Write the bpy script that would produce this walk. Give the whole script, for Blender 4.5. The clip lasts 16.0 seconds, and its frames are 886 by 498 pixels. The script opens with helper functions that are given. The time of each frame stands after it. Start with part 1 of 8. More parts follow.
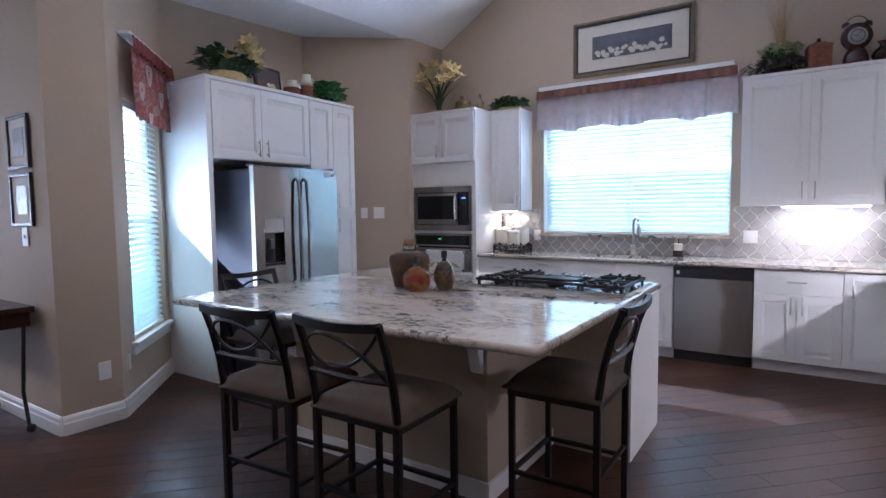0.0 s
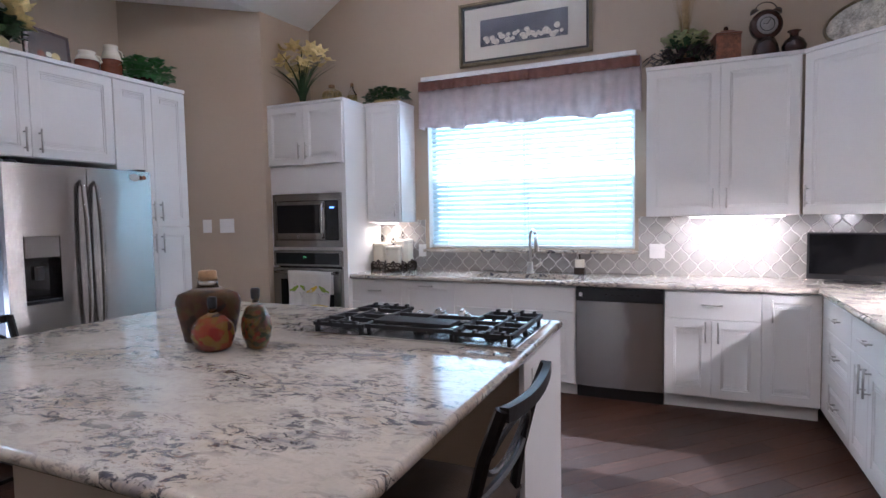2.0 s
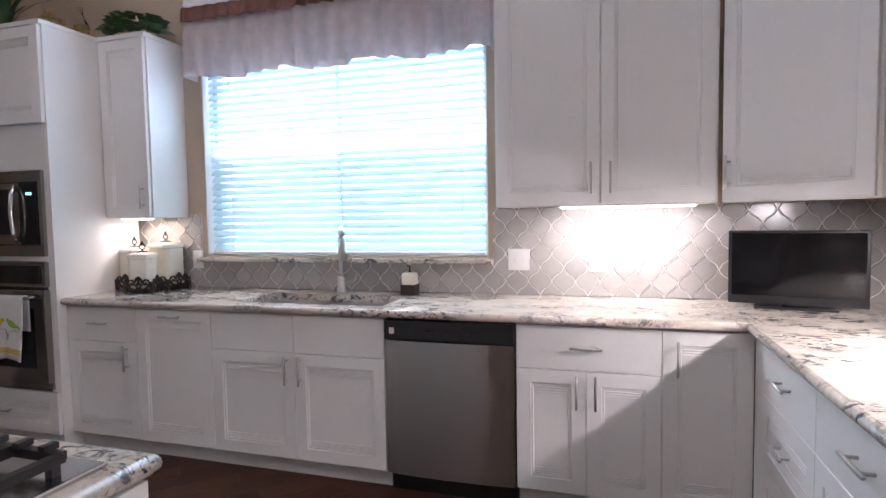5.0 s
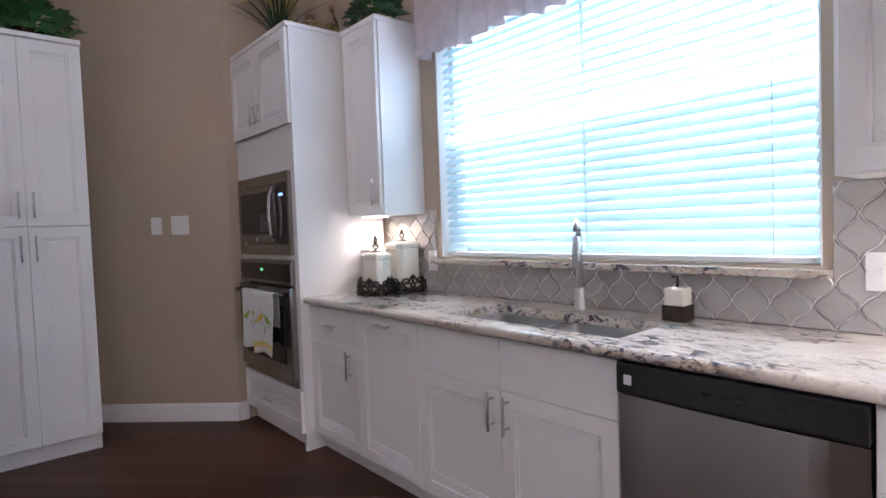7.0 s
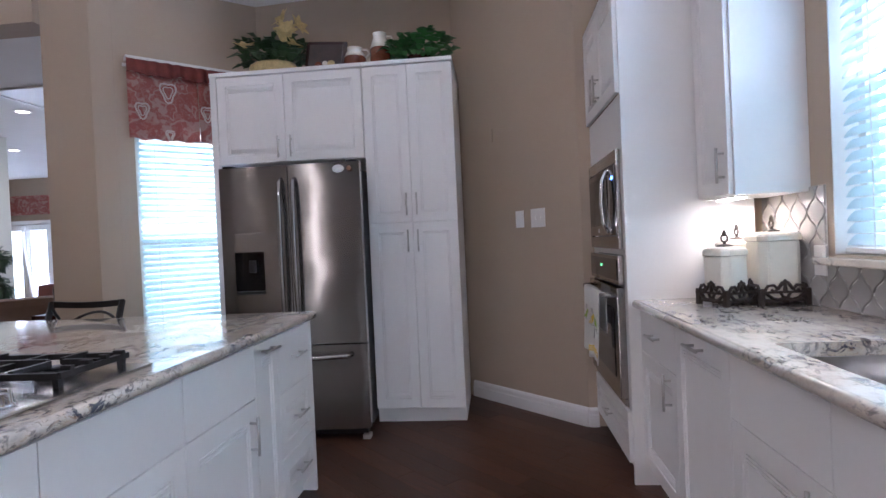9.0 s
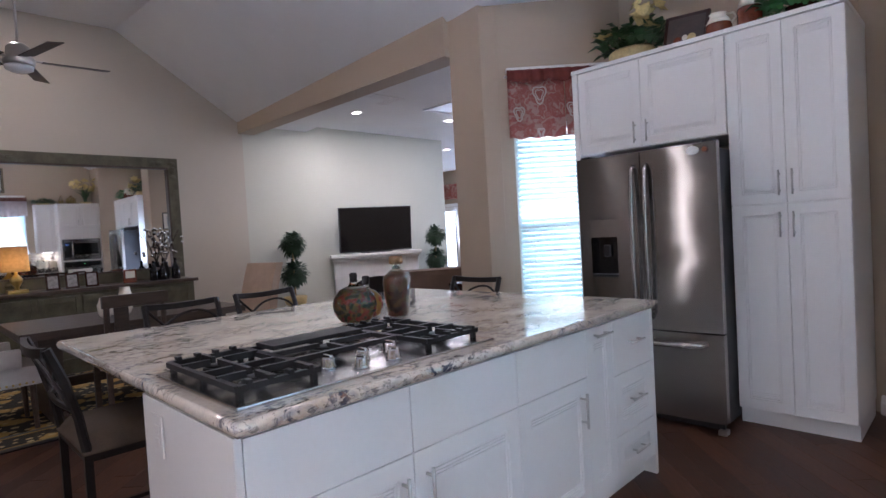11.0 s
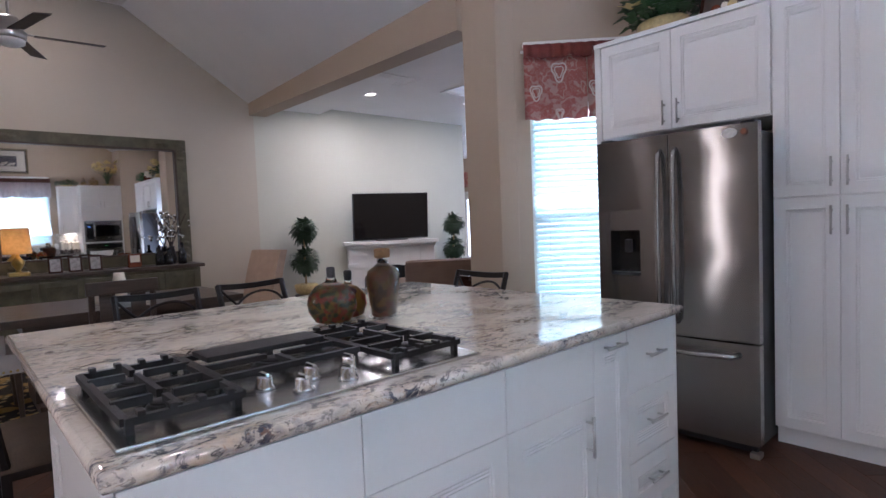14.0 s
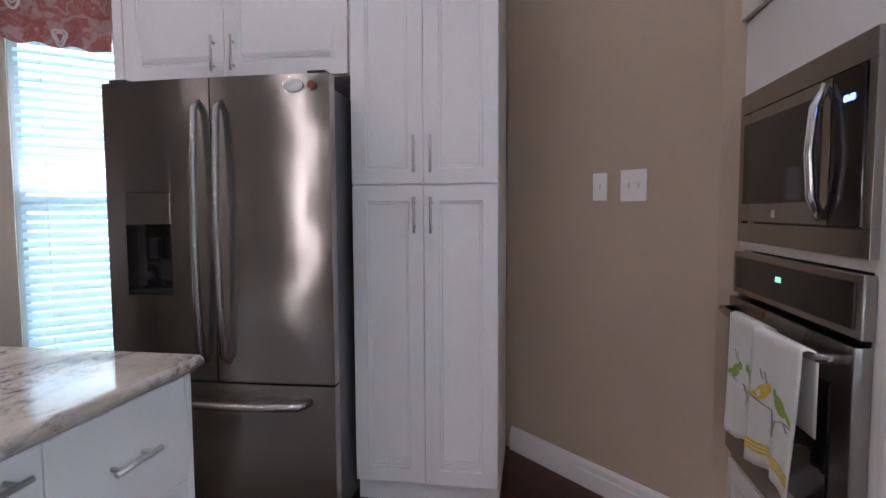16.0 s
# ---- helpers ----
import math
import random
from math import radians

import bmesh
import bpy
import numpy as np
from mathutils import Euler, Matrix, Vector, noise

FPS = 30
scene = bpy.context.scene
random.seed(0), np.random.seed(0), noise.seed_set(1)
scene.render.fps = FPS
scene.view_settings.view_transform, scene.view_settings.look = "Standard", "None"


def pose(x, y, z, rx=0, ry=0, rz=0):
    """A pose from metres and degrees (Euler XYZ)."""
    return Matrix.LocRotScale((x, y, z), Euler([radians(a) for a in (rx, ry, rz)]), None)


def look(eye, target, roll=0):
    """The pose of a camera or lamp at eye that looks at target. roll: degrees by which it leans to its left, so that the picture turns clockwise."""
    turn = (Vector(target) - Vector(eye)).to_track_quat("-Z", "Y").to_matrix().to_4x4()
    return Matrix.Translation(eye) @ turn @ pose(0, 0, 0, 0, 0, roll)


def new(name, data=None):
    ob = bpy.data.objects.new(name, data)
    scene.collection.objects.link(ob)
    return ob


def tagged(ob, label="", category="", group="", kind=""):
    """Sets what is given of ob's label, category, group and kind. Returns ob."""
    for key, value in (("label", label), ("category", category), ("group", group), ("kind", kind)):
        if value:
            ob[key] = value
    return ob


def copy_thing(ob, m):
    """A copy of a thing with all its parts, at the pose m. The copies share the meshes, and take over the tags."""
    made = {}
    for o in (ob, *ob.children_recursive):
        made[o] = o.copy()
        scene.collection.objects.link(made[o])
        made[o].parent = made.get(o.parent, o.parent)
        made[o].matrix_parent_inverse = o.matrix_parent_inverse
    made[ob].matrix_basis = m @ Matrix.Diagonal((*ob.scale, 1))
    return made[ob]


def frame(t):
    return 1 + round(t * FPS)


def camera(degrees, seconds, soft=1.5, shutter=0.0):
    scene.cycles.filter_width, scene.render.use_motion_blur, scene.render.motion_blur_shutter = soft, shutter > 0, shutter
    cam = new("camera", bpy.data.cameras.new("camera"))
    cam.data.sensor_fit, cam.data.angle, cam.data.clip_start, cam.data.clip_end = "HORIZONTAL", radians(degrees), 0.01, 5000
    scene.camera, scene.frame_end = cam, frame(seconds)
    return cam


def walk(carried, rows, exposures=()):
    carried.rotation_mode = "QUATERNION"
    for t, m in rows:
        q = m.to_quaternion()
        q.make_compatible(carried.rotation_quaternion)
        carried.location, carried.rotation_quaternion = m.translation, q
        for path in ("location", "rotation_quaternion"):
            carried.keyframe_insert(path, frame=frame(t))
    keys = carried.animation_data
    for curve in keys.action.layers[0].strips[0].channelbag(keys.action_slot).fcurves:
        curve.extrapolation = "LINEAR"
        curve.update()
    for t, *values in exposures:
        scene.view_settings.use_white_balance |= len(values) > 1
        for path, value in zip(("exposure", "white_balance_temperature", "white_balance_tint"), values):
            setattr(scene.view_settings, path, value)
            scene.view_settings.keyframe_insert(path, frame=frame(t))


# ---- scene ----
cam = camera(77.8, 16.0)
PATH = [
    (0, (0.088, 0.375, 1.399), (-1.011, 2.04, 1.258), -0.7),
    (0.5, (-0.03, 0.707, 1.373), (-0.972, 2.466, 1.245), -0.6),
    (1, (-0.09, 1.005, 1.427), (-0.986, 2.788, 1.294), -0.9),
    (1.5, (-0.22, 1.193, 1.447), (-1.043, 3.011, 1.32), -0.8),
    (2, (-0.134, 1.409, 1.43), (-0.938, 3.236, 1.312), -1.0),
    (2.5, (-0.066, 1.624, 1.42), (-0.816, 3.474, 1.307), -1.0),
    (3, (-0.025, 1.917, 1.395), (-0.62, 3.823, 1.277), -0.7),
    (3.2, (-0.013, 2.042, 1.385), (-0.511, 3.976, 1.271), -0.7),
    (5.5, (0.16, 3.53, 1.327), (-0.509, 5.411, 1.212), -1.2),
    (6, (0.103, 3.769, 1.282), (-0.89, 5.503, 1.2), -1.4),
    (6.5, (0.053, 3.977, 1.271), (-1.193, 5.539, 1.203), -1.5),
    (7, (0.03, 4.179, 1.299), (-1.481, 5.487, 1.219), -2.1),
    (7.5, (-0.054, 4.387, 1.263), (-1.804, 5.353, 1.207), -2.4),
    (8, (-0.159, 4.522, 1.267), (-2.058, 5.145, 1.221), -2.5),
    (8.5, (-0.22, 4.787, 1.278), (-2.213, 4.95, 1.228), -2.7),
    (9, (-0.182, 4.998, 1.243), (-2.173, 4.809, 1.216), -2.6),
    (9.5, (-0.144, 5.128, 1.265), (-2.077, 4.614, 1.238), -2.8),
    (10, (-0.142, 5.193, 1.288), (-1.948, 4.334, 1.257), -2.7),
    (10.2, (-0.15, 5.214, 1.299), (-1.883, 4.218, 1.263), -2.6),
    (12.3, (-0.134, 5.364, 1.339), (-1.163, 3.649, 1.286), -2.8),
    (12.5, (-0.163, 5.35, 1.319), (-1.167, 3.621, 1.269), -2.3),
    (13, (-0.161, 5.378, 1.364), (-1.14, 3.636, 1.295), -2.9),
    (13.5, (-0.287, 5.273, 1.337), (-1.347, 3.579, 1.257), -2.5),
    (14, (-0.502, 5.159, 1.334), (-1.844, 3.68, 1.232), -2.3),
    (14.5, (-0.827, 5.064, 1.293), (-2.399, 3.832, 1.191), -1.6),
    (15, (-1.118, 5.024, 1.304), (-2.88, 4.086, 1.189), -1.6),
    (15.5, (-1.415, 4.883, 1.278), (-3.327, 4.307, 1.159), -0.7),
    (16, (-1.671, 4.893, 1.275), (-3.641, 4.571, 1.138), -0.3),
]
walk(cam, [(t, look(eye, target, roll)) for t, eye, target, roll in PATH], [(0, 0.39, 5250, 24), (2, 0.43, 5550, 25), (5.5, 0.28, 5900, 26), (9, 0.40, 5550, 26), (12.5, 0.39, 5600, 26), (14.5, 0.41, 5600, 26), (16, 0.44, 5800, 27)])

# ---- world and light ----
world = bpy.data.worlds.new("world")
scene.world = world
world.use_nodes = True
wn = world.node_tree.nodes
sky = wn.new("ShaderNodeTexSky")
sky.sky_type = "NISHITA"
sky.sun_disc = False
sky.sun_elevation, sky.sun_rotation = radians(50), radians(20)
world.node_tree.links.new(sky.outputs[0], wn["Background"].inputs[0])
wn["Background"].inputs[1].default_value = 0.12


def lamp(name, kind, m, energy, colour=(1, 1, 1), size=0.1, size_y=None, spread=None):
    data = bpy.data.lights.new(name, kind)
    data.energy, data.color = energy, colour
    if kind == "AREA":
        data.size = size
        if size_y:
            data.shape, data.size_y = "RECTANGLE", size_y
        if spread:
            data.spread = radians(spread)
    elif kind == "SUN":
        data.angle = size
    else:
        data.shadow_soft_size = size
    ob = new(name, data)
    ob.matrix_world = m
    return ob


DAY = (0.74, 0.87, 1.0)
lamp("sun", "SUN", look((0, 0, 5), (0.35, -1, 3.8)), 2.0, (1, 0.96, 0.9), radians(0.6))
lamp("sky_light_sink", "AREA", look((-1.46, 6.27, 1.72), (-1.46, 4.77, 3.55)), 42, DAY, 1.85, 1.1, 108)
lamp("sky_light_side", "AREA", look((-4.14, 2.77, 1.3), (-2.9, 4.0, 3.3)), 13, DAY, 0.7, 1.6, 108)
lamp("sky_light_den", "AREA", look((-11.84, -5.7, 1.1), (-4, 0, 2.0)), 80, DAY, 1.0, 1.7)
# fill through an added window out of view, brightens the living room
lamp("sky_light_living", "AREA", look((-11.82, 0.0, 1.55), (-4, -1.2, 3.0)), 120, DAY, 1.7, 1.7)
CAN = (1, 0.86, 0.70)
# last one is seen; the three kitchen lamps are added, for light and streaks
for lx, ly, watts in ((-1.55, 1.75, 13), (0.2, 2.6, 13), (-2.2, 4.9, 8), (-0.9, -1.1, 13)):
    lamp("downlight", "AREA", look((lx, ly, 4.03), (lx, ly, 0)), watts, CAN, 0.14)
for lx, ly in ((-4.98, -1.14), (-6.6, -0.85)):
    lamp("downlight_living", "AREA", look((lx, ly, 3.10), (lx, ly, 0)), 24, (1, 0.92, 0.8), 0.14)
WARM = (1, 0.93, 0.83)
lamp("under_cabinet_light", "AREA", look((0.22, 6.10, 1.384), (0.22, 6.16, 0)), 5, WARM, 0.62, 0.05)
lamp("under_cabinet_light", "AREA", look((-2.78, 6.15, 1.35), (-2.78, 6.2, 0)), 1.3, (1, 0.85, 0.62), 0.2, 0.05)
lamp("under_cabinet_light", "AREA", look((1.22, 5.0, 1.368), (0.85, 5.0, 0.5)), 20, WARM, 0.62, 0.05)
# no hall lamp is seen; added to brighten the passage beyond the doorway
lamp("hall_downlight", "AREA", look((-0.15, -4.5, 2.38), (-0.15, -4.5, 0)), 14, CAN, 0.14)
lamp("buffet_lamp_bulb", "POINT", pose(-1.06, -2.03, 1.27), 1.6, (1, 0.7, 0.3), 0.05)


# ---- materials ----
def material(name, colour, rough=0.5, metal=0.0, vary=0.12, scale=6.0, bump=0.0, fine=90.0, coat=0.0, stretch=(1, 1, 1), spec=0.5):
    m = bpy.data.materials.new(name)
    m.use_nodes = True
    n, l = m.node_tree.nodes, m.node_tree.links
    b = n["Principled BSDF"]
    b.inputs["Roughness"].default_value, b.inputs["Metallic"].default_value = rough, metal
    b.inputs["Coat Weight"].default_value = coat
    b.inputs["Specular IOR Level"].default_value = spec
    tc, mp = n.new("ShaderNodeTexCoord"), n.new("ShaderNodeMapping")
    mp.inputs["Scale"].default_value = stretch
    l.new(tc.outputs["Object"], mp.inputs[0])
    t1, t2 = n.new("ShaderNodeTexNoise"), n.new("ShaderNodeTexNoise")
    t1.inputs["Scale"].default_value, t2.inputs["Scale"].default_value = scale, fine
    t1.inputs["Detail"].default_value = 5
    for t in (t1, t2):
        l.new(mp.outputs[0], t.inputs["Vector"])
    mix = n.new("ShaderNodeMath")
    mix.operation = "MULTIPLY_ADD"
    l.new(t2.outputs[0], mix.inputs[0])
    mix.inputs[1].default_value = 0.4
    l.new(t1.outputs[0], mix.inputs[2])
    ramp = n.new("ShaderNodeValToRGB")
    c = Vector(colour)
    ramp.color_ramp.elements[0].position, ramp.color_ramp.elements[1].position = 0.4, 1.0
    ramp.color_ramp.elements[0].color = (*(c * (1 - vary)), 1)
    ramp.color_ramp.elements[1].color = (*[min(1, v * (1 + vary)) for v in c], 1)
    l.new(mix.outputs[0], ramp.inputs[0])
    l.new(ramp.outputs[0], b.inputs["Base Color"])
    if bump:
        bp = n.new("ShaderNodeBump")
        bp.inputs["Strength"].default_value, bp.inputs["Distance"].default_value = bump, 0.004
        l.new(t2.outputs[0], bp.inputs["Height"])
        l.new(bp.outputs[0], b.inputs["Normal"])
    rr = n.new("ShaderNodeMapRange")
    rr.inputs["To Min"].default_value, rr.inputs["To Max"].default_value = max(0.02, rough - 0.06), rough + 0.06
    l.new(t1.outputs[0], rr.inputs[0])
    l.new(rr.outputs[0], b.inputs["Roughness"])
    return m


def glow(name, colour, strength):
    m = bpy.data.materials.new(name)
    m.use_nodes = True
    b = m.node_tree.nodes["Principled BSDF"]
    b.inputs["Base Color"].default_value = (*colour, 1)
    b.inputs["Emission Color"].default_value = (*colour, 1)
    b.inputs["Emission Strength"].default_value = strength
    return m


def glass(name, colour=(1, 1, 1), rough=0.02, ior=1.45):
    m = bpy.data.materials.new(name)
    m.use_nodes = True
    b = m.node_tree.nodes["Principled BSDF"]
    b.inputs["Base Color"].default_value = (*colour, 1)
    b.inputs["Roughness"].default_value, b.inputs["IOR"].default_value = rough, ior
    b.inputs["Transmission Weight"].default_value = 1
    return m


def granite():
    m = material("granite", (0.60, 0.535, 0.45), 0.07, vary=0.12, scale=9, coat=0.3)
    n, l = m.node_tree.nodes, m.node_tree.links
    b = n["Principled BSDF"]
    base = b.inputs["Base Color"].links[0].from_socket
    tc = n.new("ShaderNodeTexCoord")
    mp = n.new("ShaderNodeMapping")
    mp.inputs["Rotation"].default_value = (0, 0, radians(-20))
    mp.inputs["Scale"].default_value = (0.68, 1.2, 1.1)
    l.new(tc.outputs["Object"], mp.inputs[0])
    for scale, dist, lo, hi, colour, w in ((5, 0.8, 0.46, 0.66, (0.45, 0.35, 0.24), 0.75), (14, 1.2, 0.48, 0.64, (0.27, 0.26, 0.27), 0.75), (19, 1.5, 0.525, 0.585, (0.05, 0.053, 0.075), 0.95), (60, 0.7, 0.57, 0.63, (0.06, 0.055, 0.06), 0.85), (48, 0.6, 0.58, 0.66, (0.26, 0.14, 0.08), 0.6)):
        t = n.new("ShaderNodeTexNoise")
        t.inputs["Scale"].default_value, t.inputs["Distortion"].default_value, t.inputs["Detail"].default_value = scale, dist, 6
        t.inputs["Roughness"].default_value = 0.65
        l.new(mp.outputs[0], t.inputs["Vector"])
        r = n.new("ShaderNodeMapRange")
        r.inputs["From Min"].default_value, r.inputs["From Max"].default_value, r.inputs["To Max"].default_value = lo, hi, w
        l.new(t.outputs[0], r.inputs[0])
        cl, cr, cm = n.new("ShaderNodeTexNoise"), n.new("ShaderNodeMapRange"), n.new("ShaderNodeMath")
        cl.inputs["Scale"].default_value, cl.inputs["Detail"].default_value = 4.0, 3
        cr.inputs["From Min"].default_value, cr.inputs["From Max"].default_value, cr.inputs["To Min"].default_value = 0.42, 0.58, 0.10
        cm.operation = "MULTIPLY"
        l.new(mp.outputs[0], cl.inputs["Vector"])
        l.new(cl.outputs[0], cr.inputs[0])
        l.new(cr.outputs[0], cm.inputs[0])
        l.new(r.outputs[0], cm.inputs[1])
        x = n.new("ShaderNodeMix")
        x.data_type = "RGBA"
        l.new(cm.outputs[0], x.inputs["Factor"])
        l.new(base, x.inputs["A"])
        x.inputs["B"].default_value = (*colour, 1)
        base = x.outputs["Result"]
    l.new(base, b.inputs["Base Color"])
    return m


def preserves(name, colours, scale):
    """Mixed fruit and spice pieces packed in glass."""
    m = material(name, colours[0], 0.3, vary=0.2, scale=scale)
    n, l = m.node_tree.nodes, m.node_tree.links
    b = n["Principled BSDF"]
    tc, vo, rp = n.new("ShaderNodeTexCoord"), n.new("ShaderNodeTexVoronoi"), n.new("ShaderNodeValToRGB")
    vo.inputs["Scale"].default_value = scale
    l.new(tc.outputs["Object"], vo.inputs["Vector"])
    sp = n.new("ShaderNodeSeparateColor")
    l.new(vo.outputs["Color"], sp.inputs[0])
    rp.color_ramp.interpolation = "EASE"
    for k, c in enumerate(colours):
        e = rp.color_ramp.elements[k] if k < 2 else rp.color_ramp.elements.new(k / len(colours))
        e.position, e.color = k / len(colours), (*c, 1)
    l.new(sp.outputs[0], rp.inputs[0])
    l.new(rp.outputs[0], b.inputs["Base Color"])
    return m


def random_tint(m, low, high):
    """Let alike pieces differ in lightness."""
    n, l = m.node_tree.nodes, m.node_tree.links
    b = n["Principled BSDF"]
    base = b.inputs["Base Color"].links[0].from_socket
    info, r = n.new("ShaderNodeObjectInfo"), n.new("ShaderNodeMapRange")
    r.inputs["To Min"].default_value, r.inputs["To Max"].default_value = low, high
    l.new(info.outputs["Random"], r.inputs[0])
    hsv = n.new("ShaderNodeHueSaturation")
    l.new(r.outputs[0], hsv.inputs["Value"])
    l.new(base, hsv.inputs["Color"])
    l.new(hsv.outputs[0], b.inputs["Base Color"])
    return m


def steel(name, colour=(0.36, 0.34, 0.32), rough=0.24):
    """Steel brushed along the horizontal, so that highlights run up and down."""
    m = material(name, colour, rough, 1.0, 0.03, 1.5, 0, 400)
    n, l = m.node_tree.nodes, m.node_tree.links
    b = n["Principled BSDF"]
    b.inputs["Anisotropic"].default_value = 1.0
    for k in list(b.inputs["Roughness"].links):
        l.remove(k)
    t, tc = n.new("ShaderNodeCombineXYZ"), n.new("ShaderNodeTexCoord")
    t.inputs[2].default_value = 1.0
    l.new(t.outputs[0], b.inputs["Tangent"])
    # slow buckling of the sheet bends the streaks
    wv = n.new("ShaderNodeTexNoise")
    wv.inputs["Scale"].default_value = 3.0
    l.new(tc.outputs["Object"], wv.inputs["Vector"])
    mb = n.new("ShaderNodeMath")
    mb.operation = "MULTIPLY_ADD"
    mb.inputs[1].default_value, mb.inputs[2].default_value = 0.10, -0.05
    l.new(wv.outputs[0], mb.inputs[0])
    cx, ge, ad = n.new("ShaderNodeCombineXYZ"), n.new("ShaderNodeNewGeometry"), n.new("ShaderNodeVectorMath")
    l.new(mb.outputs[0], cx.inputs[0])
    l.new(mb.outputs[0], cx.inputs[1])
    l.new(ge.outputs["Normal"], ad.inputs[0])
    l.new(cx.outputs[0], ad.inputs[1])
    no = n.new("ShaderNodeVectorMath")
    no.operation = "NORMALIZE"
    l.new(ad.outputs[0], no.inputs[0])
    l.new(no.outputs[0], b.inputs["Normal"])
    return m


PAINT = material("tan_wall_paint", (0.455, 0.368, 0.275), 0.75, vary=0.05, scale=1.2, bump=0.12, fine=140)
PAINT_DINING = material("pale_beige_wall_paint", (0.50, 0.45, 0.365), 0.75, vary=0.05, scale=1.2, bump=0.12, fine=140)
PAINT_LIVING = material("pale_green_grey_wall_paint", (0.53, 0.53, 0.45), 0.75, vary=0.04, scale=1.2, bump=0.12, fine=140)
CEILING = material("ceiling_paint", (0.80, 0.80, 0.78), 0.9, vary=0.03, scale=2, bump=0.25, fine=120)
WHITE = material("white_cabinet_paint", (0.79, 0.775, 0.75), 0.38, vary=0.025, scale=3, bump=0.03, fine=60)
TRIM = material("white_trim_paint", (0.78, 0.77, 0.75), 0.45, vary=0.03, scale=4)
FLOOR = random_tint(material("dark_walnut_plank", (0.052, 0.021, 0.0115), 0.40, vary=0.5, scale=5, bump=0.15, fine=40, stretch=(1.2, 9, 1), spec=0.32), 0.6, 1.5)
GRANITE = granite()
STEEL = steel("brushed_stainless_steel")
NICKEL = material("brushed_nickel", (0.58, 0.56, 0.53), 0.3, 1.0, 0.05, 20)
CHROME = material("polished_chrome", (0.75, 0.75, 0.75), 0.12, 1.0, 0.03, 20)
BLACK_GLASS = material("black_glass", (0.008, 0.008, 0.009), 0.06, vary=0.1, scale=3)
BLACK = material("black_plastic", (0.012, 0.012, 0.013), 0.35, vary=0.2, scale=12)
IRON = material("cast_iron", (0.014, 0.013, 0.013), 0.55, 0.2, 0.3, 20, 0.25, 180)
STOOL_METAL = material("dark_bronze_metal", (0.018, 0.015, 0.014), 0.42, 0.5, 0.3, 14, 0.1, 90)
SUEDE = material("brown_suede", (0.075, 0.052, 0.034), 0.85, vary=0.3, scale=9, bump=0.25, fine=160)
TILE = random_tint(material("grey_beige_glazed_tile", (0.41, 0.39, 0.365), 0.16, vary=0.08, scale=6, bump=0.06, fine=20), 0.93, 1.06)
GROUT = material("pale_grout", (0.80, 0.78, 0.75), 0.85, vary=0.06, scale=40)
PLATE = material("white_plastic", (0.80, 0.79, 0.77), 0.4, vary=0.02, scale=8)


# ---- mesh helpers ----
def part(name, bm, mat, parent=None, label="", smooth=False):
    me = bpy.data.meshes.new(name)
    bmesh.ops.recalc_face_normals(bm, faces=bm.faces)
    bm.to_mesh(me)
    bm.free()
    me.materials.append(mat)
    if smooth:
        me.polygons.foreach_set("use_smooth", [True] * len(me.polygons))
    ob = new(name, me)
    ob.parent = parent
    if label:
        ob["label"] = label
    return ob


def thing(name, m, label, category, group="", kind=""):
    ob = new(name)
    ob.empty_display_size = 0.1
    ob.matrix_world = m
    return tagged(ob, label, category, group, kind)


def add_box(bm, x0, x1, y0, y1, z0, z1, bevel=0.0, m=None):
    r = bmesh.ops.create_cube(bm, size=1)
    vs = r["verts"]
    bmesh.ops.transform(bm, verts=vs, matrix=Matrix.Translation(((x0 + x1) / 2, (y0 + y1) / 2, (z0 + z1) / 2)) @ Matrix.Diagonal((abs(x1 - x0), abs(y1 - y0), abs(z1 - z0), 1)))
    if bevel:
        es = list({e for v in vs for e in v.link_edges})
        got = bmesh.ops.bevel(bm, geom=es, offset=bevel, segments=2, affect="EDGES", profile=0.7)
        vs = list({v for f in got["faces"] for v in f.verts} | {v for v in vs if v.is_valid})
    if m is not None:
        bmesh.ops.transform(bm, verts=vs, matrix=m)
    return vs


def box(x0, x1, y0, y1, z0, z1, bevel=0.0, m=None):
    bm = bmesh.new()
    add_box(bm, x0, x1, y0, y1, z0, z1, bevel, m)
    return bm


def add_tube(bm, points, r, seg=8, closed=False, r2=None):
    """A round bar along points; r2 is the radius at its end."""
    pts = [Vector(p) for p in points]
    rings = []
    n = len(pts)
    up = None
    for i, p in enumerate(pts):
        a = pts[i - 1] if (i or closed) else p
        b = pts[(i + 1) % n] if (i < n - 1 or closed) else p
        d = (b - a).normalized()
        if up is None:
            up = Vector((0, 0, 1)) if abs(d.z) < 0.9 else Vector((1, 0, 0))
        s = d.cross(up).normalized()
        up = s.cross(d).normalized()
        rad = r if r2 is None else r + (r2 - r) * i / (n - 1)
        rings.append([bm.verts.new(p + (s * math.cos(2 * math.pi * k / seg) + up * math.sin(2 * math.pi * k / seg)) * rad) for k in range(seg)])
    for i in range(n if closed else n - 1):
        q, w = rings[i], rings[(i + 1) % n]
        for k in range(seg):
            bm.faces.new((q[k], q[(k + 1) % seg], w[(k + 1) % seg], w[k]))
    if not closed:
        bm.faces.new(rings[0])
        bm.faces.new(rings[-1])


def tube(points, r, seg=8, closed=False, r2=None):
    bm = bmesh.new()
    add_tube(bm, points, r, seg, closed, r2)
    return bm


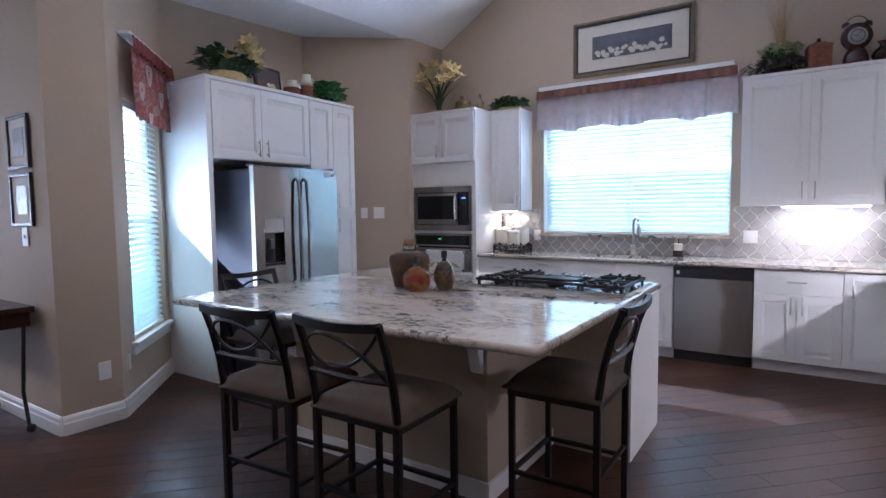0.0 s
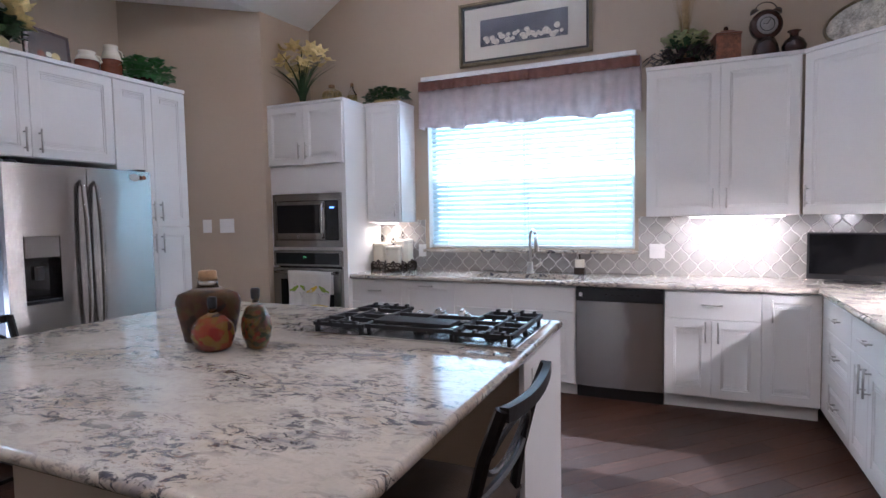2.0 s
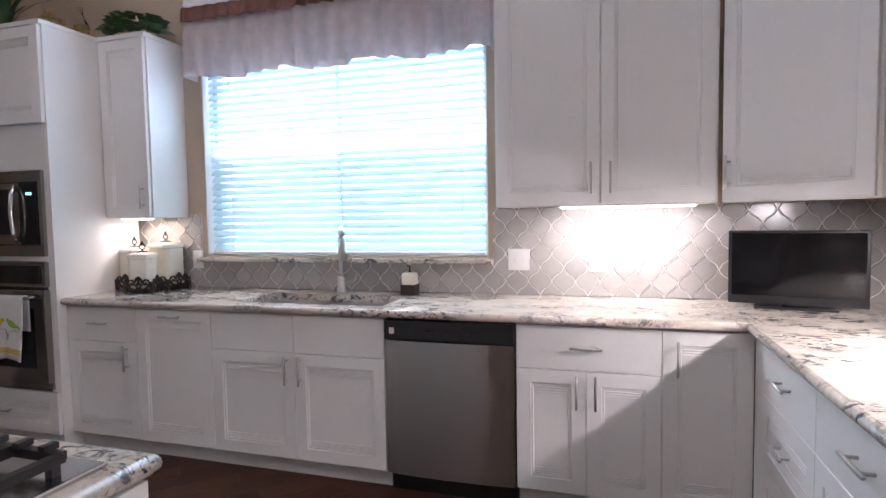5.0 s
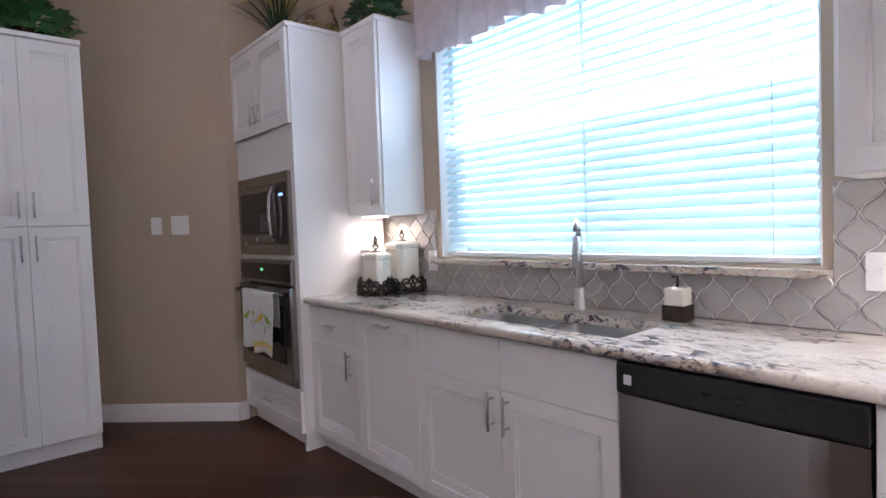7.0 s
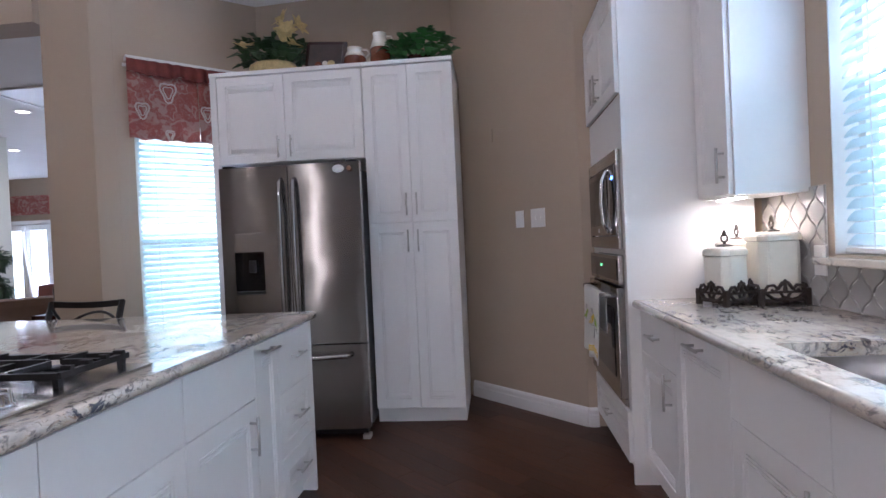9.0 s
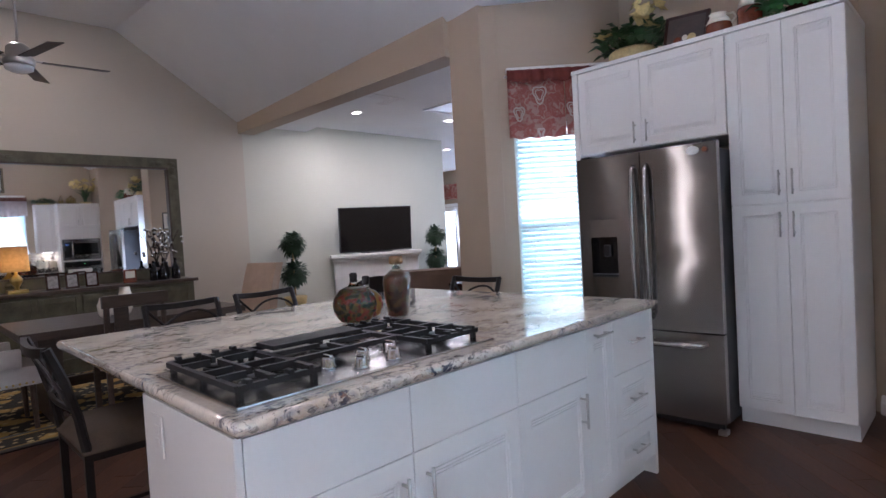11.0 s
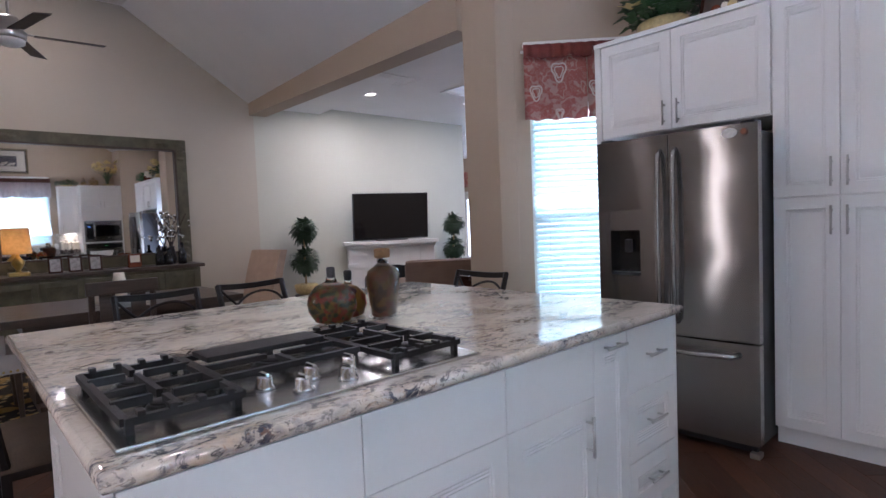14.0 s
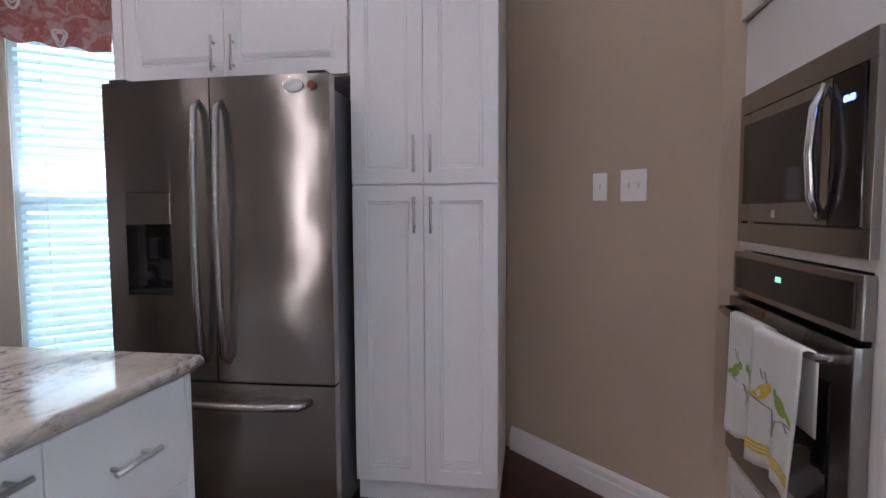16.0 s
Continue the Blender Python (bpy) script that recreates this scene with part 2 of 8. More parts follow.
def add_lathe(bm, profile, seg=24, m=None, squash=(1, 1)):
    """A turned body from (radius, height) pairs."""
    rings = []
    for r, z in profile:
        rings.append([bm.verts.new(((m or Matrix()) @ Vector((r * squash[0] * math.cos(2 * math.pi * k / seg), r * squash[1] * math.sin(2 * math.pi * k / seg), z)))) for k in range(seg)])
    for q, w in zip(rings, rings[1:]):
        for k in range(seg):
            bm.faces.new((q[k], q[(k + 1) % seg], w[(k + 1) % seg], w[k]))
    bm.faces.new(rings[0])
    bm.faces.new(rings[-1])


def lathe(profile, seg=24, m=None, squash=(1, 1)):
    bm = bmesh.new()
    add_lathe(bm, profile, seg, m, squash)
    return bm


def prism(outline, z0, z1, m=None):
    """A solid from a flat outline (x, y), between two heights."""
    bm = bmesh.new()
    lo, hi = [bm.verts.new((x, y, z0)) for x, y in outline], [bm.verts.new((x, y, z1)) for x, y in outline]
    bm.faces.new(lo)
    bm.faces.new(hi)
    for k in range(len(lo)):
        bm.faces.new((lo[k], lo[(k + 1) % len(lo)], hi[(k + 1) % len(lo)], hi[k]))
    if m is not None:
        bm.transform(m)
    return bm


def structure(name, bm, mat, label):
    return tagged(part(name, bm, mat), label, name.split("_")[0], kind="structure")


def arc(n, a0, a1, r, cx=0, cy=0):
    return [(cx + r * math.cos(radians(a0 + (a1 - a0) * k / n)), cy + r * math.sin(radians(a0 + (a1 - a0) * k / n))) for k in range(n + 1)]


# ---- structure ----
WALL_Y = 6.30
EAST = 1.40
H = 4.15


def holed(xs, zs, y0, y1, m=None):
    """A wall of one piece with one opening, between the inner two of xs and zs."""
    bm = bmesh.new()
    v = {(i, j, k): bm.verts.new((xs[i], (y0, y1)[k], zs[j])) for i in range(4) for j in range(4) for k in range(2)}
    for i in range(3):
        for j in range(3):
            if (i, j) != (1, 1):
                for k in range(2):
                    bm.faces.new([v[a, b, k] for a, b in ((i, j), (i + 1, j), (i + 1, j + 1), (i, j + 1))])
    loops = (((0, 0), (1, 0), (2, 0), (3, 0), (3, 1), (3, 2), (3, 3), (2, 3), (1, 3), (0, 3), (0, 2), (0, 1)), ((1, 1), (2, 1), (2, 2), (1, 2)))
    for loop in loops:
        for p, q in zip(loop, loop[1:] + loop[:1]):
            bm.faces.new((v[(*p, 0)], v[(*q, 0)], v[(*q, 1)], v[(*p, 1)]))
    if m is not None:
        bm.transform(m)
    return bm


def wall_along(a, b, z0, z1, thick=0.12):
    """A wall whose seen face runs from a to b; it thickens to the left of that way."""
    a, b = Vector(a), Vector(b)
    d = (b - a).normalized()
    nrm = Vector((-d.y, d.x)) * thick
    return prism([tuple(a), tuple(b), tuple(b + nrm), tuple(a + nrm)], z0, z1)


structure("floor_slab", box(-12.2, 5, -8, 6.5, -0.12, -0.02), BLACK, "subfloor under the dark planks")
WX0, WX1, WZ0, WZ1 = -2.43, -0.515, 1.125, 2.44
bm = holed((-3.92, WX0, WX1, EAST + 0.12), (0, WZ0, WZ1, H), WALL_Y, WALL_Y + 0.15)
structure("wall_sink", bm, PAINT, "tan painted kitchen wall with the sink window")
structure("wall_east", box(EAST, EAST + 0.12, 3.9, WALL_Y, 0, H), PAINT, "tan painted wall behind the side counter")
structure("wall_tower_return", wall_along((-3.80, WALL_Y), (-3.80, 5.56), 0, H, -0.12), PAINT, "short tan wall beside the oven tower")
structure("wall_diagonal", wall_along((-4.66, 4.70), (-3.80, 5.56), 0, H), PAINT, "diagonal tan wall between pantry and oven tower")
structure("wall_fridge", box(-4.74, -4.62, 3.0, 4.72, 0, H), PAINT, "tan wall behind the refrigerator cabinets")
# diagonal wall with the tall window
A45, B45 = Vector((-3.785, 2.245)), Vector((-4.63, 3.11))
D45 = (B45 - A45).normalized()
N45 = Vector((D45.y, -D45.x))
W45 = Matrix(((D45.x, -N45.x, 0, A45.x), (D45.y, -N45.y, 0, A45.y), (0, 0, 1, 0), (0, 0, 0, 1)))
LEN45 = (B45 - A45).length
SX0, SX1, SZ0, SZ1 = 0.25, 1.02, 0.48, 2.22
bm = holed((0, SX0, SX1, LEN45 + 0.05), (0, SZ0, SZ1, H), 0, 0.14, W45)
structure("wall_side_window", bm, PAINT, "diagonal tan wall with a tall narrow window")
structure("wall_column", prism([(-3.80, 1.87), (-3.785, 2.245), (-3.88, 2.345), (-4.2, 2.36), (-8.6, 2.04), (-8.6, 1.87)], 0, H), PAINT, "tan end of the wall between kitchen and living room")
structure("beam_living", box(-3.98, -3.74, -2.30, 1.87, 2.90, H), PAINT, "tan dropped beam over the wide living room opening")
structure("wall_mirror", box(-3.80, -0.48, -2.42, -2.30, 0, H), PAINT_DINING, "pale beige dining room wall behind the large mirror")
structure("wall_living", box(-7.88, -3.80, -2.42, -2.301, 0, 3.14), PAINT_LIVING, "pale grey-green living room wall behind the fireplace")
structure("wall_entry_side", box(-0.60, -0.48, -4.07, -2.42, 0, H), PAINT, "tan side wall of the entry recess")
bm = bmesh.new()
for q in ((0.22, 5, 0, H), (-0.48, 0.22, 2.06, H)):
    add_box(bm, q[0], q[1], -4.07, -3.95, q[2], q[3])
structure("wall_entry", bm, PAINT, "tan entry wall with an open doorway")
structure("wall_hall_back", box(-1.6, 1.2, -5.6, -5.48, 0, 2.6), PAINT, "tan hallway wall beyond the doorway")
structure("wall_hall_side", box(0.24, 0.36, -5.48, -4.07, 0, 2.6), PAINT, "tan side wall of the hallway")
structure("wall_far_east", box(4.6, 4.72, -4.07, 4.02, 0, H), PAINT, "plain tan wall that closes the entry")
structure("wall_east_return", box(1.52, 4.72, 3.9, 4.02, 0, H), PAINT, "plain tan wall that closes the entry")
structure("wall_den", box(-12.0, -11.88, -6.5, 2.2, 0, 3.14), PAINT, "tan far wall of the den with a glazed door")
structure("wall_den_south", box(-12.0, -7.88, -6.5, -6.38, 0, 3.14), PAINT, "plain tan wall that closes the den")
structure("wall_den_east", box(-8.0, -7.88, -6.38, -2.42, 0, 3.14), PAINT, "plain tan wall beside the living room")
structure("wall_living_north", box(-12, -8.6, 1.87, 1.99, 0, 3.14), PAINT, "plain tan wall of the living room")
structure("ceiling_living", box(-12.2, -3.98, -6.5, 1.87, 3.12, 3.2), CEILING, "white flat living room ceiling")
structure("ceiling_hall", box(-1.6, 1.2, -5.6, -4.07, 2.5, 2.6), CEILING, "white hallway ceiling")
bm = bmesh.new()
rows = []
for k in range(9):
    y = -2.42 + (6.45 + 2.42) * k / 8
    f = k / 8
    xs, zs, xt = -3.80 - 0.02 * f, 3.02 + 0.39 * f, -2.24 - 0.55 * f
    rows.append([bm.verts.new(p) for p in ((-4.85, y, zs), (xs, y, zs), (xt, y, 4.05), (5, y, 4.05), (5, y, 4.2), (xt, y, 4.2), (-4.85, y, 4.2))])
for q, w in zip(rows, rows[1:]):
    for i in range(7):
        bm.faces.new((q[i], q[(i + 1) % 7], w[(i + 1) % 7], w[i]))
bm.faces.new(rows[0])
bm.faces.new(rows[-1])
structure("ceiling", bm, CEILING, "white vaulted ceiling with one sloped side")
structure("wall_entry_header", box(-0.48, 4.6, -2.42, -2.30, 3.70, H), PAINT, "tan header over the entry recess")
structure("ceiling_entry", box(-0.60, 5, -4.15, -2.42, 3.70, 3.8), CEILING, "white entry ceiling")
structure("beam_entry", prism([(-0.60, -2.30), (-0.34, -2.30), (3.68, 3.9), (3.42, 3.9)], 3.70, 4.06), PAINT, "tan dropped beam toward the entry")

# baseboards
BASE = [(0, 0), (0.018, 0), (0.018, 0.075), (0.013, 0.083), (0.013, 0.108), (0.006, 0.122), (0, 0.125)]


def baseboard(a, b):
    """A moulded board at the foot of a wall, on the right-hand side of the way from a to b."""
    a, b = Vector((*a, 0)), Vector((*b, 0))
    d = (b - a).normalized()
    m = Matrix(((d.y, 0, d.x, a.x), (-d.x, 0, d.y, a.y), (0, 1, 0, 0.0), (0, 0, 0, 1)))
    bm = prism(BASE, 0, (b - a).length, m)
    return tagged(part("baseboard", bm, TRIM), "white moulded baseboard along the wall", "baseboard", kind="structure")


for a, b in (((-4.57, 4.79), (-3.80, 5.56)), ((-3.80, 1.87), (-3.785, 2.245)), ((-3.785, 2.245), (-4.60, 3.08)), ((-8.4, 1.87), (-3.80, 1.87)), ((-0.48, -2.30), (-3.80, -2.30)), ((-3.8, -2.30), (-7.88, -2.30)), ((-0.48, -3.95), (-0.48, -2.3)), ((0.24, -4.07), (0.24, -5.48)), ((-3.80, 5.56), (-3.80, 5.62))):
    baseboard(a, b)


# ---- cabinets ----
def add_front(bm, x0, x1, z0, z1, y, m=None, flat=False):
    """A cabinet front lying on the plane y, facing -y, with a framed and recessed panel."""
    t = 0.02
    if flat or x1 - x0 < 0.16 or z1 - z0 < 0.16:
        add_box(bm, x0, x1, y - t, y, z0, z1, 0.003, m)
        return
    s = 0.062
    rings = []
    for d, dy in ((0, 0), (0.0, -t + 0.002), (0.002, -t), (s, -t), (s + 0.004, -t + 0.005), (s + 0.012, -t + 0.005), (s + 0.015, -t + 0.010)):
        rings.append([bm.verts.new((x, y + dy, z)) for x, z in ((x0 + d, z0 + d), (x1 - d, z0 + d), (x1 - d, z1 - d), (x0 + d, z1 - d))])
    for q, w in zip(rings, rings[1:]):
        for k in range(4):
            bm.faces.new((q[k], q[(k + 1) % 4], w[(k + 1) % 4], w[k]))
    bm.faces.new(rings[0])
    bm.faces.new(rings[-1])


def bead(parent, x0, x1, z, y, up):
    """A stepped bead across the head or foot of a door panel."""
    prof = []
    for k in range(3):
        prof += [(0.001, k * 0.011 * up), (0.006, k * 0.011 * up), (0.006, (k * 0.011 + 0.006) * up), (0.001, (k * 0.011 + 0.006) * up)]
    prof += [(0.0, 0.028 * up), (0.0, 0.0)]
    m = Matrix(((0, 0, 1, x0), (-1, 0, 0, y), (0, 1, 0, z), (0, 0, 0, 1)))
    part("panel_bead", prism(prof, 0, x1 - x0, m), WHITE, parent)


def front(parent, name, x0, x1, z0, z1, y=0.0, flat=False, handle=None, hx=None, hz=None, glued=None):
    """A door or drawer front, with a bar handle: 'v' upright or 'h' lying."""
    g = 0.0015
    bm = bmesh.new()
    add_front(bm, x0 + g, x1 - g, z0 + g, z1 - g, y, flat=flat)
    ob = part(name, bm, WHITE, parent)
    if not flat and x1 - x0 > 0.2 and z1 - z0 > 0.2:
        a, b, yy = x0 + 0.062 + 0.018, x1 - 0.062 - 0.018, y - 0.0101
        bead(ob, a, b, z1 - 0.062 - 0.019, yy, -1)
        bead(ob, a, b, z0 + 0.062 + 0.019, yy, 1)
    if handle:
        hl = 0.075
        bm = bmesh.new()
        yy = y - 0.02 - 0.032
        if handle == "v":
            add_tube(bm, [(hx, yy, hz - hl), (hx, yy, hz + hl)], 0.006, 10)
            ends = [(hx, hz - 0.05), (hx, hz + 0.05)]
        else:
            hl = 0.068
            add_tube(bm, [(hx - hl, yy, hz), (hx + hl, yy, hz)], 0.006, 10)
            ends = [(hx - 0.045, hz), (hx + 0.045, hz)]
        for ex, ez in ends:
            add_tube(bm, [(ex, yy, ez), (ex, y - 0.019, ez)], 0.005, 8)
        part("handle", bm, NICKEL, ob, "brushed nickel bar handle", True)
    return ob


def carcass(parent, x0, x1, y0, y1, z0, z1, name="body"):
    return part(name, box(x0, x1, y0, y1, z0, z1, 0.002), WHITE, parent)


def turned(x, y, deg):
    return pose(x, y, 0, 0, 0, deg)


def base_unit(m, w, label, spec, depth=0.6, toe=True):
    """A floor cabinet, its face on y=0, from x=0 to w. spec: 'dd' drawer over door pair, and so on."""
    c = thing("base_cabinet", m, label, "cabinet", "kitchen base cabinets")
    carcass(c, 0.0005, w - 0.0005, 0.001, depth, 0.10, 0.66 if spec == "sink" else 0.872)
    if spec == "sink":
        for q in ((0.0005, 0.018, 0.001, depth), (w - 0.0185, w - 0.0005, 0.001, depth), (0.018, w - 0.0185, 0.001, 0.02)):
            part("upper_panel", box(*q, 0.66, 0.872), WHITE, c)
    if toe:
        part("toe_kick", box(0.0005, w - 0.0005, 0.05, depth, 0, 0.10), WHITE, c)
    z0, zd, z1 = 0.105, 0.668, 0.868
    if spec == "drawer_pair":
        front(c, "drawer", 0, w, zd, z1, flat=True, handle="h", hx=w / 2, hz=0.775)
        front(c, "door", 0, w / 2, z0, zd, handle="v", hx=w / 2 - 0.04, hz=0.58)
        front(c, "door", w / 2, w, z0, zd, handle="v", hx=w / 2 + 0.04, hz=0.58)
    elif spec == "sink":
        front(c, "false_front", 0, w / 2, zd, z1, flat=True)
        front(c, "false_front", w / 2, w, zd, z1, flat=True)
        front(c, "door", 0, w / 2, z0, zd, handle="v", hx=w / 2 - 0.04, hz=0.58)
        front(c, "door", w / 2, w, z0, zd, handle="v", hx=w / 2 + 0.04, hz=0.58)
    elif spec == "drawer_door":
        front(c, "drawer", 0, w, zd, z1, flat=True, handle="h", hx=w / 2, hz=0.775)
        front(c, "door", 0, w, z0, zd, handle="v", hx=w - 0.07, hz=0.58)
    elif spec == "pullout":
        front(c, "pull_out_front", 0, w, z0, z1, handle="h", hx=w / 2, hz=0.83)
    elif spec == "door_left":
        front(c, "door", 0, w, z0, z1, handle="v", hx=0.06, hz=0.75)
    elif spec == "blank":
        part("filler_panel", box(0, w, -0.016, 0, z0, z1, 0.002), WHITE, c)
    elif spec == "drawers":
        front(c, "drawer", 0, w, zd, z1, flat=True, handle="h", hx=w / 2, hz=0.775)
        front(c, "drawer", 0, w, 0.40, zd, handle="h", hx=w / 2, hz=0.55)
        front(c, "drawer", 0, w, z0, 0.40, handle="h", hx=w / 2, hz=0.255)
    elif spec == "island_drawers":
        front(c, "drawer", 0, w, 0.605, z1, flat=True, handle="h", hx=w / 2, hz=0.745)
        front(c, "drawer", 0, w, 0.315, 0.605, handle="h", hx=w / 2, hz=0.465)
        front(c, "drawer", 0, w, z0, 0.315, handle="h", hx=w / 2, hz=0.21)
    elif spec == "cooktop":
        front(c, "false_front", 0, w / 2, 0.66, z1, flat=True)
        front(c, "false_front", w / 2, w, 0.66, z1, flat=True)
        front(c, "door", 0, w / 2, z0, 0.66, handle="v", hx=w / 2 - 0.05, hz=0.53)
        front(c, "door", w / 2, w, z0, 0.66, handle="v", hx=w / 2 + 0.05, hz=0.53)
    elif spec == "false_door":
        front(c, "false_front", 0, w, 0.66, z1, flat=True)
        front(c, "door", 0, w, z0, 0.66, handle="v", hx=w - 0.06, hz=0.53)
    return c


BY = 5.71
for x0, x1, spec, label in (
        (-2.943, -2.43, "drawer_door", "white base cabinet with one drawer over one door"),
        (-2.43, -1.92, "pullout", "white base cabinet with a full-height pull-out front"),
        (-1.92, -0.905, "sink", "white sink base cabinet with two doors"),
        (-0.262, 0.356, "drawer_pair", "white base cabinet with one drawer over two doors"),
        (0.356, 0.705, "door_left", "white corner base cabinet with a full-height door")):
    base_unit(turned(x0, BY, 0), x1 - x0, label, spec, 0.58)
RX = 0.722
base_unit(turned(RX, 5.688, -90), 0.138, "white corner filler of the side cabinets", "blank", 0.6)
base_unit(turned(RX, 5.55, -90), 0.55, "white base cabinet with three drawers", "drawers", 0.6)
base_unit(turned(RX, 5.00, -90), 0.64, "white base cabinet with one drawer over two doors", "drawer_pair", 0.6)
c = thing("base_cabinet", turned(RX, 4.36, -90), "white end base cabinet with a plain side panel", "cabinet", "kitchen base cabinets")
carcass(c, 0, 0.30, -0.018, 0.6, 0, 0.872)


def upper_unit(m, w, z0, z1, label, doors, depth=0.32, hleft=True):
    c = thing("wall_cabinet", m, label, "cabinet", "kitchen wall cabinets")
    carcass(c, 0.0005, w - 0.0005, 0.001, depth, z0, z1)
    f = 0.012
    if doors == 2:
        front(c, "door", f, w / 2, z0 + 0.004, z1 - 0.03, handle="v", hx=w / 2 - 0.045, hz=z0 + 0.13)
        front(c, "door", w / 2, w - f, z0 + 0.004, z1 - 0.03, handle="v", hx=w / 2 + 0.045, hz=z0 + 0.13)
    else:
        front(c, "door", f, w - f, z0 + 0.004, z1 - 0.03, handle="v", hx=0.05 if hleft else w - 0.05, hz=z0 + 0.13)
    part("top_edge", box(-0.004, w + 0.004, -0.024, depth, z1 - 0.028, z1, 0.003), WHITE, c)
    return c


UY = 6.0
upper_unit(turned(-0.41, UY, 0), 1.025, 1.40, 2.545, "white two-door wall cabinet beside the sink window", 2, 0.298)
dw = math.hypot(0.45, 0.45)
upper_unit(turned(0.632, UY, -45), dw - 0.02, 1.40, 2.545, "white diagonal corner wall cabinet", 1, 0.2)
upper_unit(turned(1.08, 5.53, -90), 0.74, 1.40, 2.545, "white two-door wall cabinet over the side counter", 2, 0.318)
upper_unit(turned(1.08, 4.788, -90), 0.74, 1.40, 2.545, "white two-door wall cabinet over the side counter", 2, 0.318)
upper_unit(turned(-2.943, UY, 0), 0.372, 1.382, 2.515, "narrow white wall cabinet beside the oven tower", 1, 0.298, False)

# oven tower
TX0, TX1, TY, TURNED = -3.83, -2.945, 5.635, 0.0
tower = thing("oven_tower", turned(TX0, TY, TURNED), "tall white cabinet that holds the microwave and the oven", "cabinet")
TW = TX1 - TX0
part("side_panel", box(0, 0.02, 0, 0.608, 0, 2.49, 0.002), WHITE, tower)
part("side_panel", box(TW - 0.02, TW, 0, 0.608, 0, 2.49, 0.002), WHITE, tower)
part("top_panel", box(-0.004, TW + 0.004, -0.02, 0.608, 2.49, 2.515, 0.003), WHITE, tower)
part("back_panel", box(0.02, TW - 0.02, 0.59, 0.606, 0.1, 2.49), WHITE, tower)
part("face_panel", box(0.02, TW - 0.02, 0.0, 0.02, 1.67, 1.93, 0.001), WHITE, tower)
part("face_stile", box(0.0205, 0.07, 0.0, 0.02, 0.36, 1.67), WHITE, tower)
part("face_stile", box(TW - 0.06, TW - 0.0205, 0.0, 0.02, 0.36, 1.67), WHITE, tower)
part("face_rail", box(0.07, TW - 0.06, 0.0, 0.02, 1.135, 1.165), WHITE, tower)
part("toe_kick", box(0.02, TW - 0.02, 0.05, 0.6, 0, 0.1), WHITE, tower)
part("shelf", box(0.02, TW - 0.02, 0.02, 0.58, 1.93, 1.95), WHITE, tower)
front(tower, "door", 0.012, TW / 2, 1.935, 2.485, handle="v", hx=TW / 2 - 0.04, hz=2.06)
front(tower, "door", TW / 2, TW - 0.012, 1.935, 2.485, handle="v", hx=TW / 2 + 0.04, hz=2.06)
front(tower, "drawer", 0.01, TW - 0.01, 0.105, 0.36, handle="h", hx=TW / 2, hz=0.23)

DISPLAY_BLUE = glow("blue_display", (0.15, 0.35, 1.0), 6)
DISPLAY_GREEN = glow("green_display", (0.2, 1.0, 0.35), 3)


def letters(name, text, m, size, mat, parent, align="CENTER"):
    cu = bpy.data.curves.new(name, "FONT")
    cu.body, cu.size, cu.align_x, cu.align_y, cu.extrude = text, size, align, "CENTER", 0.0004
    me_ob = bpy.data.objects.new(name, cu)
    scene.collection.objects.link(me_ob)
    bpy.context.view_layer.update()
    me = bpy.data.meshes.new_from_object(me_ob.evaluated_get(bpy.context.evaluated_depsgraph_get()))
    bpy.data.objects.remove(me_ob)
    me.materials.clear()
    me.materials.append(mat)
    ob = new(name, me)
    ob.parent = parent
    ob.matrix_local = m
    return ob


FACE = pose(0, 0, 0, 90, 0, 0)
MWX0, MWX1 = 0.060, TW - 0.045
mw = thing("microwave", turned(TX0, TY, TURNED), "built-in stainless steel microwave with a dark glass door", "microwave")
bm = bmesh.new()
z0, z1 = 1.165, 1.665
for q in ((MWX0, MWX1, z1 - 0.065, z1), (MWX0, MWX1, z0, z0 + 0.065), (MWX0, MWX0 + 0.035, z0 + 0.065, z1 - 0.065), (MWX1 - 0.03, MWX1, z0 + 0.065, z1 - 0.065)):
    add_box(bm, q[0], q[1], -0.022, -0.001, q[2], q[3], 0.002)
part("trim_frame", bm, STEEL, mw, "brushed stainless steel trim frame")
part("body", box(MWX0 + 0.03, MWX1 - 0.03, 0.021, 0.45, z0 + 0.05, z1 - 0.05), BLACK, mw)
md = part("door", box(MWX0 + 0.04, MWX1 - 0.175, -0.025, -0.003, z0 + 0.07, z1 - 0.07, 0.004), STEEL, mw, "stainless steel door")
part("window", box(MWX0 + 0.055, MWX1 - 0.222, -0.029, -0.024, z0 + 0.13, z1 - 0.105, 0.001), BLACK_GLASS, md, "dark glass window")
part("handle", tube([(MWX1 - 0.194, -0.029, z0 + 0.085), (MWX1 - 0.194, -0.054, z0 + 0.14), (MWX1 - 0.194, -0.062, z0 + 0.25), (MWX1 - 0.194, -0.054, z1 - 0.14), (MWX1 - 0.194, -0.029, z1 - 0.085)], 0.013, 10), CHROME, md, "curved bright handle", True)
cp = part("control_panel", box(MWX1 - 0.17, MWX1 - 0.034, -0.025, -0.003, z0 + 0.07, z1 - 0.07, 0.004), BLACK_GLASS, mw, "black glass control panel")
letters("clock_digits", "00:00", Matrix.Translation((MWX1 - 0.095, -0.0265, z1 - 0.135)) @ FACE, 0.021, DISPLAY_BLUE, cp)
part("badge", box((MWX0 + MWX1) / 2 - 0.105, (MWX0 + MWX1) / 2 - 0.085, -0.027, -0.024, z0 + 0.085, z0 + 0.108, 0.001), NICKEL, md)

